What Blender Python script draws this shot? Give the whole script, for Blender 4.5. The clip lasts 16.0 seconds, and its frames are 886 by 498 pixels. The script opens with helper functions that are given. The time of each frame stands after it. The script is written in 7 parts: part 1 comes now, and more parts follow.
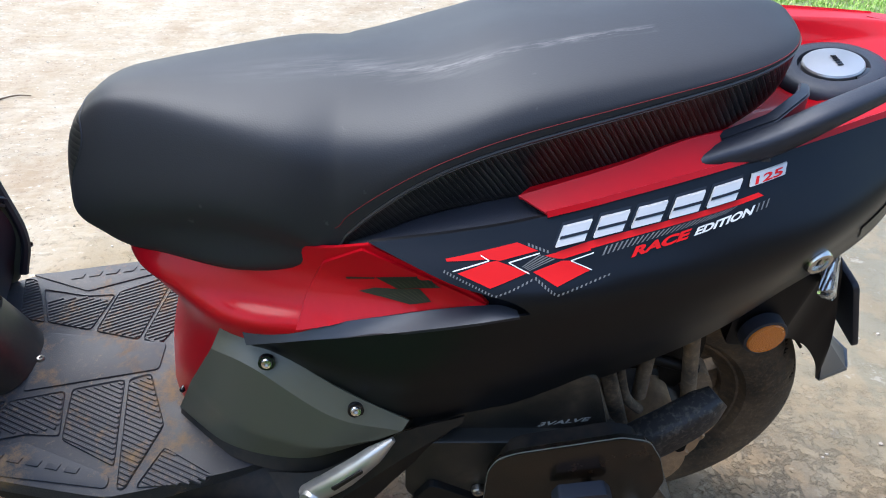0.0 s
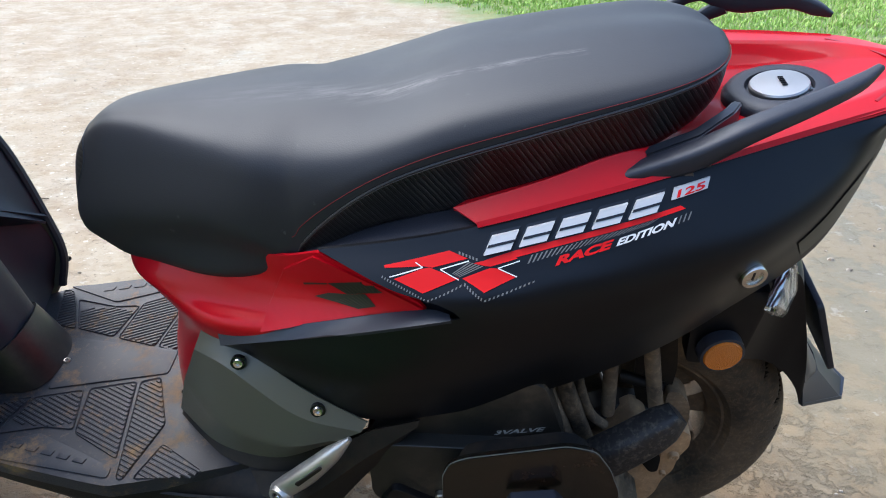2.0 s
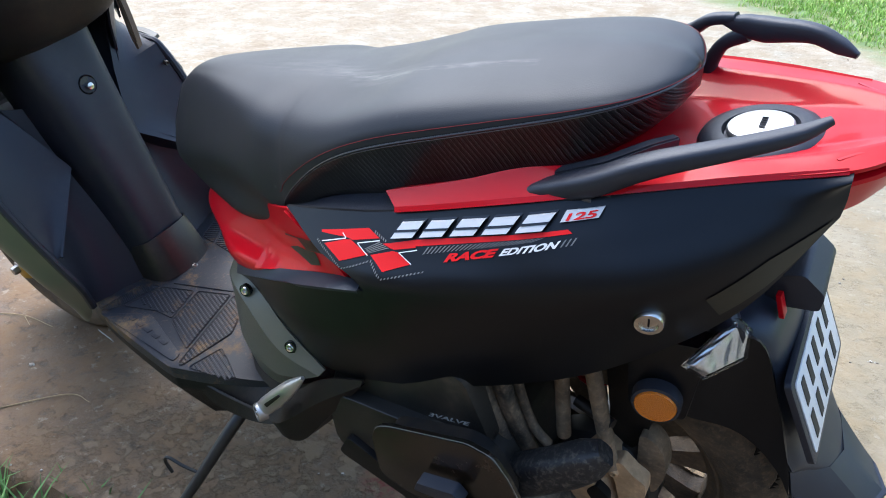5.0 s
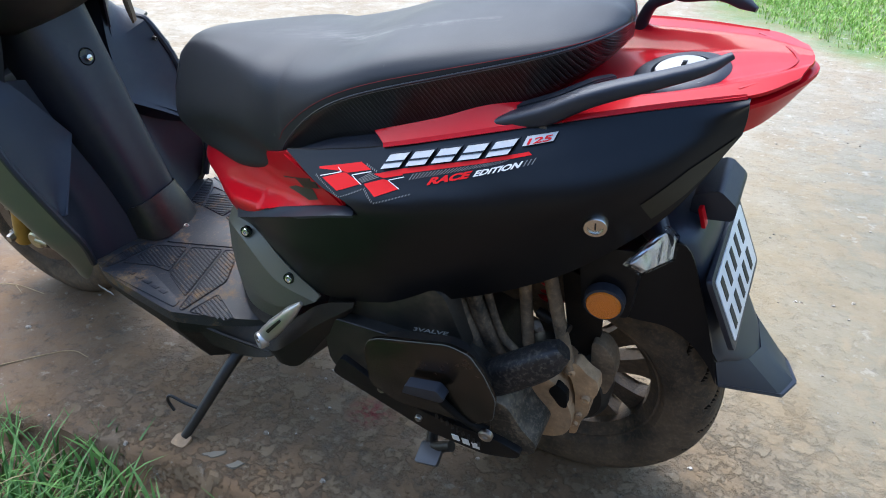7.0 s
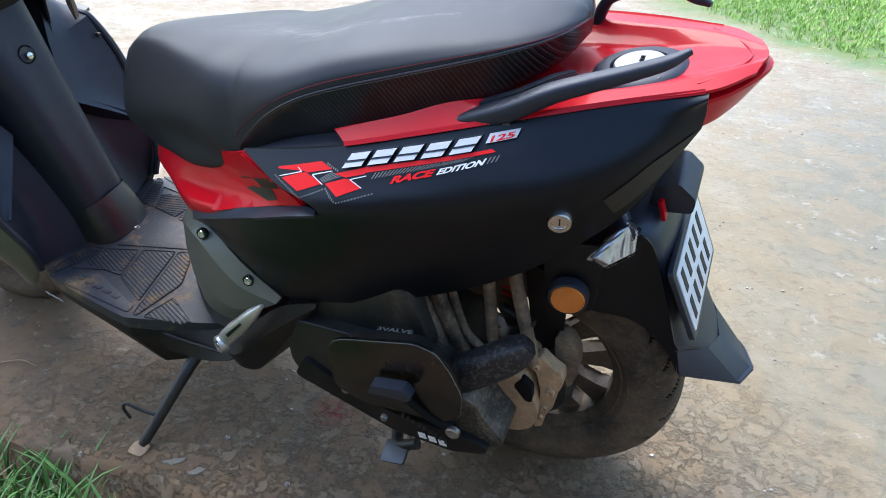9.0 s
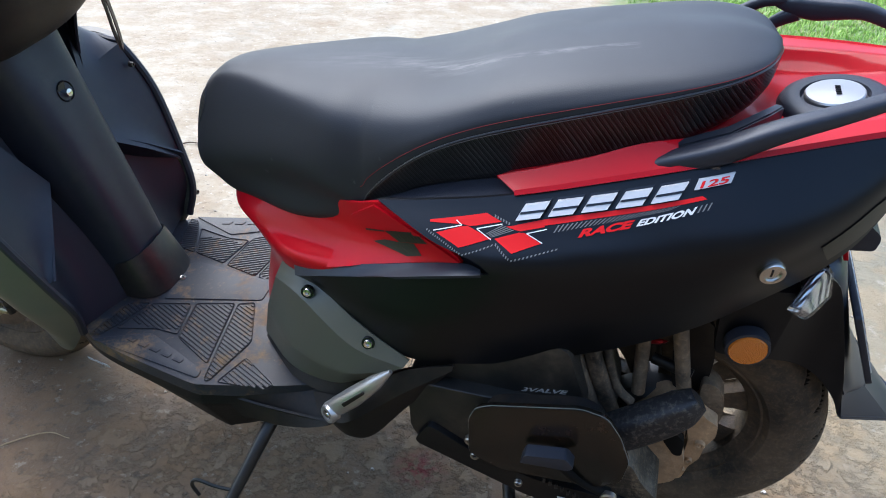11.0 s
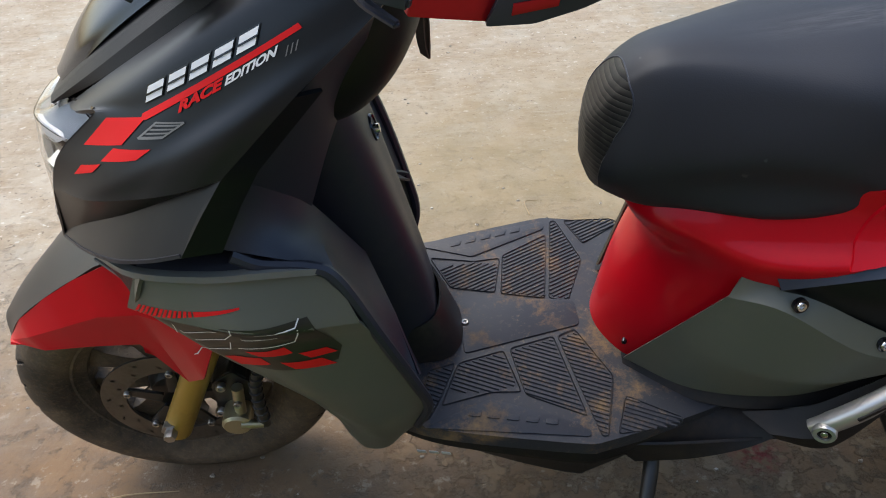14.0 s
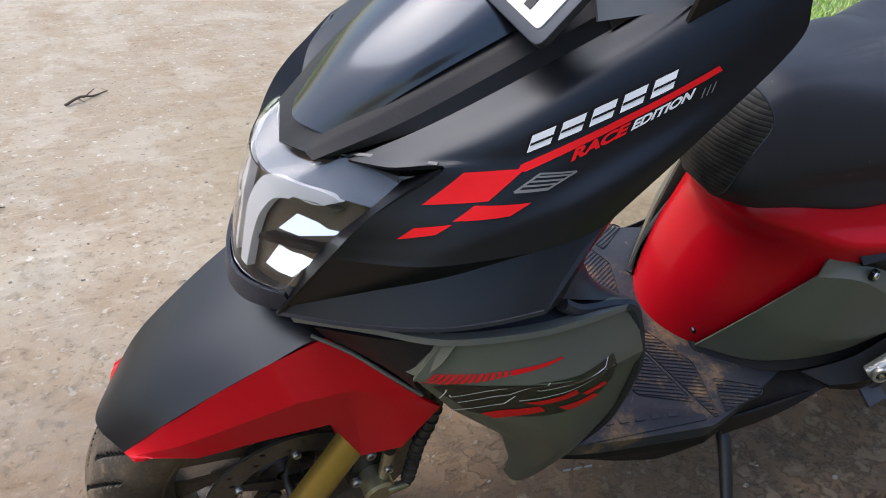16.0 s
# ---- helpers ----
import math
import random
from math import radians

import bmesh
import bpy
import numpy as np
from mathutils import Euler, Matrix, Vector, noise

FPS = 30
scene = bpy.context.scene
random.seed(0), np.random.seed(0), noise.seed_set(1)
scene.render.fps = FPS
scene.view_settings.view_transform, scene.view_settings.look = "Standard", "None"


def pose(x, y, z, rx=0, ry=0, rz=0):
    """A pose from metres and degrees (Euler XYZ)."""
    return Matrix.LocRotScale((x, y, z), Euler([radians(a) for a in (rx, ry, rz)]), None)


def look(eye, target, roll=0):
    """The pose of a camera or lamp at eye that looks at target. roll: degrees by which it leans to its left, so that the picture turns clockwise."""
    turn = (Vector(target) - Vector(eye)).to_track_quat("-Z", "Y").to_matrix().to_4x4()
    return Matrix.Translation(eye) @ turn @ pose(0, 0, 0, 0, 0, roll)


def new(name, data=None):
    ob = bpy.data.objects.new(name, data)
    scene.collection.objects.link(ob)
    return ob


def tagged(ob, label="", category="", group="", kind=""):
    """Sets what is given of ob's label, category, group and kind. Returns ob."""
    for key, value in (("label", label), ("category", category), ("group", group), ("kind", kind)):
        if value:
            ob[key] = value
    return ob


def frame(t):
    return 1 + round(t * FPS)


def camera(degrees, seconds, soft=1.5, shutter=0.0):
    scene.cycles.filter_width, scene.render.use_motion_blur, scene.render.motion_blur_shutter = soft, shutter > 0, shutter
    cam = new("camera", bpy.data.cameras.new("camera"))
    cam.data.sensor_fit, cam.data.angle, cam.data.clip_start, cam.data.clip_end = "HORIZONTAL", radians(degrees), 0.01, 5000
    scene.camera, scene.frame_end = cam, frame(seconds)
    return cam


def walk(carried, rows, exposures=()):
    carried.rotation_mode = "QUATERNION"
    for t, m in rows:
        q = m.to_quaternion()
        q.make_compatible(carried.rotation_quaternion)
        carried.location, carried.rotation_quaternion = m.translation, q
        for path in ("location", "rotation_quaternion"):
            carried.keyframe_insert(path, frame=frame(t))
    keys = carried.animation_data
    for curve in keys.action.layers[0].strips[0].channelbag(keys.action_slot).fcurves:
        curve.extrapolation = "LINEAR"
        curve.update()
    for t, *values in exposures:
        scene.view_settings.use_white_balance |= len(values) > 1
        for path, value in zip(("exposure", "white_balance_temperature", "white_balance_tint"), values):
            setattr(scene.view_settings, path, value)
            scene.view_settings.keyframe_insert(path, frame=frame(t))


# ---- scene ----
cam = camera(61.3, 16.0, soft=1.0)
PATH = [
    (0.0, (-0.3301, -0.9395, 0.9959), (-0.2793, -0.0813, 0.4852), 1.66),
    (0.5, (-0.2896, -1.0074, 0.9970), (-0.3003, -0.1361, 0.5063), 2.00),
    (1.0, (-0.2436, -1.0549, 0.9931), (-0.2908, -0.1762, 0.5180), 2.23),
    (1.5, (-0.2340, -1.0587, 0.9954), (-0.3195, -0.1773, 0.5308), 0.39),
    (2.0, (-0.1822, -0.9984, 0.9945), (-0.2471, -0.1154, 0.5295), -1.08),
    (2.5, (-0.0644, -0.9129, 1.0113), (-0.2102, -0.0426, 0.5408), -1.99),
    (3.0, (-0.0107, -0.8868, 1.0078), (-0.2139, -0.0370, 0.5214), 1.62),
    (3.5, (0.0705, -0.8757, 0.9932), (-0.2369, -0.0562, 0.5096), 3.32),
    (4.0, (0.1334, -0.8786, 0.9922), (-0.2510, -0.1068, 0.4857), 2.67),
    (4.2, (0.1508, -0.8802, 0.9949), (-0.2521, -0.1097, 0.5008), 1.87),
    (6.3, (0.2677, -1.0321, 1.0225), (-0.1818, -0.2638, 0.5668), -1.66),
    (6.5, (0.2692, -1.0402, 1.0241), (-0.1583, -0.2529, 0.5798), -1.39),
    (7.0, (0.2716, -1.0967, 1.0047), (-0.1206, -0.3099, 0.5281), -0.17),
    (7.5, (0.2637, -1.1459, 1.0070), (-0.1202, -0.3445, 0.5482), 0.30),
    (8.0, (0.2629, -1.1441, 1.0064), (-0.0943, -0.3356, 0.5387), 0.39),
    (8.2, (0.2649, -1.1371, 1.0057), (-0.0881, -0.3310, 0.5309), 0.70),
    (10.3, (0.0895, -1.0526, 1.0142), (-0.1505, -0.2176, 0.5192), 1.31),
    (10.5, (0.0399, -1.0736, 1.0077), (-0.1770, -0.2211, 0.5320), 2.62),
    (11.0, (-0.0628, -1.0752, 1.0112), (-0.3052, -0.2326, 0.5304), 0.76),
    (11.5, (-0.1606, -1.0072, 0.9964), (-0.3384, -0.1535, 0.5069), -0.16),
    (12.0, (-0.2445, -0.9739, 1.0167), (-0.3868, -0.1232, 0.5109), -2.84),
    (12.5, (-0.3770, -1.0048, 1.0201), (-0.5139, -0.1411, 0.5351), -0.74),
    (13.0, (-0.5812, -1.0416, 1.0238), (-0.6480, -0.1705, 0.5374), -1.76),
    (13.5, (-0.7436, -1.0256, 1.0187), (-0.7805, -0.1598, 0.5197), 0.45),
    (14.0, (-0.9118, -0.9464, 1.0240), (-0.8905, -0.1177, 0.4648), -3.44),
    (14.5, (-1.0292, -0.9220, 1.0376), (-0.9390, -0.0834, 0.5004), 0.76),
    (15.0, (-1.2140, -0.9015, 1.0491), (-0.9673, -0.0978, 0.5077), 1.25),
    (15.5, (-1.3553, -0.8846, 1.0614), (-1.0332, -0.1007, 0.5306), 3.80),
    (16.0, (-1.4729, -0.7710, 1.0391), (-1.0603, -0.0414, 0.4937), 4.59),
]
EXPOSURES = [(0.0, 1.41, 5830, 10), (1.5, 1.25, 5850, 10), (3.2, 1.17, 5800, 10), (3.8, 1.38, 5770, 10), (4.2, 1.42, 5750, 10), (6.3, 1.24, 5590, 9), (7.2, 1.32, 5580, 9), (8.2, 1.42, 5570, 9), (10.3, 1.32, 5610, 10), (12.0, 1.22, 5830, 10), (12.6, 1.03, 6090, 11), (13.0, 0.85, 6190, 11), (13.5, 0.83, 6290, 11), (14.5, 0.89, 6200, 11), (15.3, 0.89, 6150, 13), (16.0, 0.87, 6040, 14)]
walk(cam, [(t, look(eye, target, roll)) for t, eye, target, roll in PATH], EXPOSURES)

# ---- light: bright overcast day, the brightest sky over the open yard ----
world = bpy.data.worlds.new("sky")
scene.world = world
world.use_nodes = True
wn, wl = world.node_tree.nodes, world.node_tree.links
sky = wn.new("ShaderNodeTexSky")
sky.sky_type, sky.sun_disc = "NISHITA", False
sky.sun_elevation, sky.sun_rotation = radians(59), radians(-54)
sky.air_density, sky.dust_density = 1.6, 4.0
wn["Background"].inputs["Strength"].default_value = 0.15
wl.new(sky.outputs[0], wn["Background"].inputs["Color"])
sun_data = bpy.data.lights.new("sun", "SUN")
sun_data.energy, sun_data.angle, sun_data.color = 1.15, radians(50), (1.0, 0.96, 0.9)
sun = new("sun", sun_data)
sun.matrix_world = look((-1.5, 1.1, 3.1), (0, 0, 0))


# ---- materials ----
def material(name, color=(0.5, 0.5, 0.5), rough=0.5, metal=0.0, coat=0.0):
    m = bpy.data.materials.new(name)
    m.use_nodes = True
    b = m.node_tree.nodes["Principled BSDF"]
    b.inputs["Base Color"].default_value = (*color, 1)
    b.inputs["Roughness"].default_value = rough
    b.inputs["Metallic"].default_value = metal
    b.inputs["Coat Weight"].default_value = coat
    b.inputs["Coat Roughness"].default_value = 0.06
    return m


def node(m, kind, **inputs):
    n = m.node_tree.nodes.new(kind)
    for key, value in inputs.items():
        n.inputs[key.replace("_", " ")].default_value = value
    return n


def link(m, a, b):
    m.node_tree.links.new(a, b)


def shader(m):
    return m.node_tree.nodes["Principled BSDF"]


def coords(m, scale=(1, 1, 1), turn=(0, 0, 0)):
    tc = node(m, "ShaderNodeTexCoord")
    mp = node(m, "ShaderNodeMapping", Scale=scale, Rotation=[radians(a) for a in turn])
    link(m, tc.outputs["Object"], mp.inputs["Vector"])
    return mp.outputs[0]


def noise_fac(m, scale, detail=6.0, low=0.35, high=0.65, rough=0.6, vec=None):
    n = node(m, "ShaderNodeTexNoise", Scale=scale, Detail=detail, Roughness=rough)
    link(m, vec or coords(m), n.inputs["Vector"])
    r = node(m, "ShaderNodeMapRange")
    r.inputs["From Min"].default_value, r.inputs["From Max"].default_value = low, high
    link(m, n.outputs["Fac"], r.inputs["Value"])
    return r.outputs[0]


def mix(m, fac, a, b):
    n = m.node_tree.nodes.new("ShaderNodeMix")
    n.data_type = "RGBA"
    for value, socket in ((fac, n.inputs[0]), (a, n.inputs[6]), (b, n.inputs[7])):
        if isinstance(value, (int, float)):
            socket.default_value = value
        elif isinstance(value, tuple):
            socket.default_value = (*value, 1)
        else:
            link(m, value, socket)
    return n.outputs[2]


def vary_rough(m, fac, low, high):
    r = node(m, "ShaderNodeMapRange")
    r.inputs["To Min"].default_value, r.inputs["To Max"].default_value = low, high
    link(m, fac, r.inputs["Value"])
    link(m, r.outputs[0], shader(m).inputs["Roughness"])


def bump(m, height, strength=0.3, distance=0.002, after=None):
    n = node(m, "ShaderNodeBump", Strength=strength, Distance=distance)
    link(m, height, n.inputs["Height"])
    if after is not None:
        link(m, after, n.inputs["Normal"])
    link(m, n.outputs[0], shader(m).inputs["Normal"])
    return n.outputs[0]


def product(m, a, b, op="MULTIPLY"):
    n = m.node_tree.nodes.new("ShaderNodeMath")
    n.operation = op
    for v, s in ((a, n.inputs[0]), (b, n.inputs[1])):
        if isinstance(v, (int, float)):
            s.default_value = v
        else:
            link(m, v, s)
    return n.outputs[0]


def field(m, value, a, b, smooth=False):
    """0 to 1 as a value goes from a to b."""
    r = node(m, "ShaderNodeMapRange")
    if smooth:
        r.interpolation_type = "SMOOTHSTEP"
    r.inputs["From Min"].default_value, r.inputs["From Max"].default_value = a, b
    link(m, value, r.inputs["Value"])
    return r.outputs[0]


def apart_xyz(m):
    tc, sep = node(m, "ShaderNodeTexCoord"), node(m, "ShaderNodeSeparateXYZ")
    link(m, tc.outputs["Object"], sep.inputs[0])
    return sep.outputs


def dusty(name, color, dust, amount, rough, scale=9.0, metal=0.0, coat=0.0, grain=0.0):
    """A surface with a film of dust in two scales of patches and a fine grain."""
    m = material(name, color, rough, metal, coat)
    f = product(m, noise_fac(m, scale, 8, 0.42, 0.72), noise_fac(m, scale * 9, 4, 0.3, 0.75))
    f = product(m, f, amount)
    link(m, mix(m, f, color, dust), shader(m).inputs["Base Color"])
    vary_rough(m, f, rough, min(1.0, rough + 0.45))
    if grain:
        bump(m, noise_fac(m, 900, 3, 0.2, 0.8), grain, 0.0006)
    return m


def caked(name, color, mud, level):
    """A dark surface under patches of dried mud with specks."""
    m = material(name, color, 0.7)
    big = noise_fac(m, 9, 7, level - 0.12, level + 0.10, 0.65)
    speck = noise_fac(m, 150, 5, 0.50, 0.68)
    f = product(m, product(m, big, 0.8), product(m, speck, 0.35), "ADD")
    f.node.use_clamp = True
    tone = mix(m, noise_fac(m, 45, 6, 0.3, 0.7), mud, tuple(v * 0.6 for v in mud))
    link(m, mix(m, f, color, tone), shader(m).inputs["Base Color"])
    vary_rough(m, f, 0.5, 0.95)
    bump(m, product(m, speck, noise_fac(m, 60, 5, 0.3, 0.7), "ADD"), 0.4, 0.0014)
    return m


DUST = (0.30, 0.24, 0.17)
MUD = (0.24, 0.15, 0.075)
matte_black = dusty("matte_black_paint", (0.0022, 0.0024, 0.0038), DUST, 0.012, 0.36, 5)
shader(matte_black).inputs["Specular IOR Level"].default_value = 0.34
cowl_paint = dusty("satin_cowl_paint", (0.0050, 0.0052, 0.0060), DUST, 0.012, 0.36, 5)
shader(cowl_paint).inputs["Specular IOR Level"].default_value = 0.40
satin_black = dusty("satin_black_paint", (0.018, 0.0200, 0.028), DUST, 0.05, 0.34, 6)
gloss_black = dusty("gloss_black_plastic", (0.006, 0.006, 0.007), DUST, 0.05, 0.14, 6)
black_plastic = dusty("black_textured_plastic", (0.0170, 0.0185, 0.0270), DUST, 0.06, 0.46, 7, grain=0.25)
shader(black_plastic).inputs["Specular IOR Level"].default_value = 0.5
dirty_black = dusty("dirty_black_plastic", (0.006, 0.006, 0.0066), MUD, 0.14, 0.52, 8, grain=0.25)
shader(dirty_black).inputs["Specular IOR Level"].default_value = 0.3
red_paint = dusty("gloss_red_paint", (0.46, 0.0026, 0.010), DUST, 0.012, 0.30, 6, coat=0.24)
shader(red_paint).inputs["Specular IOR Level"].default_value = 0.10
olive = dusty("satin_olive_grey_paint", (0.098, 0.102, 0.078), DUST, 0.1, 0.36, 6, grain=0.08)
rubber = caked("tyre_rubber", (0.013, 0.0124, 0.0118), (0.185, 0.135, 0.084), 0.475)
# dark rubber, which also paints the shade in tread grooves and the drive's hollow
rubber_and_shade_black = material("rubber_and_shade_black", (0.0055, 0.0053, 0.005), 0.8)
shader(rubber_and_shade_black).inputs["Specular IOR Level"].default_value = 0.2
rim_black = dusty("satin_black_alloy", (0.014, 0.0138, 0.0135), (0.16, 0.12, 0.08), 0.26, 0.36, 10)
rim_mud = caked("mud_dusted_rim", (0.010, 0.0096, 0.0092), (0.19, 0.138, 0.088), 0.47)
steel = dusty("brushed_steel", (0.42, 0.40, 0.37), (0.2, 0.14, 0.08), 0.5, 0.35, 14, metal=1.0)
dark_steel = dusty("worn_dark_steel", (0.11, 0.105, 0.105), (0.1, 0.075, 0.05), 0.4, 0.36, 24, metal=0.7)
disc_steel = dusty("dirty_disc_steel", (0.13, 0.12, 0.105), (0.10, 0.07, 0.045), 0.7, 0.38, 18, metal=0.75)
silver = dusty("silver_alloy", (0.5, 0.5, 0.49), DUST, 0.25, 0.34, 20, metal=0.8)
gold = dusty("gold_anodised_fork", (0.42, 0.28, 0.05), MUD, 0.4, 0.38, 16, metal=0.55)
cast = caked("mud_caked_alloy", (0.25, 0.17, 0.10), (0.60, 0.41, 0.235), 0.46)
black_print = material("black_print", (0.008, 0.008, 0.009), 0.6)
lid_silver = dusty("brushed_lid", (0.42, 0.425, 0.435), DUST, 0.1, 0.36, 30, metal=0.9)
muddy_tube = caked("mud_spattered_paint", (0.014, 0.0130, 0.0118), (0.32, 0.235, 0.15), 0.48)
white_paint = material("white_print", (0.75, 0.75, 0.74), 0.4)
red_print = material("red_print", (0.66, 0.008, 0.010), 0.45)
shader(red_print).inputs["Specular IOR Level"].default_value = 0.2
amber = material("amber_reflector", (0.66, 0.19, 0.010), 0.22, coat=0.5)
av = node(amber, "ShaderNodeTexVoronoi", Scale=720.0)
link(amber, coords(amber), av.inputs["Vector"])
bump(amber, av.outputs["Distance"], 0.8, 0.002)
chrome = dusty("bright_chrome", (0.62, 0.61, 0.58), DUST, 0.2, 0.18, 30, metal=1.0)
mirror_chrome = material("mirror_chrome", (0.9, 0.9, 0.9), 0.05, 1.0)
brass = dusty("brass_coloured_zinc", (0.42, 0.38, 0.24), MUD, 0.4, 0.32, 20, metal=0.8)
cvt_case = dusty("dirty_case", (0.012, 0.012, 0.0115), (0.26, 0.20, 0.14), 0.35, 0.42, 10, grain=0.4)
speckled_case = caked("speckled_case", (0.026, 0.024, 0.020), (0.38, 0.31, 0.22), 0.56)
spattered_black = caked("spattered_black", (0.014, 0.014, 0.016), (0.30, 0.26, 0.20), 0.90)
cover_black = dusty("scuffed_cover", (0.005, 0.006, 0.0045), (0.13, 0.05, 0.025), 0.25, 0.22, 9)
rim_grey = dusty("worn_grey_edge", (0.13, 0.135, 0.125), MUD, 0.4, 0.4, 30)
bezel_brown = material("smoked_bezel", (0.10, 0.08, 0.055), 0.3)
milky_grey = material("milky_lamp_top", (0.15, 0.17, 0.20), 0.30)
bowl_chrome = material("reflector_chrome", (0.95, 0.95, 0.95), 0.28, 1.0)
rubber_hose = dusty("hose_rubber", (0.012, 0.012, 0.012), DUST, 0.3, 0.5, 30)
plate_white = dusty("plate_film", (0.72, 0.73, 0.74), DUST, 0.3, 0.3, 20)
drl_white = material("milky_strip", (0.66, 0.67, 0.68), 0.30)
visor_black = dusty("smoked_visor", (0.004, 0.0045, 0.007), DUST, 0.02, 0.15, 6)
shader(visor_black).inputs["Specular IOR Level"].default_value = 0.9
smoked_lens = dusty("smoked_side_lens", (0.22, 0.225, 0.235), DUST, 0.15, 0.10, 20)
dash_glass = material("dash_glass", (0.015, 0.015, 0.016), 0.05)
clear_lens = material("clear_polycarbonate", (0.95, 0.95, 0.95), 0.04)
shader(clear_lens).inputs["Transmission Weight"].default_value = 1.0
shader(clear_lens).inputs["IOR"].default_value = 1.2
red_anodised = dusty("red_anodised_alloy", (0.40, 0.010, 0.016), DUST, 0.05, 0.3, 10, metal=0.6)
strap_brown = dusty("brown_cord", (0.055, 0.032, 0.02), DUST, 0.2, 0.7, 40)
badge_silver = dusty("moulded_silver_badge", (0.56, 0.56, 0.56), DUST, 0.08, 0.3, 20, metal=0.25)
grey_print = material("grey_print", (0.16, 0.16, 0.155), 0.4)
grey_white = material("worn_white_print", (0.42, 0.42, 0.40), 0.5)
olive_print = material("olive_print", (0.035, 0.036, 0.022), 0.5)
dark_print = dusty("dark_carbon_print", (0.012, 0.014, 0.010), DUST, 0.03, 0.35, 20)
lamp_silver = material("lamp_silver", (0.62, 0.62, 0.63), 0.25, 0.8)
lw = node(lamp_silver, "ShaderNodeTexWave", Scale=70.0, Distortion=1.0)
link(lamp_silver, coords(lamp_silver, (1, 1, 1), (0, 30, 40)), lw.inputs["Vector"])
bump(lamp_silver, lw.outputs["Fac"], 0.45, 0.004)
surround_black = dusty("matte_surround_plastic", (0.0070, 0.0076, 0.0095), DUST, 0.04, 0.42, 8, grain=0.15)
shader(surround_black).inputs["Specular IOR Level"].default_value = 0.22
red_thread = material("red_thread", (0.14, 0.008, 0.012), 0.8)
# grey plastic; on the rear mudguard its paler blue puts sky light into black
ledge_sky_grey = dusty("satin_grey_sky_lit", (0.020, 0.0235, 0.034), DUST, 0.05, 0.40, 8)
for cool in (matte_black, cowl_paint, ledge_sky_grey, satin_black, gloss_black, black_plastic, visor_black):
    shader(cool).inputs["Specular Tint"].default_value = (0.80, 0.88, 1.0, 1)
# ---- building helpers ----
from mathutils.bvhtree import BVHTree


def spline(points, n):
    """n points along a smooth line through the given ones."""
    p = np.array(points, float)
    if len(p) == 2:
        return p[0] + np.linspace(0, 1, n)[:, None] * (p[1] - p[0])
    q = np.vstack([2 * p[0] - p[1], p, 2 * p[-1] - p[-2]])
    out = []
    for s in np.linspace(0, len(p) - 1, n):
        i = min(int(s), len(p) - 2)
        f = s - i
        a, b, c, d = q[i:i + 4]
        out.append(0.5 * (2 * b + (c - a) * f + (2 * a - 5 * b + 4 * c - d) * f * f + (3 * b - a - 3 * c + d) * f ** 3))
    return np.array(out)


def polyline(points, n):
    """n points along straight pieces, with every given point kept where n allows."""
    p = np.array(points, float)
    s = np.linspace(0, len(p) - 1, n)
    i = np.minimum(s.astype(int), len(p) - 2)
    return p[i] + (s - i)[:, None] * (p[i + 1] - p[i])


def loft(rows, nu=25, nv=17, smooth_u=True, smooth_v=True):
    """A grid of points through rows of control points."""
    lines = [(spline if smooth_u else polyline)(r, nu) for r in rows]
    return np.array([(spline if smooth_v else polyline)([l[k] for l in lines], nv) for k in range(nu)]).swapaxes(0, 1)


def mirrored(p):
    return [(x, -y, z) for x, y, z in p]


def far_side(p):
    """The mirrored leg shield, which the lean of the mounts brings a little inwards."""
    return [(x, -y - 0.014, z) for x, y, z in p]


def both_sides(row):
    """A row from the left edge to the centre line, carried on to the right edge."""
    return list(row) + [(x, -y, z) for x, y, z in reversed(row[:-1] if abs(row[-1][1]) < 1e-6 else row)]


def finish(name, mesh, mat, parent, angle=38, label=""):
    mats = mat if isinstance(mat, (list, tuple)) else [mat]
    for one in mats:
        mesh.materials.append(one)
    mesh.polygons.foreach_set("use_smooth", [True] * len(mesh.polygons))
    mesh.update()
    mesh.set_sharp_from_angle(angle=radians(angle))
    ob = new(name, mesh)
    ob.parent = parent
    return tagged(ob, label)


def part(name, bm, mat, parent, label="", angle=38):
    """Links a bmesh as one mesh object under a thing or a part."""
    bmesh.ops.recalc_face_normals(bm, faces=bm.faces)
    mesh = bpy.data.meshes.new(name)
    bm.to_mesh(mesh)
    bm.free()
    return finish(name, mesh, mat, parent, angle, label)


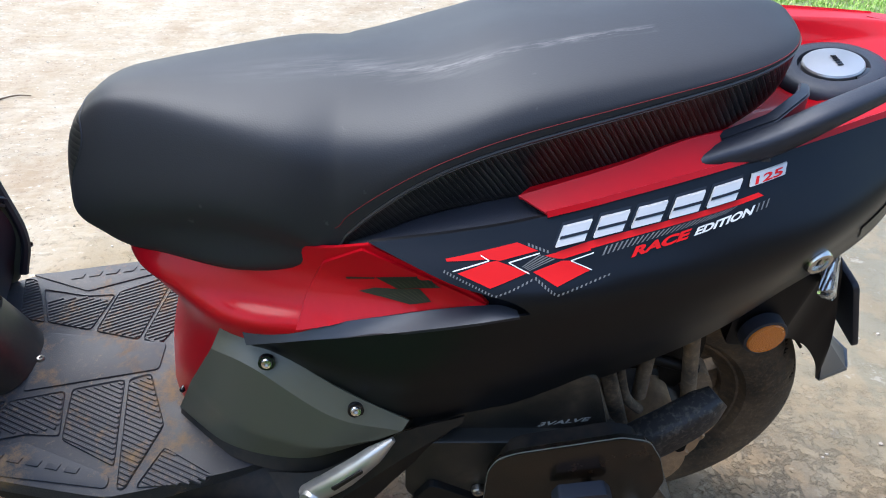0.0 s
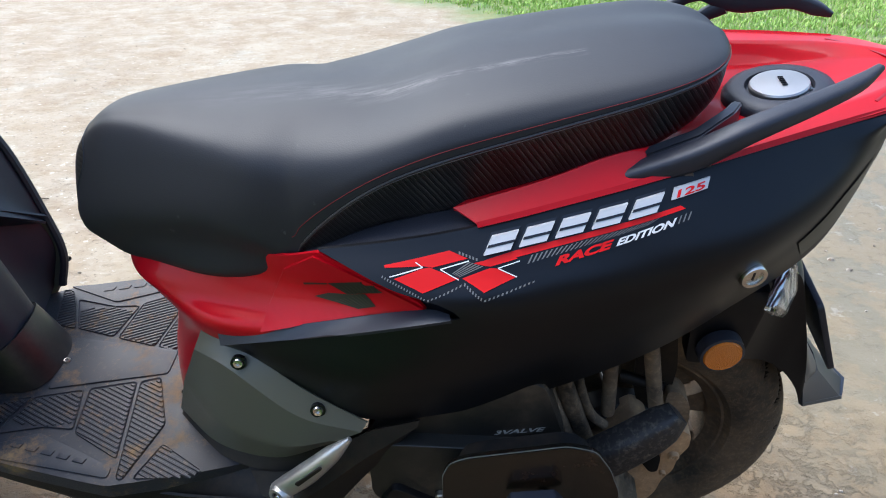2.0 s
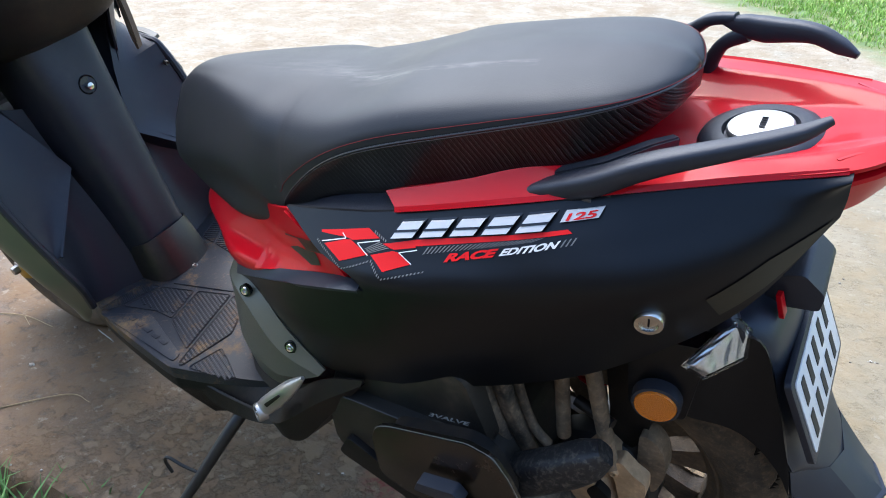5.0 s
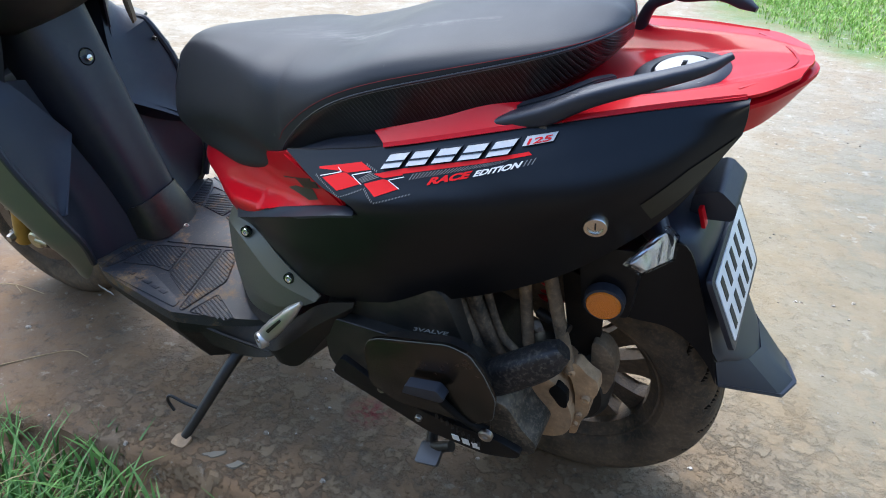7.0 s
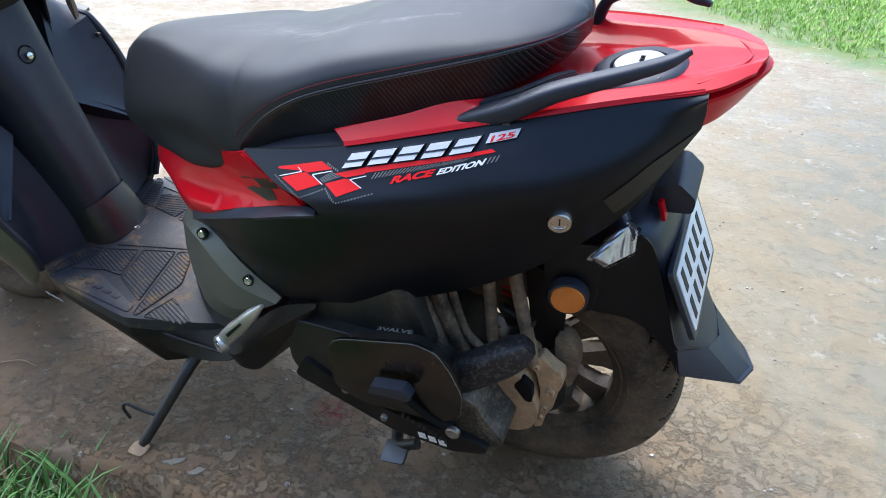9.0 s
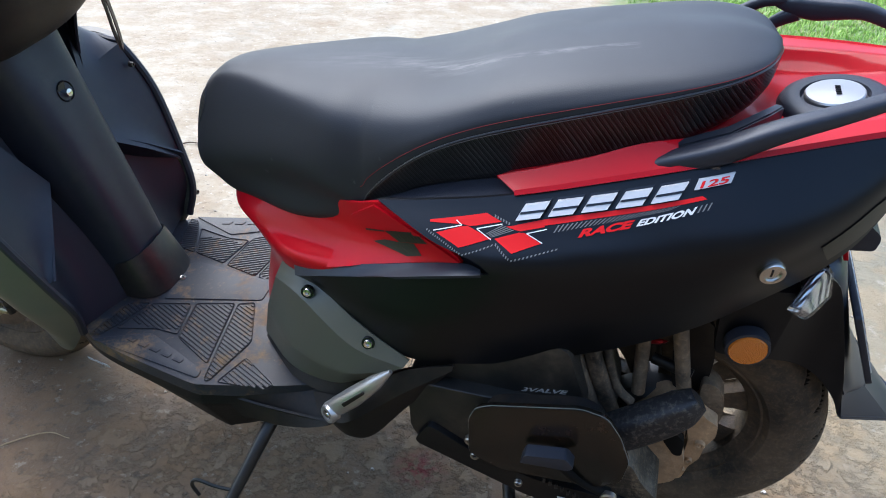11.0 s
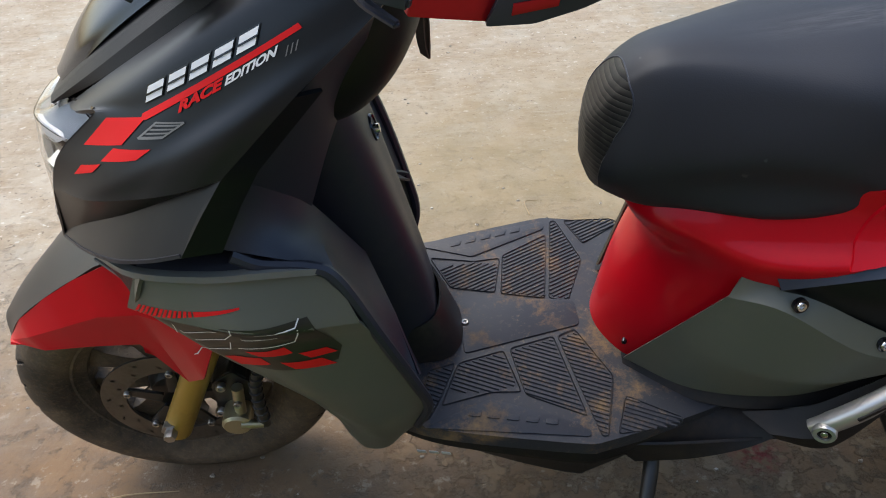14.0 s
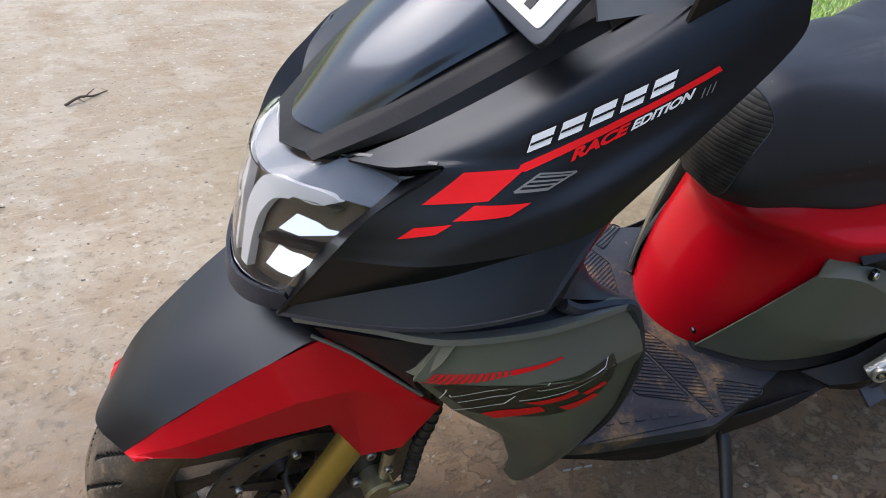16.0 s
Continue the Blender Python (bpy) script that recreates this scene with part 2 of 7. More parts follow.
def shell_bm(grid, thick, out, closed=False):
    """A sheet with thickness from a grid of points; out: a direction or a point to face away from (as a 1-tuple)."""
    nv, nu = grid.shape[:2]
    du = np.gradient(grid, axis=1)
    dv = np.gradient(grid, axis=0)
    nrm = np.cross(du, dv)
    nrm /= np.maximum(np.linalg.norm(nrm, axis=2, keepdims=True), 1e-9)
    ref = grid - np.array(out[0]) if len(out) == 1 else np.broadcast_to(np.array(out, float), grid.shape)
    if (nrm * ref).sum() < 0:
        nrm = -nrm
    inner = grid - nrm * thick
    bm = bmesh.new()
    vo = [[bm.verts.new(p) for p in row] for row in grid]
    vi = [[bm.verts.new(p) for p in row] for row in inner]
    m = nu if closed else nu - 1
    for j in range(nv - 1):
        for i in range(m):
            k = (i + 1) % nu
            bm.faces.new((vo[j][i], vo[j][k], vo[j + 1][k], vo[j + 1][i]))
            bm.faces.new((vi[j][i], vi[j + 1][i], vi[j + 1][k], vi[j][k]))
    for i in range(m):
        k = (i + 1) % nu
        bm.faces.new((vo[0][i], vi[0][i], vi[0][k], vo[0][k]))
        bm.faces.new((vo[-1][i], vo[-1][k], vi[-1][k], vi[-1][i]))
    if not closed:
        for j in range(nv - 1):
            bm.faces.new((vo[j][0], vo[j + 1][0], vi[j + 1][0], vi[j][0]))
            bm.faces.new((vo[j][-1], vi[j][-1], vi[j + 1][-1], vo[j + 1][-1]))
    return bm


def panel(name, rows, mat, parent, thick=0.004, out=(0, -1, 0.2), nu=29, nv=17, label="", smooth_u=True, smooth_v=True, angle=32):
    return part(name, shell_bm(loft(rows, nu, nv, smooth_u, smooth_v), thick, out), mat, parent, label, angle)


def tube_bm(points, radii, seg=12, n=0, bm=None, squash=1.0):
    """A tube with closed ends along a line; radii: one or one for each point."""
    pts = spline(points, n) if n else np.array(points, float)
    rad = np.interp(np.linspace(0, 1, len(pts)), np.linspace(0, 1, len(np.atleast_1d(radii))), np.atleast_1d(radii)) if np.ndim(radii) else np.full(len(pts), radii)
    bm = bm or bmesh.new()
    rings, up = [], None
    for i, p in enumerate(pts):
        d = Vector(pts[min(i + 1, len(pts) - 1)] - pts[max(i - 1, 0)]).normalized()
        if up is None:
            up = Vector((0, 0, 1)) if abs(d.z) < 0.9 else Vector((1, 0, 0))
        a = d.cross(up).normalized()
        b = a.cross(d).normalized()
        up = b
        rings.append([bm.verts.new(Vector(p) + float(rad[i]) * (float(math.cos(t)) * a + squash * math.sin(t) * b)) for t in np.linspace(0, 2 * math.pi, seg, endpoint=False)])
    for r, s in zip(rings, rings[1:]):
        for k in range(seg):
            bm.faces.new((r[k], r[(k + 1) % seg], s[(k + 1) % seg], s[k]))
    bm.faces.new(rings[0][::-1])
    bm.faces.new(rings[-1])
    return bm


def lathe_bm(profile, centre, axis="y", seg=48, bm=None, ripple=None, close=True):
    """Turns a profile of (radius, along) round an axis through centre."""
    bm = bm or bmesh.new()
    rings = []
    for k in range(seg):
        t = 2 * math.pi * k / seg
        ring = []
        for j, (r, a) in enumerate(profile):
            if ripple:
                r = r + ripple(t, j, a)
            c, s = r * math.cos(t), r * math.sin(t)
            off = (c, a, s) if axis == "y" else (c, s, a) if axis == "z" else (a, c, s)
            ring.append(bm.verts.new(Vector(centre) + Vector(off)))
        rings.append(ring)
    m = len(profile)
    for k in range(seg):
        r, s = rings[k], rings[(k + 1) % seg]
        for j in range(m if close else m - 1):
            bm.faces.new((r[j], s[j], s[(j + 1) % m], r[(j + 1) % m]))
    return bm


def block_bm(outline, frame_, thick, bevel=0.003, bm=None, segs=2):
    """A plate: an outline of (u, v) in a frame (origin, u axis, v axis), thick along u x v, with rounded edges."""
    o, u, v = (Vector(a) for a in frame_)
    w = u.cross(v).normalized()
    mine = bmesh.new()
    low = [mine.verts.new(o + float(a) * u + float(b) * v) for a, b in outline]
    high = [mine.verts.new(o + float(a) * u + float(b) * v + thick * w) for a, b in outline]
    k = len(outline)
    mine.faces.new(low[::-1])
    mine.faces.new(high)
    for i in range(k):
        mine.faces.new((low[i], low[(i + 1) % k], high[(i + 1) % k], high[i]))
    if bevel:
        bmesh.ops.bevel(mine, geom=list(mine.edges), offset=bevel, segments=segs, profile=0.6, affect="EDGES", clamp_overlap=True)
    if bm is None:
        return mine
    tmp = bpy.data.meshes.new("tmp")
    mine.to_mesh(tmp)
    mine.free()
    bm.from_mesh(tmp)
    bpy.data.meshes.remove(tmp)
    return bm


def rounded(points, r, n=4):
    """An outline with its corners rounded."""
    out, k = [], len(points)
    for i in range(k):
        p, a, b = (Vector(points[j % k]) for j in (i, i - 1, i + 1))
        da, db = (a - p), (b - p)
        ra = min(r, da.length * 0.45, db.length * 0.45)
        s, e = p + da.normalized() * ra, p + db.normalized() * ra
        for f in np.linspace(0, 1, n):
            out.append(tuple(s * (1 - f) ** 2 + p * 2 * f * (1 - f) + e * f * f))
    return out


def bar_bm(points, widths, heights, up=(0, 0, 1)):
    """A bar of rectangular section along straight pieces."""
    pts = [Vector(p) for p in points]
    bm, rings = bmesh.new(), []
    for i, q in enumerate(pts):
        d = (pts[min(i + 1, len(pts) - 1)] - pts[max(i - 1, 0)]).normalized()
        a = d.cross(Vector(up)).normalized()
        b = a.cross(d).normalized()
        w, h = widths[i] / 2, heights[i] / 2
        rings.append([bm.verts.new(q + x * w * a + y * h * b) for x, y in ((-1, -1), (1, -1), (1, 1), (-1, 1))])
    for r, s in zip(rings, rings[1:]):
        for k in range(4):
            bm.faces.new((r[k], r[(k + 1) % 4], s[(k + 1) % 4], s[k]))
    bm.faces.new(rings[0][::-1])
    bm.faces.new(rings[-1])
    bmesh.ops.bevel(bm, geom=list(bm.edges), offset=0.0018, segments=2, affect="EDGES", clamp_overlap=True)
    return bm


def ribbon_bm(points, out, width, thick, n=21):
    """A flat strip along a line, its face towards out."""
    pts, w = spline(points, n), Vector(out).normalized()
    rows = [[], [], [], []]
    for i, q in enumerate(pts):
        d = Vector(pts[min(i + 1, n - 1)] - pts[max(i - 1, 0)]).normalized()
        a = d.cross(w).normalized() * (width / 2)
        q = Vector(q)
        for r, c in zip(rows, (q - a, q + a, q + a - thick * w, q - a - thick * w)):
            r.append(c)
    bm = bmesh.new()
    v = [[bm.verts.new(c) for c in r] for r in rows]
    for i in range(n - 1):
        for j in range(4):
            k = (j + 1) % 4
            bm.faces.new((v[j][i], v[j][i + 1], v[k][i + 1], v[k][i]))
    bm.faces.new([r[0] for r in v])
    bm.faces.new([r[-1] for r in v][::-1])
    return bm


# ---- ground ----
def yard_height(x, y):
    drop = min(1.0, max(0.0, slab_edge(x, y) / 0.02))
    return 0.004 * noise.noise((x * 1.7, y * 1.7, 3.0)) + 0.002 * noise.noise((x * 7, y * 7, 1.0)) - 0.055 * drop


def slab_edge(x, y):
    """How far a place lies beyond the broken edge of the slab, on the scooter's left."""
    return -0.44 + 0.09 * min(0.7, x + 1.06) - y + 0.022 * noise.noise((x * 6, y * 6, 4.0)) + 0.012 * noise.noise((x * 25, y * 25, 4.0))


def ground_material():
    m = material("worn_concrete", (0.4, 0.35, 0.28), 0.85)
    big = noise_fac(m, 0.8, 6, 0.4, 0.62)
    mid = noise_fac(m, 6.0, 9, 0.42, 0.6, 0.7)
    fine = noise_fac(m, 75, 6, 0.32, 0.7, 0.7)
    pits = noise_fac(m, 26, 7, 0.54, 0.66, 0.7)
    c = mix(m, big, (0.312, 0.257, 0.189), (0.385, 0.332, 0.257))
    c = mix(m, product(m, mid, 0.5), c, (0.36, 0.295, 0.215))
    c = mix(m, product(m, noise_fac(m, 2.6, 8, 0.54, 0.66, 0.7), 0.45), c, (0.36, 0.365, 0.33))
    c = mix(m, product(m, noise_fac(m, 15, 9, 0.58, 0.66, 0.75), 0.42), c, (0.52, 0.48, 0.42))
    c = mix(m, product(m, noise_fac(m, 1.5, 9, 0.50, 0.66, 0.75), 0.7), c, (0.27, 0.20, 0.13))
    c = mix(m, product(m, pits, 0.5), c, (0.20, 0.15, 0.105))
    c = mix(m, product(m, fine, 0.26), c, (0.25, 0.205, 0.15))
    scratch = noise_fac(m, 1.0, 8, 0.56, 0.64, 0.72, coords(m, (5, 34, 5), (0, 0, 24)))
    c = mix(m, product(m, scratch, 0.34), c, (0.56, 0.51, 0.44))
    c = mix(m, product(m, noise_fac(m, 9, 9, 0.52, 0.60, 0.75), 0.36), c, (0.245, 0.185, 0.12))
    c = mix(m, product(m, noise_fac(m, 4.2, 8, 0.53, 0.58, 0.62), 0.40), c, (0.43, 0.385, 0.32))
    c = mix(m, product(m, noise_fac(m, 2.9, 9, 0.55, 0.60, 0.70), 0.45), c, (0.27, 0.205, 0.14))
    c = mix(m, product(m, noise_fac(m, 60, 5, 0.61, 0.66, 0.6), 0.7), c, (0.13, 0.095, 0.065))
    c = mix(m, product(m, noise_fac(m, 38, 5, 0.62, 0.66, 0.6), 0.65), c, (0.56, 0.53, 0.48))
    # darker and browner towards the near side and its verge, greener under the meadow
    tc = node(m, "ShaderNodeTexCoord")
    sep = node(m, "ShaderNodeSeparateXYZ")
    link(m, tc.outputs["Object"], sep.inputs[0])
    d = product(m, product(m, sep.outputs["X"], 1.2), sep.outputs["Y"], "ADD")
    d = product(m, d, product(m, noise_fac(m, 1.6, 8, 0.2, 0.8), 0.9), "ADD")
    r = node(m, "ShaderNodeMapRange")
    r.inputs["From Min"].default_value, r.inputs["From Max"].default_value = 4.2, 4.75
    link(m, d, r.inputs["Value"])
    c = mix(m, r.outputs[0], c, mix(m, mid, (0.11, 0.19, 0.045), (0.20, 0.22, 0.085)))
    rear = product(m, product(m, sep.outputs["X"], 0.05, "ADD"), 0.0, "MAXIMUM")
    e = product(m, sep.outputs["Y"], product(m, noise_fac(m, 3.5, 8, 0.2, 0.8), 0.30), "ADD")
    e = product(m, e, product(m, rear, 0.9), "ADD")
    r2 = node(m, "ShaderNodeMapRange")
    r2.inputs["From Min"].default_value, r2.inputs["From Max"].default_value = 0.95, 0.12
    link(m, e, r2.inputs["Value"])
    near_brown = mix(m, mid, (0.104, 0.061, 0.030), (0.168, 0.102, 0.052))
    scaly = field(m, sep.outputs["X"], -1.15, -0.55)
    near_brown = mix(m, product(m, noise_fac(m, 21, 9, 0.50, 0.545, 0.70), product(m, product(m, scaly, 0.42), 0.12, "ADD")), near_brown, (0.205, 0.150, 0.090))
    near_brown = mix(m, product(m, noise_fac(m, 30, 8, 0.585, 0.625, 0.75), 0.7), near_brown, (0.26, 0.215, 0.16))
    near_brown = mix(m, product(m, pits, 0.7), near_brown, (0.05, 0.038, 0.026))
    # damp greyish green film behind the rear wheel
    damp = node(m, "ShaderNodeMapRange")
    damp.inputs["From Min"].default_value, damp.inputs["From Max"].default_value = 0.15, 0.75
    link(m, product(m, sep.outputs["X"], product(m, noise_fac(m, 3.0, 7, 0.2, 0.8), 0.4), "ADD"), damp.inputs["Value"])
    dry = node(m, "ShaderNodeMapRange")
    dry.inputs["From Min"].default_value, dry.inputs["From Max"].default_value = 3.4, 1.6
    link(m, sep.outputs["Y"], dry.inputs["Value"])
    c = mix(m, product(m, product(m, damp.outputs[0], dry.outputs[0]), 0.72), c, mix(m, noise_fac(m, 6, 9, 0.485, 0.53, 0.68), (0.165, 0.172, 0.142), (0.29, 0.245, 0.18)))
    c = mix(m, product(m, product(m, damp.outputs[0], noise_fac(m, 11, 8, 0.60, 0.64, 0.72)), 0.8), c, (0.46, 0.45, 0.42))
    earth = node(m, "ShaderNodeMapRange")
    earth.inputs["From Min"].default_value, earth.inputs["From Max"].default_value = 2.35, 1.25
    link(m, product(m, sep.outputs["Y"], product(m, noise_fac(m, 2.2, 8, 0.2, 0.8), 0.5), "ADD"), earth.inputs["Value"])
    ahead = node(m, "ShaderNodeMapRange")
    ahead.inputs["From Min"].default_value, ahead.inputs["From Max"].default_value = -1.25, -0.7
    link(m, product(m, sep.outputs["X"], product(m, noise_fac(m, 2.7, 8, 0.2, 0.8), 0.3), "ADD"), ahead.inputs["Value"])
    behind = node(m, "ShaderNodeMapRange")
    behind.inputs["From Min"].default_value, behind.inputs["From Max"].default_value = 0.9, 0.0
    behind.inputs["To Min"].default_value = 0.3
    link(m, sep.outputs["X"], behind.inputs["Value"])
    f = product(m, product(m, earth.outputs[0], ahead.outputs[0]), product(m, behind.outputs[0], 0.78))
    c = mix(m, f, c, mix(m, noise_fac(m, 7, 9, 0.42, 0.6, 0.7), (0.215, 0.168, 0.088), (0.275, 0.215, 0.125)))
    c = mix(m, 1.0, c, (0.935, 0.925, 0.868))
    c.node.blend_type = "MULTIPLY"
    wet = node(m, "ShaderNodeMapRange")
    wet.inputs["From Min"].default_value, wet.inputs["From Max"].default_value = 0.40, 1.0
    link(m, product(m, sep.outputs["X"], product(m, noise_fac(m, 4.0, 8, 0.2, 0.8), 0.4), "ADD"), wet.inputs["Value"])
    c = mix(m, product(m, product(m, wet.outputs[0], dry.outputs[0]), 0.34), c, (0.10, 0.094, 0.074))
    # unseen ground further out is kept pale, to brighten reflections in the cowl
    unseen_pale = node(m, "ShaderNodeMapRange")
    unseen_pale.inputs["From Min"].default_value, unseen_pale.inputs["From Max"].default_value = -1.7, -0.8
    unseen_pale.inputs["To Min"].default_value = 0.2
    link(m, sep.outputs["Y"], unseen_pale.inputs["Value"])
    c = mix(m, product(m, product(m, r2.outputs[0], 0.92), unseen_pale.outputs[0]), c, near_brown)
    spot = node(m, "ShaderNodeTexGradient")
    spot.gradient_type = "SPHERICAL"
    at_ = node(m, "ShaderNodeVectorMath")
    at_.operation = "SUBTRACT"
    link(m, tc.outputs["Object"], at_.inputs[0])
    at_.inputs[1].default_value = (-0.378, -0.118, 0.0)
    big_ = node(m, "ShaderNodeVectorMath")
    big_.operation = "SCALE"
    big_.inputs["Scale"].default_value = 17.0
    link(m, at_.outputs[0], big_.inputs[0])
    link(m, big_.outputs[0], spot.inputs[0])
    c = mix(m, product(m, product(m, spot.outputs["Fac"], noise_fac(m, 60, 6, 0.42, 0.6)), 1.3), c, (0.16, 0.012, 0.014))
    link(m, c, shader(m).inputs["Base Color"])
    vary_rough(m, mid, 0.65, 0.95)
    h = product(m, product(m, fine, 0.12), product(m, mid, 0.25), "ADD")
    h = product(m, h, product(m, pits, 0.3), "SUBTRACT")
    flakes = product(m, noise_fac(m, 21, 9, 0.49, 0.55, 0.70), product(m, r2.outputs[0], scaly))
    h = product(m, h, product(m, flakes, 1.2), "ADD")
    bump(m, h, 0.8, 0.007)
    return m


def build_ground():
    far = np.geomspace(5, 1500, 26)
    xs = np.concatenate([-far[::-1], np.arange(-4.5, -2.05, 0.1), np.arange(-2.0, 0.9, 0.02), np.arange(0.95, 4.55, 0.1), far])
    ys = np.concatenate([-far[::-1], np.arange(-4.5, -0.85, 0.1), np.arange(-0.8, -0.2, 0.012), np.arange(-0.15, 4.55, 0.1), far])
    verts, faces = [], []
    n = len(xs)
    for yv in ys:
        for xv in xs:
            verts.append((xv, yv, yard_height(xv, yv) if abs(xv) < 5 and abs(yv) < 5 else -0.003 - (0.055 if yv < 0 else 0.0)))
    for j in range(len(ys) - 1):
        for i in range(n - 1):
            faces.append((j * n + i, j * n + i + 1, (j + 1) * n + i + 1, (j + 1) * n + i))
    mesh = bpy.data.meshes.new("ground")
    mesh.from_pydata(verts, [], faces)
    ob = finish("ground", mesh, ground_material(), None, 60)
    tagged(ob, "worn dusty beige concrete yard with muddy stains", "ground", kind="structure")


build_ground()

# ---- scooter: leaning on its side stand; x to the rear, y to its right, z up ----
scooter = tagged(new("scooter"), "black and red motor scooter with olive covers, on its side stand", "scooter")
scooter.matrix_world = pose(0, 0, 0, 11.32, 0, 0)

# seat: stations of x, top, half width, seam height, bottom, half width at the bottom, where the flat top ends, far half against near half, rise of the far shoulder
SEAT = [
    (-0.7131, 0.6560, 0.0180, 0.6300, 0.6060, 0.014, 0.450, 1.000, -0.100),
    (-0.7035, 0.6800, 0.0470, 0.6279, 0.5875, 0.030, 0.450, 1.139, -0.202),
    (-0.6867, 0.7133, 0.0675, 0.6382, 0.5806, 0.046, 0.460, 0.965, -0.184),
    (-0.6499, 0.7469, 0.0823, 0.6504, 0.5757, 0.068, 0.480, 0.858, -0.149),
    (-0.5980, 0.7570, 0.0980, 0.6602, 0.5850, 0.094, 0.540, 0.840, -0.120),
    (-0.5191, 0.7610, 0.1232, 0.6760, 0.5930, 0.128, 0.640, 0.895, -0.075),
    (-0.4512, 0.7685, 0.1460, 0.6720, 0.6060, 0.143, 0.715, 0.935, -0.035),
    (-0.4044, 0.7730, 0.1545, 0.6470, 0.6280, 0.150, 0.760, 0.950, -0.016),
    (-0.3870, 0.7745, 0.1570, 0.6680, 0.6360, 0.151, 0.775, 0.953, -0.010),
    (-0.3624, 0.7775, 0.1590, 0.6950, 0.6520, 0.151, 0.795, 0.953, -0.004),
    (-0.3241, 0.7840, 0.1610, 0.7280, 0.6790, 0.150, 0.870, 0.950, 0.000),
    (-0.2800, 0.7970, 0.1600, 0.7540, 0.6950, 0.150, 0.880, 0.930, 0.000),
    (-0.2200, 0.8170, 0.1550, 0.7760, 0.7080, 0.147, 0.880, 0.910, 0.000),
    (-0.1200, 0.8360, 0.1450, 0.8040, 0.7360, 0.140, 0.880, 0.880, 0.000),
    (-0.0400, 0.8470, 0.1340, 0.8250, 0.7660, 0.129, 0.880, 0.880, 0.000),
    (0.0050, 0.8500, 0.1190, 0.8350, 0.7860, 0.113, 0.880, 0.880, 0.000),
    (0.0340, 0.8490, 0.0960, 0.8390, 0.8000, 0.090, 0.870, 0.880, 0.000),
    (0.0520, 0.8460, 0.0660, 0.8390, 0.8100, 0.060, 0.860, 0.880, 0.000),
    (0.0620, 0.8400, 0.0300, 0.8360, 0.8170, 0.026, 0.840, 0.880, 0.000),
    (0.0640, 0.8350, 0.0100, 0.8330, 0.8210, 0.009, 0.840, 0.880, 0.000),
]


def seat_grid():
    prof = []
    for x, zt, w, zs, zb, wb, e, far, rise in SEAT:
        low = max(0.0, min(1.0, (x + 0.52) / 0.24))
        d = zt - zs
        half = [(x, -wb * 0.80, zb - 0.006), (x, -wb, zb), (x, -w * 0.985, zb + 0.5 * (zs - zb)), (x, -w, zs), (x, -w * 0.955, zs + 0.45 * d), (x, -w * 0.80, zs + 0.80 * d),
                (x, -w * 0.42, zs + 0.97 * d), (x, 0, zt)]
        row = both_sides(half)
        # towards the nose the near shoulder is cut away to a slanted face
        f = min(1.0, max(0.0, (0.80 - e) / 0.2))
        for k, (wide, up) in ((4, (0.52 + 0.48 * e, 0.52)), (5, (e, 0.88)), (6, (e * 0.55, 0.975))):
            row[k] = (x, row[k][1] * (1 - f) - w * wide * f, row[k][2] * (1 - f) + (zs + up * d) * f)
        for k, (wide, up) in ((10, (0.98, 0.56)), (9, (0.88, 0.90)), (8, (0.48, 1.0))):
            row[k] = (x, row[k][1] * (1 - f) + w * wide * f, row[k][2] * (1 - f) + (zs + up * d) * f)
        # the far flank is pressed in a little more than the near one
        prof.append([(a, b * far, c - 0.006 * low + (rise * d * min(1.0, b / w) if c > zs else 0.0)) if b > 0.001 else (a, b, c) for a, b, c in row])
    return loft(prof, 15 + 14 * 5, 86)


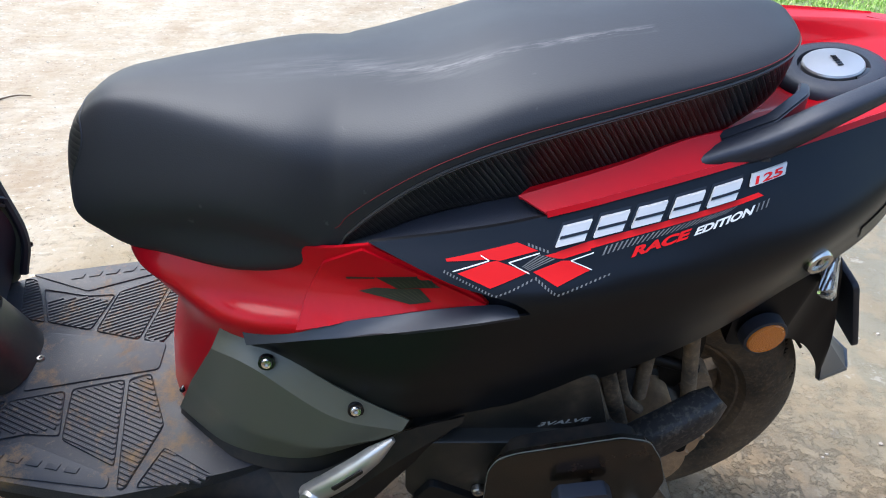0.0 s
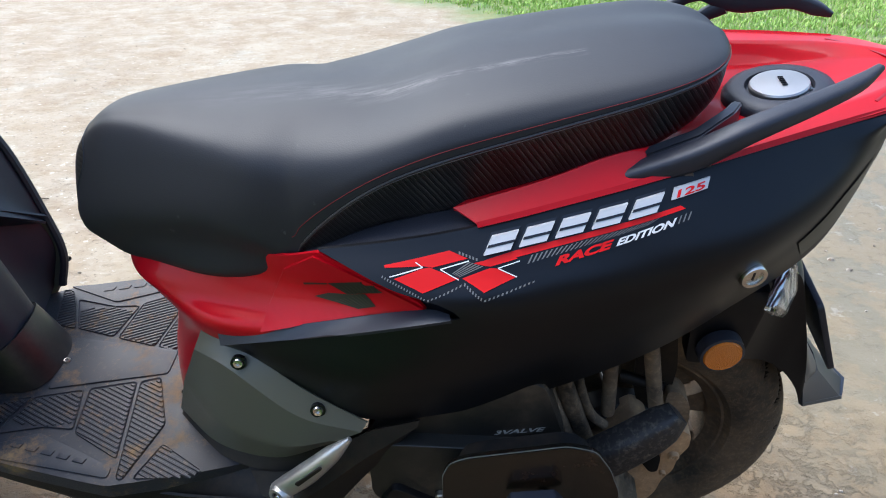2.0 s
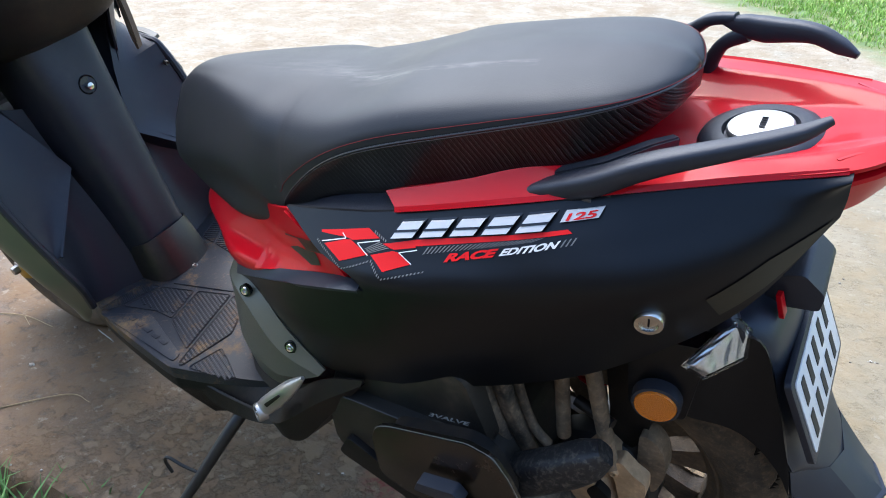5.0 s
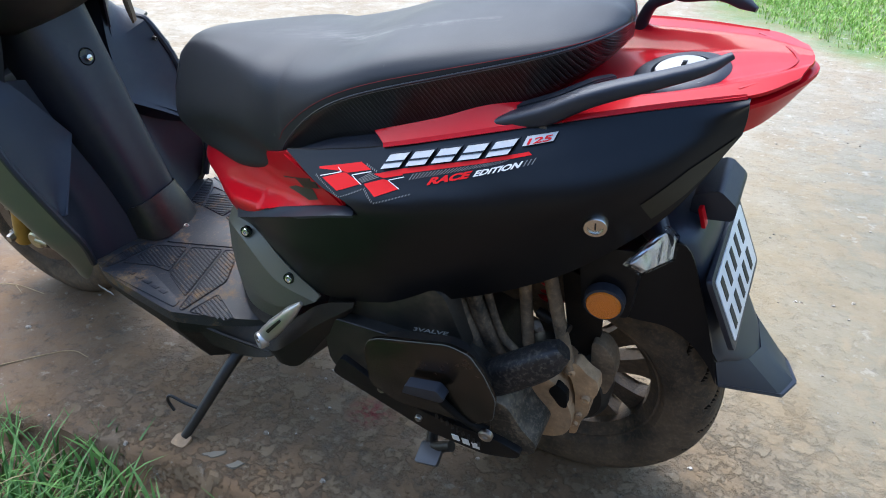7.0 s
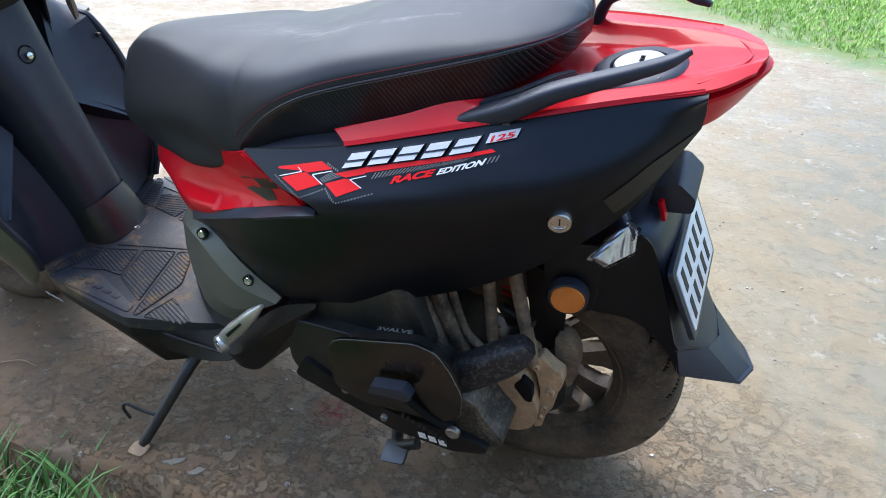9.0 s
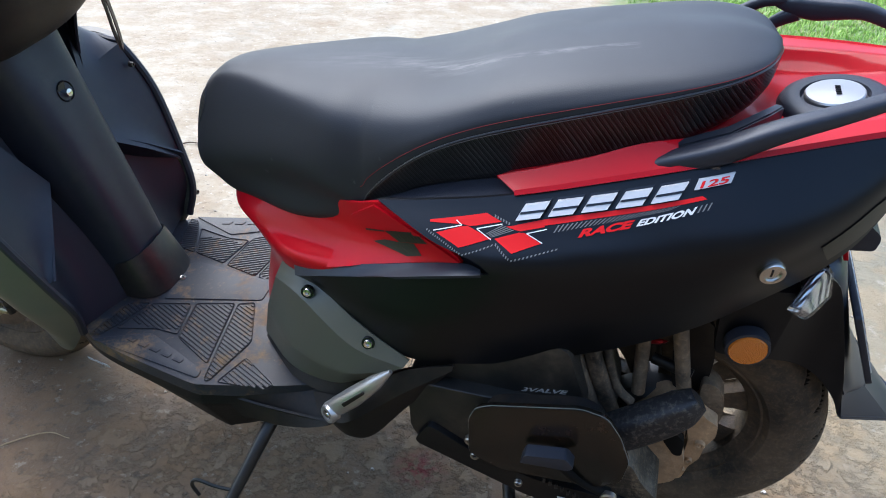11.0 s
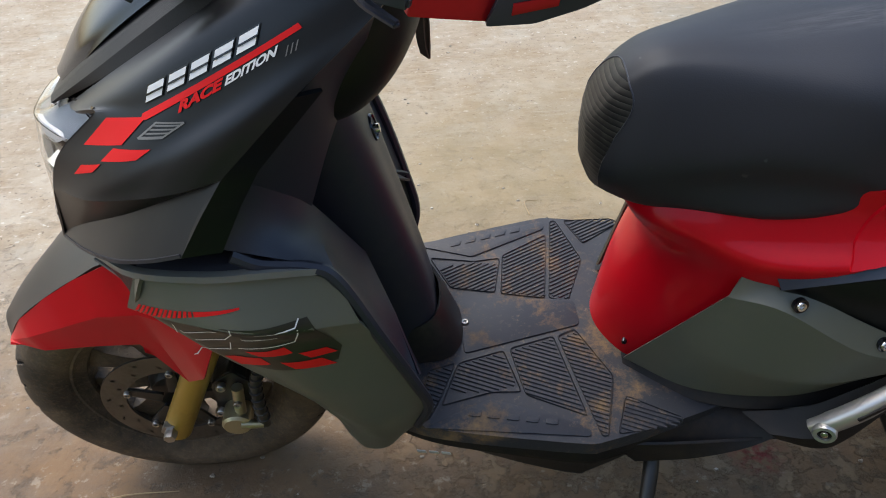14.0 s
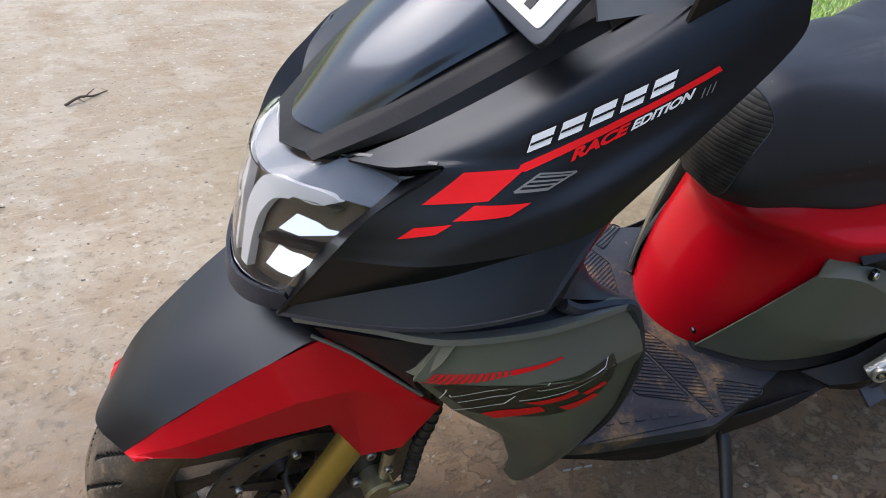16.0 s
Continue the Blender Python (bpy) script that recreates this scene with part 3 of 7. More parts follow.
def build_seat(parent):
    g = seat_grid()
    nv, nu = g.shape[:2]
    bm = bmesh.new()
    v = [[bm.verts.new(p) for p in row] for row in g]
    seam, start = 3 * 6, -0.404
    for j in range(nv - 1):
        for i in range(nu):
            k = (i + 1) % nu
            f = bm.faces.new((v[j][i], v[j][k], v[j + 1][k], v[j + 1][i]))
            if 0.5 * (g[j][i][0] + g[j + 1][i][0]) > start and (i < seam or i >= nu - 1 - seam):
                f.material_index = 1
    bm.faces.new(v[0][::-1])
    bm.faces.new(v[-1]).material_index = 1
    seat = part("seat", bm, [seat_vinyl, carbon_vinyl], parent, "black textured vinyl seat with carbon-look sides and dusty scuffs", 50)

    def along(row, off):
        pts = []
        for i, s in ((row, -1), (nu - 1 - row, 1)):
            one = [g[j][i] + np.array((0, s * off, off * 0.4)) for j in range(nv) if g[j][i][0] > start]
            pts += one if s < 0 else one[::-1]
        return pts

    part("piping", tube_bm(along(seam, 0.0006), 0.0014, 6), piping_vinyl, seat, "thin raised piping along the seam")
    lower = [0.72 * a + 0.28 * b for a, b in zip(along(seam, 0.0006), along(seam - 2, 0.0006))]
    part("stitching", tube_bm(lower, 0.0006, 5), grey_thread, seat, "fine grey lock stitching")
    upper = [0.25 * a + 0.75 * b for a, b in zip(along(seam + 2, 0.0003), along(seam + 3, 0.0003))]
    part("stitching", tube_bm(upper, 0.0005, 5), red_thread, seat, "fine dark red stitching")
    # cross stitches between the piping and the lower thread
    bm = bmesh.new()
    line, base = along(seam, 0.0010), along(seam - 2, 0.0006)
    for k in range(1, len(line)):
        n = max(1, int(np.linalg.norm(line[k] - line[k - 1]) / 0.009))
        for q in range(n):
            a = line[k - 1] + (line[k] - line[k - 1]) * q / n
            b = base[k - 1] + (base[k] - base[k - 1]) * q / n
            tube_bm([a, a * 0.72 + b * 0.28], 0.0005, 4, 0, bm)
    part("cross_stitches", bm, grey_thread, seat)
    # seam round the ribbed patch on the nose
    tree = BVHTree.FromPolygons([tuple(p) for p in g.reshape(-1, 3)], [(j * nu + i, j * nu + i + 1, (j + 1) * nu + i + 1, (j + 1) * nu + i) for j in range(nv - 1) for i in range(nu - 1)])
    ring = []
    for t in np.linspace(0, 2 * math.pi, 60):
        c, q = math.cos(t), math.sin(t)
        y, z = 0.053 * math.copysign(abs(c) ** 1.0, c), 0.650 + 0.078 * math.copysign(abs(q) ** 0.5, q)
        hit_ = tree.ray_cast(Vector((-0.9, y, z)), Vector((1, 0, 0)))[0]
        if hit_ is not None:
            ring.append(np.array(hit_))
    part("patch_seam", tube_bm(ring, 0.0011, 5), black_plastic, seat)
    return seat


def vinyl():
    m = material("seat_vinyl", (0.02, 0.0205, 0.022), 0.5)
    shader(m).inputs["Specular IOR Level"].default_value = 0.30
    x, y, z = apart_xyz(m)
    vor = node(m, "ShaderNodeTexVoronoi", Scale=620.0)
    link(m, coords(m), vor.inputs["Vector"])
    soft = noise_fac(m, 6, 5, 0.4, 0.7)
    # a dry rub mark: a broad smear that runs out into a thin streak towards the rear
    line = product(m, product(m, field(m, x, -0.26, -0.43, True), 0.046), 0.050, "SUBTRACT")
    off = product(m, y, line, "SUBTRACT")
    gone = node(m, "ShaderNodeMath")
    gone.operation = "ABSOLUTE"
    link(m, off, gone.inputs[0])
    grain = noise_fac(m, 1.0, 8, 0.42, 0.66, 0.78, coords(m, (11, 95, 20), (0, 0, -9)))
    fine = noise_fac(m, 1.0, 7, 0.44, 0.64, 0.75, coords(m, (26, 150, 40), (0, 0, -9)))
    broad = product(m, field(m, gone.outputs[0], 0.034, 0.004, True), product(m, field(m, x, -0.60, -0.36, True), field(m, x, -0.20, -0.30, True)))
    thin = product(m, field(m, gone.outputs[0], 0.0100, 0.001, True), product(m, field(m, x, -0.40, -0.30, True), field(m, x, -0.083, -0.089)))
    dust = product(m, product(m, product(m, broad, grain), 0.20), product(m, product(m, thin, fine), 0.30), "ADD")
    spots = noise_fac(m, 55, 3, 0.735, 0.77, 0.5)
    dust = product(m, dust, product(m, spots, 0.10), "ADD")
    c = mix(m, product(m, soft, 0.25), (0.0225, 0.0228, 0.0262), (0.034, 0.0338, 0.0370))
    c = mix(m, dust, c, (0.36, 0.345, 0.33))
    # ribbed patch on the nose
    a = product(m, y, 1 / 0.053)
    b = product(m, product(m, z, 0.650, "SUBTRACT"), 1 / 0.078)
    b2 = product(m, b, b)
    oval = product(m, product(m, a, a), product(m, b2, b2), "ADD")
    patch = product(m, field(m, oval, 1.03, 0.97), field(m, x, -0.62, -0.64))
    w = node(m, "ShaderNodeTexWave", Scale=49.0, Distortion=0.15)
    w.bands_direction = "Z"
    w.wave_profile = "SAW"
    link(m, coords(m, (1, 1, 1), (4, 0, 0)), w.inputs["Vector"])
    rib = mix(m, product(m, w.outputs["Fac"], noise_fac(m, 22, 5, 0.25, 0.6)), (0.007, 0.007, 0.0075), (0.085, 0.080, 0.070))
    c = mix(m, patch, c, rib)
    link(m, c, shader(m).inputs["Base Color"])
    vary_rough(m, soft, 0.47, 0.56)
    first = bump(m, vor.outputs["Distance"], 0.16, 0.0004)
    bump(m, product(m, w.outputs["Fac"], patch), 0.9, 0.0022, first)
    return m


def carbon():
    m = material("carbon_look_vinyl", (0.012, 0.012, 0.013), 0.30)
    w = node(m, "ShaderNodeTexWave", Scale=55.0, Distortion=0.5)
    w.bands_direction = "X"
    w.wave_profile = "SAW"
    link(m, coords(m, (1, 0.3, 1), (0, 34, 0)), w.inputs["Vector"])
    fine = node(m, "ShaderNodeTexWave", Scale=150.0, Distortion=0.3)
    fine.bands_direction = "X"
    link(m, coords(m, (1, 0.3, 1), (0, 34, 0)), fine.inputs["Vector"])
    f = product(m, product(m, w.outputs["Fac"], w.outputs["Fac"]), noise_fac(m, 30, 4, 0.20, 0.60))
    link(m, mix(m, f, (0.0030, 0.0030, 0.0034), (0.066, 0.066, 0.071)), shader(m).inputs["Base Color"])
    first = bump(m, fine.outputs["Fac"], 0.35, 0.0006)
    bump(m, w.outputs["Fac"], 1.0, 0.0032, first)
    return m


piping_vinyl = material("piping_vinyl", (0.03, 0.03, 0.033), 0.28)
grey_thread = material("grey_thread", (0.10, 0.095, 0.10), 0.7)
seat_vinyl, carbon_vinyl = vinyl(), carbon()
shader(seat_vinyl).inputs["Specular Tint"].default_value = (0.80, 0.89, 1.0, 1)
seat = build_seat(scooter)

# left and right body covers
TOP = [(-0.366, -0.180, 0.677), (-0.280, -0.188, 0.697), (-0.197, -0.187, 0.716), (-0.050, -0.170, 0.754), (0.040, -0.150, 0.773), (0.130, -0.120, 0.786), (0.219, -0.088, 0.795)]
LEDGE = [(-0.505, -0.175, 0.522), (-0.430, -0.202, 0.558), (-0.340, -0.228, 0.599), (-0.212, -0.249, 0.647), (-0.100, -0.240, 0.669), (0.000, -0.223, 0.689), (0.075, -0.201, 0.707), (0.145, -0.158, 0.736), (0.219, -0.091, 0.784)]
MIDL = [(-0.490, -0.172, 0.512), (-0.420, -0.208, 0.525), (-0.330, -0.238, 0.540), (-0.212, -0.245, 0.556), (-0.100, -0.232, 0.586), (0.000, -0.212, 0.618), (0.075, -0.190, 0.650), (0.150, -0.158, 0.704), (0.219, -0.092, 0.768)]
LOW = [(-0.480, -0.170, 0.503), (-0.410, -0.203, 0.480), (-0.328, -0.226, 0.455), (-0.212, -0.220, 0.468), (-0.100, -0.205, 0.500), (0.000, -0.186, 0.540), (0.075, -0.165, 0.585), (0.158, -0.150, 0.668), (0.217, -0.094, 0.752)]


def build_side_panel(side):
    """The long side panel: one skin behind the tip of the ledge, and below the ledge in front of it."""
    flip = np.array((1.0, -side, 1.0))
    led, mid, low = (spline(r, 65) * flip for r in (LEDGE, MIDL, LOW))
    top = spline(TOP, 41) * flip
    bm = bmesh.new()
    cols = []
    for k in range(65):
        if k < 24:
            cols.append(list(spline([led[k], mid[k], low[k]], 17)))
            continue
        u = (k - 24) / 40
        roll = max(0.0, min(1.0, (u - 0.45) / 0.35)) * max(0.0, min(1.0, (1.0 - u) / 0.12))
        high = 0.5 * (top[k - 24] + led[k]) + np.array((0, side * (0.009 - 0.008 * roll), 0.002 - 0.001 * roll))
        cols.append(list(spline([top[k - 24], high, led[k], mid[k], low[k]], 33)))
    outer = [[bm.verts.new(c) for c in col] for col in cols]
    inner = [[bm.verts.new(c - np.array((0, side * 0.004, 0))) for c in col] for col in cols]
    for skin, turn in ((outer, side < 0), (inner, side > 0)):
        for a, b in zip(skin, skin[1:]):
            shift = len(b) - len(a)
            for r in range(len(a) - 1):
                quad = (a[r], b[r + shift], b[r + 1 + shift], a[r + 1])
                bm.faces.new(quad if turn else quad[::-1])
    pair = {o: q for a, b in zip(outer, inner) for o, q in zip(a, b)}
    for e in [e for e in bm.edges if len(e.link_faces) == 1 and e.verts[0] in pair and e.verts[1] in pair]:
        a, b = e.verts
        bm.faces.new((a, b, pair[b], pair[a]))
    return part("side_panel", bm, matte_black, scooter, "long satin black side panel with red and white graphics", 32)


left_panel = build_side_panel(-1)
build_side_panel(1)

BACKING = [[(-0.300, -0.206, 0.628), (-0.212, -0.226, 0.658), (-0.120, -0.222, 0.676)], [(-0.300, -0.204, 0.600), (-0.212, -0.224, 0.622), (-0.120, -0.218, 0.642)]]
for flip in (False, True):
    f = mirrored if flip else list
    panel("panel_backing", [f(r) for r in BACKING], black_plastic, scooter, out=(0, 1 if flip else -1, 0), nu=13, nv=4)

SEAT_GAP = [[(-0.405, -0.132, 0.640), (-0.330, -0.146, 0.680), (-0.260, -0.147, 0.702), (-0.190, -0.145, 0.716), (-0.100, -0.135, 0.737)], [(-0.374, -0.174, 0.669), (-0.320, -0.180, 0.684), (-0.260, -0.184, 0.699), (-0.197, -0.182, 0.713), (-0.100, -0.170, 0.737)]]
for flip in (False, True):
    f = mirrored if flip else list
    panel("seat_rest", [f(r) for r in SEAT_GAP], black_plastic, scooter, out=(0, 0, 1), nu=25, nv=5)

LEDGE_IN = [(-0.510, -0.166, 0.537), (-0.415, -0.194, 0.576), (-0.316, -0.212, 0.613), (-0.248, -0.229, 0.640), (-0.224, -0.240, 0.6445)]
LEDGE_OUT = [(-0.505, -0.178, 0.524), (-0.430, -0.202, 0.559), (-0.356, -0.224, 0.592), (-0.272, -0.246, 0.630), (-0.222, -0.249, 0.6440)]
for flip in (False, True):
    f = mirrored if flip else list
    panel("side_ledge", [f(LEDGE_IN), f(LEDGE_OUT)], ledge_sky_grey, scooter, out=(0, 0, 1), nu=29, nv=5)

# red front body cover under the seat nose
RED = [
    [(-0.545, -0.145, 0.285), (-0.600, -0.112, 0.285), (-0.638, -0.074, 0.285), (-0.660, -0.036, 0.285), (-0.667, 0, 0.285)],
    [(-0.530, -0.150, 0.380), (-0.585, -0.122, 0.380), (-0.620, -0.086, 0.380), (-0.642, -0.042, 0.380), (-0.649, 0, 0.380)],
    [(-0.500, -0.162, 0.480), (-0.552, -0.132, 0.480), (-0.590, -0.094, 0.482), (-0.614, -0.052, 0.484), (-0.622, 0, 0.484)],
    [(-0.420, -0.198, 0.556), (-0.515, -0.168, 0.550), (-0.592, -0.112, 0.540), (-0.640, -0.060, 0.536), (-0.650, 0, 0.535)],
    [(-0.330, -0.214, 0.600), (-0.470, -0.158, 0.574), (-0.602, -0.108, 0.564), (-0.652, -0.058, 0.562), (-0.662, 0, 0.562)],
    [(-0.250, -0.226, 0.638), (-0.420, -0.158, 0.610), (-0.590, -0.090, 0.592), (-0.638, -0.046, 0.592), (-0.650, 0, 0.592)],
    [(-0.366, -0.181, 0.674), (-0.430, -0.150, 0.645), (-0.550, -0.090, 0.622), (-0.622, -0.044, 0.622), (-0.636, 0, 0.622)],
]
panel("front_body_cover", [both_sides(r) for r in RED], red_paint, scooter, out=((-0.3, 0, 0.45),), nu=57, nv=43, label="glossy red body cover under the seat nose")

# olive lower covers
OLIVE = [
    [(-0.540, -0.148, 0.519), (-0.470, -0.180, 0.512), (-0.400, -0.212, 0.487), (-0.326, -0.232, 0.456)],
    [(-0.553, -0.155, 0.492), (-0.500, -0.190, 0.500), (-0.412, -0.228, 0.460), (-0.334, -0.239, 0.446)],
    [(-0.598, -0.128, 0.400), (-0.535, -0.184, 0.385), (-0.442, -0.224, 0.394), (-0.362, -0.238, 0.428)],
    [(-0.640, -0.094, 0.298), (-0.560, -0.160, 0.306), (-0.460, -0.208, 0.346), (-0.380, -0.227, 0.404)],
]
for flip in (False, True):
    f = mirrored if flip else list
    panel("lower_side_cover", [f(r) for r in OLIVE], olive, scooter, out=(0, 1 if flip else -1, 0), nu=25, nv=28, smooth_v=False, label="satin olive-grey lower cover with two screws", angle=20)


# floorboard with a skirt
FLOOR = [(-0.985, 0.148), (-0.940, 0.172), (-0.888, 0.188), (-0.797, 0.207), (-0.714, 0.222), (-0.690, 0.220), (-0.629, 0.207), (-0.557, 0.189), (-0.480, 0.165), (-0.410, 0.150)]
SKIRT = [0.238, 0.214, 0.184, 0.150, 0.130, 0.132, 0.148, 0.164, 0.180, 0.240]


def build_floor(parent):
    left = [(x, -y) for x, y in FLOOR]
    ring = [tuple(p) for p in spline([(x, y, 0) for x, y in left], 40)[:, :2]]
    outline = ring + [(x, -y) for x, y in reversed(ring)]
    board = part("floorboard", block_bm(outline, ((0, 0, 0.256), (1, 0, 0), (0, 1, 0)), 0.032, 0.004), floor_plastic, parent, "muddy black ribbed plastic floorboard")
    for sgn in (-1, 1):
        rows = [[(x, sgn * (y - d), 0.262 + (zb - 0.262) * f) for (x, y), zb in zip(FLOOR, SKIRT)] for d, f in ((0.0, 0.0), (-0.002, 0.15), (0.018, 0.55), (0.042, 1.0), (0.085, 1.0))]
        panel("skirt", rows, dirty_black, parent, out=(0, sgn, -0.3), nu=46, nv=17, smooth_v=False)
    for sgn in (-1, 1):
        gap = [[(-0.680, 0.214, 0.268), (-0.600, 0.198, 0.270), (-0.520, 0.176, 0.276), (-0.450, 0.165, 0.290)], [(-0.640, 0.214, 0.215), (-0.560, 0.222, 0.226), (-0.490, 0.226, 0.252), (-0.440, 0.228, 0.300)]]
        panel("floor_corner", [[(x, sgn * y, z) for x, y, z in r] for r in gap], dirty_black, parent, out=(0, sgn, 0.6), nu=17, nv=5)
    return board


def floor_material():
    m = material("muddy_floor_plastic", (0.03, 0.03, 0.031), 0.5)
    dust = product(m, noise_fac(m, 5, 7, 0.4, 0.75), 0.28)
    mud = product(m, noise_fac(m, 13, 9, 0.52, 0.68, 0.78), noise_fac(m, 3.2, 4, 0.40, 0.56))
    shader(m).inputs["Specular IOR Level"].default_value = 0.42
    c = mix(m, dust, (0.024, 0.027, 0.035), (0.082, 0.080, 0.082))
    c = mix(m, product(m, mud, 0.78), c, (0.30, 0.185, 0.080))
    c = mix(m, product(m, noise_fac(m, 30, 8, 0.60, 0.70, 0.75), 0.55), c, (0.30, 0.21, 0.12))
    c = mix(m, product(m, noise_fac(m, 90, 4, 0.60, 0.75), 0.25), c, (0.22, 0.17, 0.12))
    link(m, c, shader(m).inputs["Base Color"])
    vary_rough(m, mud, 0.5, 0.95)
    bump(m, noise_fac(m, 700, 3, 0.2, 0.8), 0.3, 0.0006)
    return m


floor_plastic = floor_material()
build_floor(scooter)


# wheels
GROOVES = 24


def groove(t, s):
    """How deep the tread is cut at an angle and a place across it: 0 to 1."""
    if not 0.10 < abs(s) < 0.86:
        return 0.0
    u = (t * GROOVES / (2 * math.pi) + abs(s) * 1.5 + (0.5 if s > 0 else 0)) % 1.0
    return max(0.0, 1.0 - abs(u - 0.5) / 0.10)


def build_wheel(name, centre, radius, width, parent):
    wheel = new(name)
    wheel.parent = parent
    rim_r, h = 0.157, width / 2
    prof = [(rim_r, -h * 0.70), (rim_r + 0.010, -h * 0.88)]
    for a in np.linspace(-1, 1, 41):
        prof.append((radius - abs(a) ** 2.6 * (radius - rim_r) * 0.62, h * math.sin(a * math.pi / 2)))
    prof += [(rim_r + 0.010, h * 0.88), (rim_r, h * 0.70)]
    bm = lathe_bm(prof, centre, seg=480, ripple=lambda t, j, a: -0.006 * groove(t, a / h) if 2 < j < 42 else 0.0)
    for face in bm.faces:
        # darker rubber paints shade into the grooves; the tread blocks and side walls carry dust
        p = face.calc_center_median() - Vector(centre)
        if groove(math.atan2(p.z, p.x) % (2 * math.pi), p.y / h) > 0.35 and math.hypot(p.x, p.z) > rim_r + 0.03:
            face.material_index = 1
    part("tyre", bm, [rubber, rubber_and_shade_black], wheel, "dusty black rubber tyre with slanted grooves", 30)
    rp = [(rim_r + 0.006, -h * 0.74), (rim_r - 0.002, -h * 0.72), (rim_r - 0.006, -h * 0.60), (rim_r - 0.018, -h * 0.45), (rim_r - 0.022, 0), (rim_r - 0.018, h * 0.45), (rim_r - 0.004, h * 0.70), (rim_r + 0.006, h * 0.74), (rim_r - 0.002, 0)]
    part("rim", lathe_bm(rp, centre, seg=72), rim_mud, wheel)
    part("hub", lathe_bm([(0.012, -0.05), (0.040, -0.05), (0.050, -0.03), (0.050, 0.03), (0.040, 0.05), (0.012, 0.05)], centre, seg=32), rim_black, wheel)
    for k in range(10):
        t = radians(72 * (k // 2) + (12 if k % 2 else -28))
        lean_ = 0.16 if k % 2 else -0.16
        c, s = math.cos(t), math.sin(t)
        frame_ = ((centre[0], centre[1] + 0.014, centre[2]), (c, 0, s), (-s, 0, c))
        q = rim_r - 0.014
        out_ = [(0.040, -0.014 - lean_ * 0.05), (0.09, -0.012), (q - 0.024, -0.014), (q, -0.030), (q, 0.030), (q - 0.024, 0.014), (0.09, 0.012), (0.040, 0.014 - lean_ * 0.05)]
        part("spoke", block_bm(out_, frame_, 0.028, 0.004), rim_mud, wheel)
    return wheel


rear_wheel = build_wheel("rear_wheel", (0.006, -0.021, 0.2475), 0.248, 0.118, scooter)
front_wheel = build_wheel("front_wheel", (-1.306, 0, 0.236), 0.238, 0.112, scooter)

# olive leg shield and black nose
SHIELD = [
    [(-1.208, -0.196, 0.646), (-1.160, -0.212, 0.655), (-1.090, -0.222, 0.662), (-1.011, -0.216, 0.656)],
    [(-1.212, -0.194, 0.640), (-1.160, -0.214, 0.648), (-1.088, -0.226, 0.653), (-1.004, -0.220, 0.648)],
    [(-1.232, -0.194, 0.598), (-1.165, -0.229, 0.606), (-1.085, -0.254, 0.611), (-0.986, -0.238, 0.598)],
    [(-1.222, -0.187, 0.584), (-1.160, -0.211, 0.582), (-1.080, -0.243, 0.587), (-0.974, -0.230, 0.565)],
    [(-1.172, -0.190, 0.515), (-1.130, -0.208, 0.500), (-1.050, -0.236, 0.480), (-0.942, -0.211, 0.440)],
    [(-1.085, -0.186, 0.415), (-1.050, -0.203, 0.395), (-1.000, -0.218, 0.370), (-0.930, -0.195, 0.370)],
    [(-1.046, -0.175, 0.322), (-1.020, -0.186, 0.302), (-0.985, -0.192, 0.290), (-0.944, -0.182, 0.306)],
    [(-1.038, -0.168, 0.272), (-1.018, -0.176, 0.247), (-0.988, -0.180, 0.250), (-0.962, -0.178, 0.280)],
]
COWL = [
    [(-1.262, -0.066, 0.770), (-1.200, -0.092, 0.815), (-1.100, -0.110, 0.878), (-1.000, -0.122, 0.940), (-0.920, -0.128, 0.990)],
    [(-1.240, -0.104, 0.786), (-1.172, -0.138, 0.827), (-1.085, -0.150, 0.885), (-1.000, -0.157, 0.937), (-0.910, -0.163, 0.985)],
    [(-1.206, -0.136, 0.802), (-1.150, -0.162, 0.818), (-1.080, -0.174, 0.860), (-1.005, -0.180, 0.906), (-0.920, -0.181, 0.952)],
    [(-1.262, -0.124, 0.752), (-1.180, -0.174, 0.780), (-1.090, -0.189, 0.826), (-1.012, -0.195, 0.872), (-0.930, -0.193, 0.920)],
    [(-1.282, -0.118, 0.720), (-1.205, -0.176, 0.752), (-1.130, -0.198, 0.790), (-1.070, -0.207, 0.820), (-1.010, -0.207, 0.850)],
    [(-1.292, -0.112, 0.700), (-1.232, -0.168, 0.726), (-1.170, -0.198, 0.748), (-1.126, -0.210, 0.762), (-1.087, -0.213, 0.775)],
]
CREASE = [(-1.325, -0.080, 0.612), (-1.266, -0.127, 0.662), (-1.202, -0.170, 0.707), (-1.143, -0.195, 0.744), (-1.087, -0.213, 0.775)]
FACET = [(-1.329, -0.080, 0.603), (-1.280, -0.138, 0.632), (-1.225, -0.190, 0.662), (-1.180, -0.217, 0.684), (-1.138, -0.234, 0.704)]
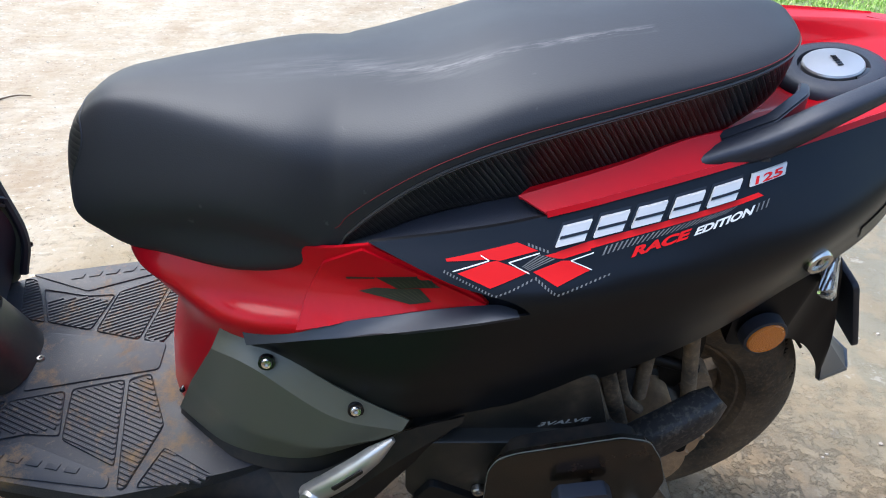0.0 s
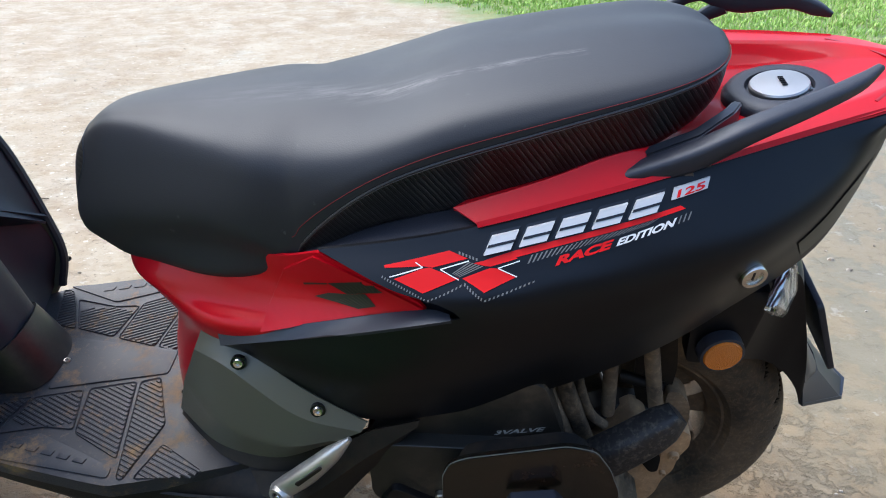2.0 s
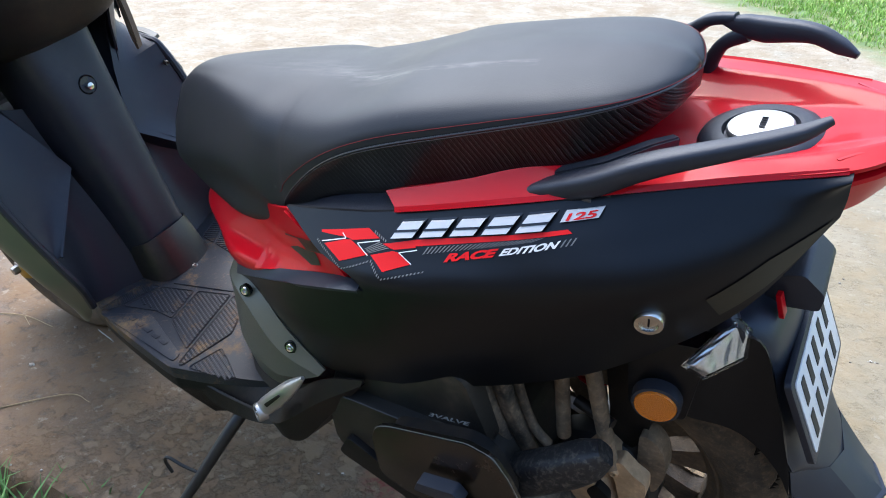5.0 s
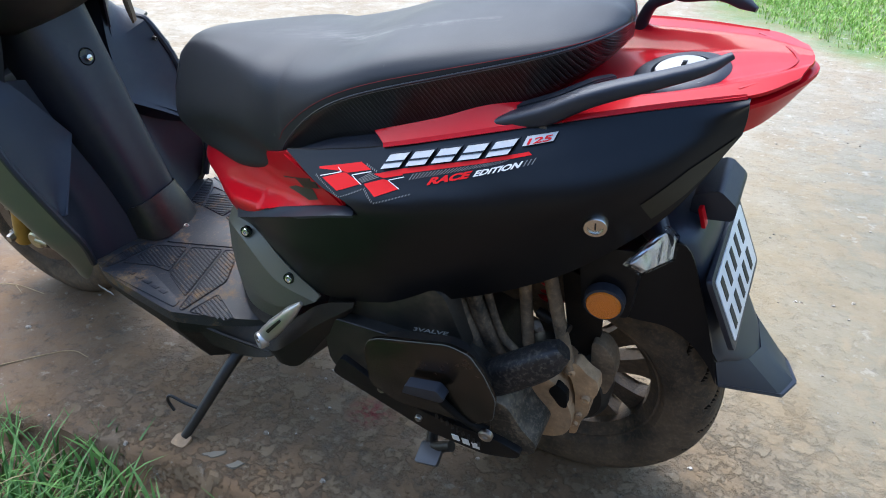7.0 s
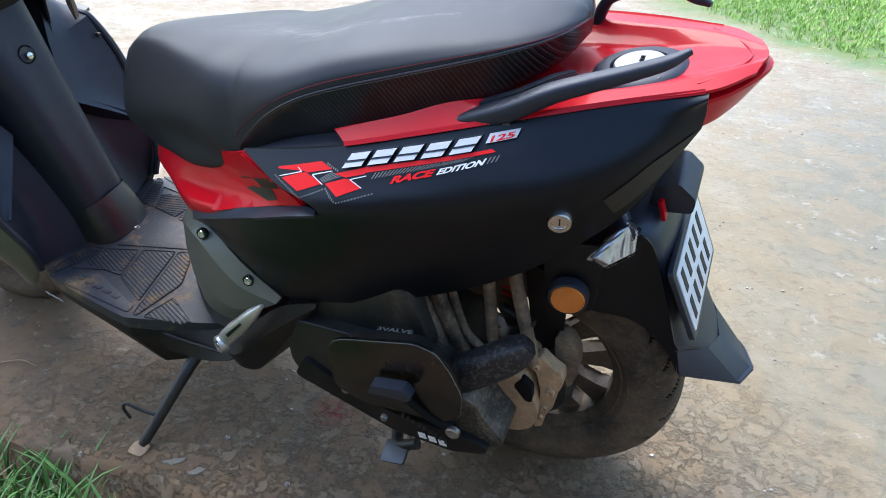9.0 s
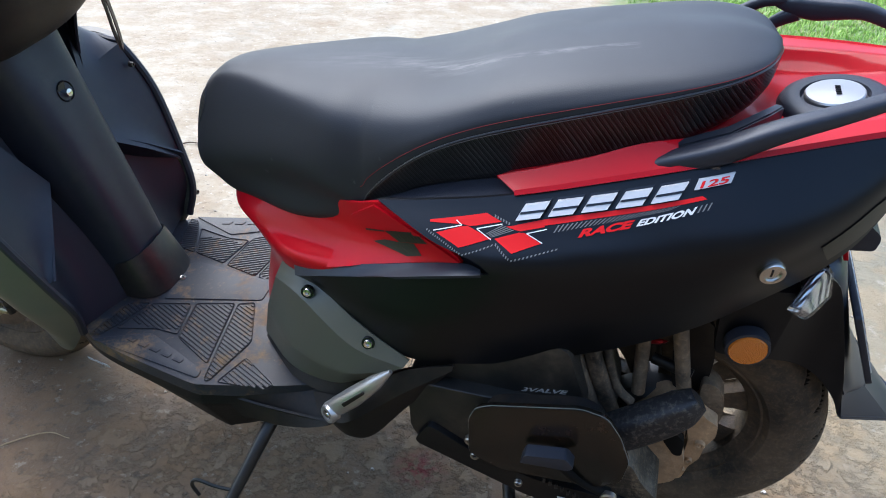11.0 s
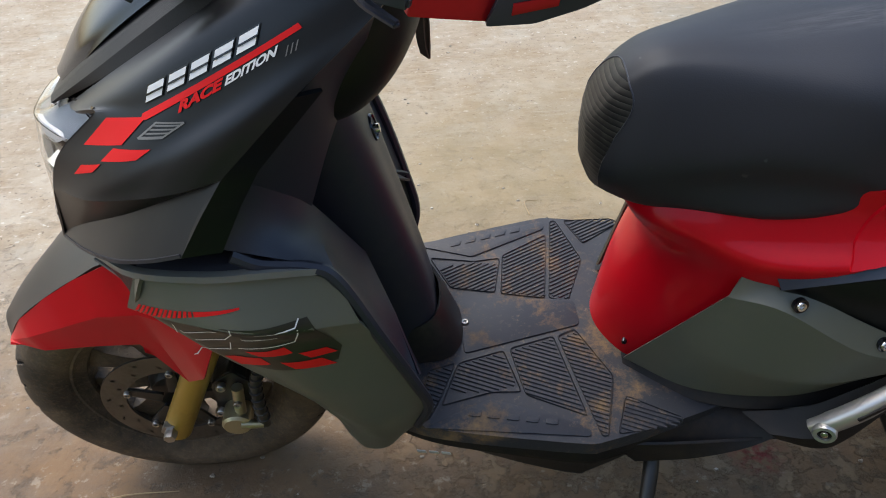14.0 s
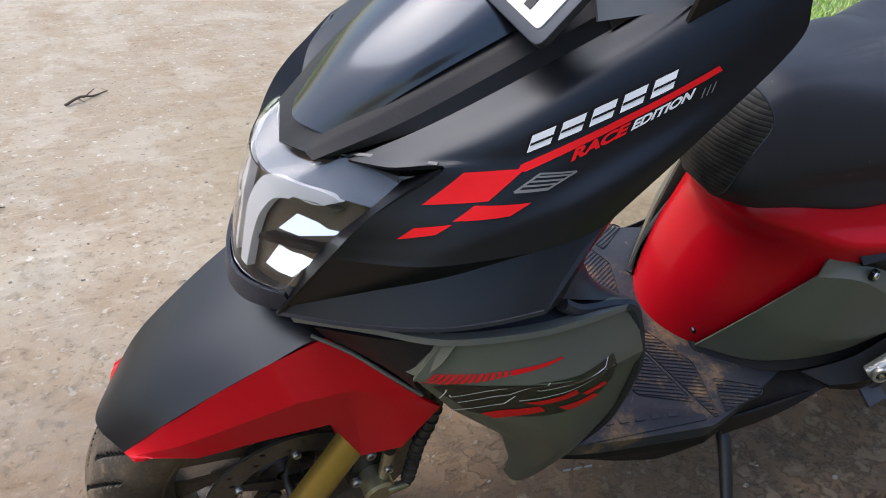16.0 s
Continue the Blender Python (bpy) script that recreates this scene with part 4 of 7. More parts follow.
for flip in (False, True):
    f = mirrored if flip else list
    side = 1 if flip else -1
    sh = panel("leg_shield", [(far_side if flip else list)(r) for r in SHIELD], olive, scooter, out=(0, side, 0), nu=33, nv=49, smooth_v=False, label="satin olive-grey leg shield", angle=18)
    grid_ = np.concatenate([loft([f(r) for r in COWL], 33, 37), loft([f(r) for r in (COWL[-1], CREASE)], 33, 6)[1:], loft([f(r) for r in (CREASE, FACET)], 33, 6)[1:]])
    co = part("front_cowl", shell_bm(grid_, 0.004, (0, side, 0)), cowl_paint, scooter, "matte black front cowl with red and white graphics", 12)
    under = [FACET, [(x + 0.02, y * 0.80, z - 0.010) for x, y, z in FACET], [(x + 0.05, y * 0.45, z - 0.020) for x, y, z in FACET]]
    flange = [[(-1.010, -0.207, 0.850), (-1.087, -0.213, 0.775), (-1.112, -0.224, 0.742), (-1.138, -0.234, 0.704)], [(-0.988, -0.192, 0.845), (-1.058, -0.196, 0.768), (-1.080, -0.202, 0.734), (-1.106, -0.216, 0.690)]]
    panel("cowl_flange", [f(r) for r in flange], matte_black, scooter, out=(0.7, side, 0), nu=19, nv=5, smooth_u=False)
    shelf = [SHIELD[0], [(x, y * w, z + 0.004) for w, (x, y, z) in zip((0.92, 0.92, 0.93, 0.985), SHIELD[0])], [(x - 0.012, y * w, z + 0.004) for w, (x, y, z) in zip((0.80, 0.80, 0.84, 0.97), SHIELD[0])]]
    if not flip:
        panel("shield_shelf", [f(r) for r in shelf], black_plastic, scooter, out=(0, 0, 1), nu=17, nv=7)
    panel("cowl_underside", [f(r) for r in under], black_plastic, scooter, out=(0, 0, -1), nu=17, nv=9)
    if not flip:
        left_shield, left_cowl = sh, co

# front mudguard: black ridge with red sides
RIDGE = [(-1.512, 0, 0.398), (-1.474, 0, 0.443), (-1.418, 0, 0.494), (-1.350, 0, 0.540), (-1.285, 0, 0.574), (-1.240, 0, 0.588), (-1.190, 0, 0.596)]
EDGE = [(-1.490, -0.050, 0.398), (-1.450, -0.068, 0.452), (-1.395, -0.080, 0.500), (-1.340, -0.090, 0.540), (-1.283, -0.099, 0.572), (-1.244, -0.128, 0.545), (-1.200, -0.158, 0.512)]
FOLD = [(-1.486, -0.060, 0.402), (-1.438, -0.087, 0.436), (-1.376, -0.104, 0.470), (-1.318, -0.118, 0.500), (-1.262, -0.130, 0.512), (-1.222, -0.146, 0.508), (-1.186, -0.166, 0.502)]
RIM = [(-1.480, -0.068, 0.408), (-1.420, -0.098, 0.420), (-1.350, -0.112, 0.438), (-1.281, -0.125, 0.451), (-1.240, -0.131, 0.372), (-1.205, -0.159, 0.414), (-1.172, -0.168, 0.491)]
panel("mudguard_ridge", [EDGE, RIDGE, mirrored(EDGE)], matte_black, scooter, out=(-0.3, 0, 1), nu=33, nv=17, label="matte black front mudguard ridge")
for flip in (False, True):
    f = mirrored if flip else list
    panel("mudguard_side", [f(EDGE), f(FOLD), f(RIM)], red_paint, scooter, out=(0, 1 if flip else -1, 0), nu=43, nv=17, smooth_u=False, smooth_v=False, label="glossy red mudguard side", angle=16)
    part("mudguard_seam", tube_bm(f([(-1.298, -0.096, 0.578), (-1.262, -0.120, 0.563), (-1.225, -0.148, 0.540), (-1.196, -0.164, 0.518)]), 0.0022, 6, 13), rim_grey, scooter)

# steering column cover
COLUMN = []
for x, w, z in ((-0.872, 0.062, 0.286), (-0.898, 0.060, 0.340), (-0.918, 0.060, 0.45), (-0.965, 0.070, 0.664), (-1.000, 0.085, 0.80)):
    COLUMN.append(both_sides([(x - 0.12, -w * 1.12, z), (x - 0.040, -w * 1.02, z), (x - 0.004, -w * 0.70, z), (x, 0, z)]))
panel("column_cover", COLUMN, black_plastic, scooter, out=(1, 0, 0), nu=43, nv=33, label="dark textured plastic column cover with a flat face", angle=50)
BOX = []
for x, w, z in ((-1.00, 0.085, 0.735), (-0.945, 0.125, 0.770), (-0.905, 0.150, 0.83), (-0.890, 0.155, 0.90), (-0.890, 0.150, 0.98), (-0.92, 0.12, 1.02)):
    BOX.append(both_sides([(x - 0.13, -min(w * 1.05, 0.155), z + 0.02), (x - 0.04, -w, z), (x - 0.005, -w * 0.6, z), (x, 0, z)]))
panel("upper_inner_cover", BOX, dirty_black, scooter, out=(1, 0, 0), nu=43, nv=33)
INNER = [
    [(-0.930, -0.056, 0.287), (-0.955, -0.120, 0.287), (-0.962, -0.183, 0.298)],
    [(-0.975, -0.056, 0.420), (-0.995, -0.120, 0.430), (-0.938, -0.196, 0.400)],
    [(-1.025, -0.056, 0.540), (-1.045, -0.130, 0.560), (-1.000, -0.200, 0.540)],
    [(-1.055, -0.070, 0.640), (-1.075, -0.140, 0.660), (-1.050, -0.195, 0.640)],
]
for flip in (False, True):
    f = mirrored if flip else list
    panel("inner_shield", [(far_side if flip else list)(r) for r in INNER], black_plastic, scooter, out=(1, 0, 0), nu=21, nv=21)

KNEE_OUT = [(-1.106, -0.212, 0.690), (-1.055, -0.213, 0.673), (-1.006, -0.211, 0.655), (-0.974, -0.222, 0.560), (-0.956, -0.215, 0.500), (-0.938, -0.206, 0.440)]
KNEE_IN = [(-1.062, -0.186, 0.764), (-1.045, -0.150, 0.715), (-1.022, -0.115, 0.640), (-0.987, -0.077, 0.538), (-0.956, -0.136, 0.488), (-0.930, -0.192, 0.436)]
KNEE_MID = [tuple(0.5 * (a + b) + d for a, b, d in zip(p, q, (-0.006, 0, -0.004))) for p, q in zip(KNEE_OUT, KNEE_IN)]
KNEE_DEEP = [(x - 0.07, y * 0.75, z - 0.01) for x, y, z in KNEE_IN]
KNEE_FACE = [KNEE_OUT, KNEE_MID, KNEE_IN]
GILL_IN = [[(-0.935, -0.188, 0.915), (-1.010, -0.200, 0.845), (-1.085, -0.208, 0.774)], [(-0.965, -0.125, 0.820), (-1.000, -0.120, 0.740), (-1.030, -0.130, 0.665)]]
for flip in (False, True):
    f = mirrored if flip else list
    side = 1 if flip else -1
    panel("knee_panel", [(far_side if flip else list)(r) for r in KNEE_FACE], black_plastic, scooter, out=(0.6, side, 0.5), nu=36, nv=13, smooth_u=False, angle=20)
    panel("knee_recess", [f(KNEE_IN), f(KNEE_DEEP)], black_plastic, scooter, out=(0.6, 0, -0.5), nu=36, nv=4, smooth_u=False)
    panel("cowl_return", [f(r) for r in GILL_IN], black_plastic, scooter, out=(0.8, side, 0), nu=13, nv=7)


# ---- tail: red top, fuel cap, grab rails ----
L_OUT = [(-0.197, -0.187, 0.719), (-0.120, -0.179, 0.739), (-0.050, -0.170, 0.757), (0.040, -0.150, 0.776), (0.130, -0.120, 0.789), (0.219, -0.088, 0.798), (0.262, -0.045, 0.803)]
L_IN = [(-0.222, -0.166, 0.724), (-0.130, -0.156, 0.752), (-0.060, -0.142, 0.774), (0.035, -0.116, 0.780), (0.120, -0.092, 0.789), (0.205, -0.062, 0.800), (0.268, -0.020, 0.807)]
MIDLINE = [(-0.090, 0, 0.720), (-0.040, 0, 0.735), (0.000, 0, 0.755), (0.050, 0, 0.759), (0.120, 0, 0.769), (0.200, 0, 0.791), (0.272, 0, 0.806)]
L_DIP = [(-0.150, -0.080, 0.715), (-0.090, -0.080, 0.730), (-0.030, -0.078, 0.752), (0.040, -0.072, 0.762), (0.120, -0.058, 0.772), (0.205, -0.036, 0.793), (0.271, -0.010, 0.806)]
panel("tail_cover", [L_OUT, L_IN, L_DIP, MIDLINE, mirrored(L_DIP), mirrored(L_IN), mirrored(L_OUT)], red_paint, scooter, out=(0, 0, 1), nu=57, nv=43, label="glossy red tail cover and seat side strips", smooth_v=False)
LAMP_T = [(0.214, -0.089, 0.783), (0.247, -0.060, 0.789), (0.279, 0, 0.796)]
LAMP_B = [(0.208, -0.074, 0.738), (0.234, -0.050, 0.747), (0.258, 0, 0.758)]
panel("tail_lamp", [both_sides([(x - 0.022, y * 0.85, z + 0.002) for x, y, z in LAMP_T]), both_sides(LAMP_T), both_sides([(x, y, z - 0.005) for x, y, z in LAMP_T]), both_sides(LAMP_B)], red_paint, scooter, thick=0.004, out=(1, 0, 0), nu=25, nv=13, smooth_v=False, label="red wedge-shaped tail lamp", angle=20)
RECESS = [(0.205, -0.078, 0.799), (0.232, -0.050, 0.802), (0.256, 0, 0.804)]
panel("lamp_recess", [both_sides(RECESS), both_sides([(x, y, z - 0.020) for x, y, z in RECESS])], red_anodised, scooter, thick=0.003, out=(1, 0, 0), nu=25, nv=5)


def blade_bm(points, wide, high, seg=18, n=29, power=3.2, bm=None):
    """A bar with a softly squared section along a smooth line; half widths and half heights at its points."""
    pts = spline(points, n)
    u = np.linspace(0, 1, len(points))
    ws, hs = (np.interp(np.linspace(0, 1, n), u, a) for a in (wide, high))
    bm = bm or bmesh.new()
    rings = []
    for i, p in enumerate(pts):
        d = Vector(pts[min(i + 1, n - 1)] - pts[max(i - 1, 0)]).normalized()
        a = d.cross(Vector((0, 0, 1))).normalized()
        b = a.cross(d).normalized()
        ring = []
        for k in range(seg):
            t = 2 * math.pi * k / seg
            c, q = math.cos(t), math.sin(t)
            ring.append(bm.verts.new(Vector(p) + a * float(ws[i]) * math.copysign(abs(c) ** (2 / power), c) + b * float(hs[i]) * math.copysign(abs(q) ** (2 / power), q)))
        rings.append(ring)
    for r, q in zip(rings, rings[1:]):
        for k in range(seg):
            bm.faces.new((r[k], r[(k + 1) % seg], q[(k + 1) % seg], q[k]))
    bm.faces.new(rings[0][::-1])
    bm.faces.new(rings[-1])
    return bm


part("grab_rail", blade_bm([(-0.070, -0.150, 0.742), (-0.050, -0.152, 0.754), (0.010, -0.152, 0.778), (0.061, -0.146, 0.804), (0.129, -0.119, 0.820), (0.170, -0.098, 0.829), (0.193, -0.084, 0.839)],
                           (0.005, 0.013, 0.0145, 0.0125, 0.010, 0.0085, 0.004), (0.005, 0.0105, 0.0125, 0.0105, 0.0085, 0.0070, 0.0035)), black_plastic, scooter, "black moulded grab rail with a tapered tip")
far_rail = blade_bm([(0.060, 0.107, 0.838), (0.084, 0.104, 0.836), (0.108, 0.098, 0.836), (0.152, 0.080, 0.844), (0.180, 0.069, 0.838), (0.197, 0.062, 0.833)],
                    (0.004, 0.009, 0.010, 0.009, 0.007, 0.003), (0.004, 0.0115, 0.0135, 0.0095, 0.008, 0.003))
blade_bm([(0.074, 0.106, 0.842), (0.046, 0.113, 0.835), (0.022, 0.122, 0.816), (-0.030, 0.137, 0.782)], (0.007, 0.008, 0.009, 0.010), (0.006, 0.0065, 0.008, 0.010), 14, 17, bm=far_rail)
blade_bm([(0.088, 0.103, 0.828), (0.064, 0.108, 0.812), (0.052, 0.110, 0.788), (0.046, 0.112, 0.762)], (0.008, 0.008, 0.008, 0.009), (0.009, 0.0075, 0.0085, 0.010), 14, 17, bm=far_rail)
part("grab_rail", far_rail, black_plastic, scooter, "black moulded grab rail with a forked front end")
for s in (-1, 1):
    part("rail_mount", block_bm(rounded([(-0.055, 0.728), (0.030, 0.752), (0.030, 0.772), (-0.050, 0.752)], 0.006), ((0, s * 0.146 + 0.010, 0), (1, 0, 0), (0, 0, 1)), 0.020, 0.004), black_plastic, scooter)
    part("rail_bolt", lathe_bm([(0.001, -0.006), (0.0045, -0.006), (0.006, 0), (0.001, 0)], (0.008, s * 0.157, 0.762), seg=16), dark_steel, scooter)
part("rail_bracket", bar_bm([(-0.030, -0.138, 0.762), (0.020, -0.132, 0.778), (0.052, -0.108, 0.788), (0.066, -0.080, 0.786)], (0.014, 0.014, 0.012, 0.010), (0.026, 0.034, 0.036, 0.026)), satin_black, scooter)
for flip in (False, True):
    f = mirrored if flip else list
    side = 1 if flip else -1
    part("strip_lip", ribbon_bm(f([(-0.197, -0.189, 0.7195), (-0.160, -0.186, 0.729), (-0.120, -0.181, 0.739), (-0.050, -0.172, 0.757), (0.040, -0.152, 0.776), (0.130, -0.122, 0.789), (0.215, -0.090, 0.797)]), (0, side, 0.8), 0.006, 0.004, 41), red_paint, scooter)
part("seat_base", block_bm(rounded([(-0.60, -0.09), (-0.36, -0.135), (-0.10, -0.128), (0.03, -0.075), (0.05, 0.0), (0.03, 0.075), (-0.10, 0.128), (-0.36, 0.135), (-0.60, 0.09)], 0.03), ((0, 0, 0.64), (1, 0, 0.18), (0, 1, 0)), 0.06, 0.006), black_plastic, scooter)

cap = new("fuel_cap")
cap.parent = scooter
tip = Matrix.Translation((0.131, -0.013, 0.777)) @ Matrix.Rotation(radians(-9), 4, "Y")


def placed(bm, m):
    bmesh.ops.transform(bm, matrix=m, verts=bm.verts)
    return bm


part("cap_surround", placed(lathe_bm([(0.001, -0.016), (0.060, -0.016), (0.060, -0.002), (0.056, 0.004), (0.046, 0.008), (0.036, 0.008), (0.034, 0.002), (0.001, 0.002)], (0, 0, 0), "z", 48), tip), black_plastic, cap)
disc_m = placed(lathe_bm([(0.001, 0), (0.0315, 0), (0.0315, 0.0045), (0.0300, 0.0064), (0.001, 0.0076)], (0, 0, 0.004), "z", 48), tip)
part("cap_lid", disc_m, lid_silver, cap, "brushed silver fuel cap lid")
for k in range(5):
    part("lid_mark", placed(block_bm([(-0.0016, -0.0028), (0.0012, -0.0028), (0.0022, 0.0028), (-0.0006, 0.0028)], ((0.003, -0.009 + 0.0044 * k, 0.0118), (0, 1, 0), (-1, 0, 0)), 0.0006, 0), tip), gloss_black, cap)
part("cap_hinge", placed(block_bm(rounded([(-0.012, -0.012), (0.012, -0.012), (0.012, 0.012), (-0.012, 0.012)], 0.004), ((0.026, -0.026, 0.001), (0.8, -0.6, 0), (0.6, 0.8, 0)), 0.006, 0.002), tip), gloss_black, cap)


# ---- screws, lock, reflector ----
def screw(at, out, r, mat, parent, name="screw"):
    bm = lathe_bm([(0.0005, 0.0015), (r * 0.42, 0.0015), (r * 0.45, 0.004), (r * 0.8, 0.0045), (r, 0.0025), (r, -0.004), (0.0005, -0.004)], (0, 0, 0), "z", 20)
    m = Matrix.Translation(at) @ Vector(out).to_track_quat("Z", "Y").to_matrix().to_4x4()
    return part(name, placed(bm, m), mat, parent)


for at in ((-0.483, -0.190, 0.509), (-0.385, -0.225, 0.468)):
    part("screw_well", placed(lathe_bm([(0.0070, 0.0025), (0.0092, 0.0025), (0.0092, -0.004), (0.0070, -0.004)], (0, 0, 0), "z", 20), Matrix.Translation(at) @ Vector((0.1, -1, 0.25)).to_track_quat("Z", "Y").to_matrix().to_4x4()), gloss_black, scooter)
    screw(at, (0.1, -1, 0.25), 0.0068, chrome, scooter)
screw((-0.862, 0, 0.289), (0, 0, 1), 0.006, steel, scooter)
screw((-0.636, -0.076, 0.315), (-0.5, -1, 0), 0.004, gloss_black, scooter, "plug")
lock_m = Matrix.Translation((0.083, -0.193, 0.663)) @ Vector((0.25, -1, -0.1)).to_track_quat("Z", "Y").to_matrix().to_4x4()
lock = part("seat_lock", placed(lathe_bm([(0.0005, 0.002), (0.009, 0.002), (0.0095, 0.005), (0.0135, 0.005), (0.0150, 0.001), (0.0150, -0.01), (0.0005, -0.01)], (0, 0, 0), "z", 32), lock_m), chrome, scooter, "chrome seat lock")
part("keyhole", placed(block_bm([(-0.001, -0.005), (0.001, -0.005), (0.001, 0.005), (-0.001, 0.005)], ((0, 0, 0.002), (1, 0, 0), (0, 1, 0)), 0.0006, 0), lock_m), gloss_black, lock)
refl_m = Matrix.Translation((0.090, -0.160, 0.512)) @ Vector((0.12, -1, 0.0)).to_track_quat("Z", "Y").to_matrix().to_4x4()
refl = part("side_reflector", placed(lathe_bm([(0.0005, 0.006), (0.022, 0.006), (0.0235, 0.003), (0.0235, -0.006), (0.0005, -0.006)], (0, 0, 0), "z", 40), refl_m), amber, scooter, "round amber reflector")
part("reflector_rim", placed(lathe_bm([(0.0235, 0.004), (0.0265, 0.003), (0.0275, -0.012), (0.0005, -0.014), (0.0005, -0.007), (0.0235, -0.007)], (0, 0, 0), "z", 40), refl_m), black_plastic, refl)
part("reflector_stay", block_bm(rounded([(0.055, 0.480), (0.120, 0.480), (0.135, 0.600), (0.05, 0.590)], 0.01), ((0, -0.118, 0), (1, 0, 0), (0, 0, 1)), 0.028, 0.004), matte_black, scooter)

# ---- rear mudguard, indicators, number plate ----
GUARD = []
for x, z, w in ((0.070, 0.560, 0.110), (0.140, 0.600, 0.108), (0.190, 0.590, 0.100), (0.215, 0.520, 0.100), (0.240, 0.440, 0.098), (0.256, 0.402, 0.094)):
    GUARD.append(both_sides([(x - 0.018, -w, z - 0.010), (x - 0.006, -w * 0.75, z - 0.001), (x, 0, z)]))
GUARD.append(both_sides([(0.238, -0.088, 0.385), (0.277, -0.045, 0.361), (0.290, 0, 0.345)]))
panel("rear_mudguard", GUARD, ledge_sky_grey, scooter, thick=0.012, out=(0.6, 0, 0.5), nu=25, nv=41, label="black plastic rear mudguard")
LIP = [both_sides([(0.236, -0.093, 0.389), (0.277, -0.046, 0.364), (0.290, 0, 0.349)]), both_sides([(0.246, -0.097, 0.345), (0.333, -0.038, 0.294), (0.350, 0, 0.292)]), both_sides([(0.241, -0.092, 0.346), (0.318, -0.034, 0.297), (0.334, 0, 0.295)])]
panel("mudguard_lip", LIP, ledge_sky_grey, scooter, thick=0.005, out=(0.7, 0, 0.5), nu=25, nv=19, smooth_v=False, smooth_u=False, angle=18)
for flip in (False, True):
    f = mirrored if flip else list
    a = [(0.060, -0.138, 0.555), (0.120, -0.130, 0.590), (0.175, -0.104, 0.590), (0.205, -0.102, 0.510), (0.224, -0.103, 0.440), (0.236, -0.098, 0.388)]
    b = [(0.062, -0.125, 0.490), (0.110, -0.121, 0.462), (0.162, -0.104, 0.444), (0.195, -0.101, 0.424), (0.224, -0.098, 0.386), (0.241, -0.096, 0.348)]
    panel("mudguard_side_wall", [f(a), f(b)], matte_black, scooter, out=(0, 1 if flip else -1, 0), nu=33, nv=9)
    s = 1 if flip else -1
    stalk = part("indicator_stalk", tube_bm([(0.130, s * 0.085, 0.600), (0.150, s * 0.125, 0.605)], (0.020, 0.014), 12), black_plastic, scooter)
    corners = [Vector(q) for q in ((0.121, s * 0.183, 0.603), (0.137, s * 0.173, 0.585), (0.168, s * 0.120, 0.578), (0.167, s * 0.104, 0.604), (0.155, s * 0.114, 0.624))]
    n_ = Vector((0.77, s * 0.5, 0.40)).normalized()
    for nm, mat, grow, a_, b_, par in (("indicator_lens", clear_lens, 1.0, 0.0, 0.011, scooter), ("indicator_shell", lamp_silver, 0.86, -0.004, 0.006, None)):
        mid_ = sum(corners, Vector()) / 5
        bm = bmesh.new()
        ring = [[bm.verts.new(mid_ + (q - mid_) * (grow * k) + n_ * d) for q in corners] for k, d in ((0.88, a_ + 0.004), (1.0, a_), (0.95, a_ - b_))]
        for p_, q_ in zip(ring, ring[1:]):
            for i in range(5):
                j = (i + 1) % 5
                bm.faces.new((p_[i], p_[j], q_[j], q_[i]))
        bm.faces.new(ring[0])
        bm.faces.new(ring[-1][::-1])
        bmesh.ops.recalc_face_normals(bm, faces=bm.faces)
        made = part(nm, bm, mat, par or lens, "clear faceted indicator lens" if par else "", 10)
        if par:
            lens = made
    part("marker", block_bm([(0.0, 0.0), (0.010, 0.004), (0.010, 0.030), (0.002, 0.028)], ((0.186, s * 0.062, 0.590), (0.2, -s * 1.0, 0), (-0.3, 0, 1)), 0.006, 0.001), red_paint, scooter)
part("plate_lamp", block_bm(rounded([(0.165, 0.590), (0.222, 0.596), (0.224, 0.618), (0.200, 0.640), (0.168, 0.628)], 0.006), ((0, 0.042, 0), (1, 0, 0), (0, 0, 1)), 0.086, 0.005), black_plastic, scooter)


def build_plate(name, centre, right, up, width, height, rows, label):
    r, u = Vector(right).normalized(), Vector(up).normalized()
    o = Vector(centre)
    n = r.cross(u)
    box = lambda w, h: [(-w / 2, -h / 2), (w / 2, -h / 2), (w / 2, h / 2), (-w / 2, h / 2)]
    frame_ = part(name, block_bm(rounded(box(width, height), 0.010), (o - 0.006 * n, r, u), 0.008, 0.002), black_plastic, scooter, label)
    part("plate", block_bm(rounded(box(width - 0.022, height - 0.020), 0.006), (o + 0.0015 * n, r, u), 0.002, 0.0006), plate_white, frame_, "white reflective plate with black bars")
    for count, v, h in rows:
        w = (width - 0.045) / count
        for k in range(count):
            a = -width / 2 + 0.026 + w * k
            part("bar", block_bm([(a, v - h / 2), (a + w * 0.42, v - h / 2), (a + w * 0.42, v + h / 2), (a, v + h / 2)], (o + 0.0036 * n, r, u), 0.0008, 0), black_print, frame_)
    return frame_


build_plate("rear_number_plate", (0.234, -0.008, 0.490), (0.0, 1, 0), (-0.042, 0, 0.106), 0.208, 0.122, ((5, 0.024, 0.034), (5, -0.024, 0.034)), "white number plate in a black frame")

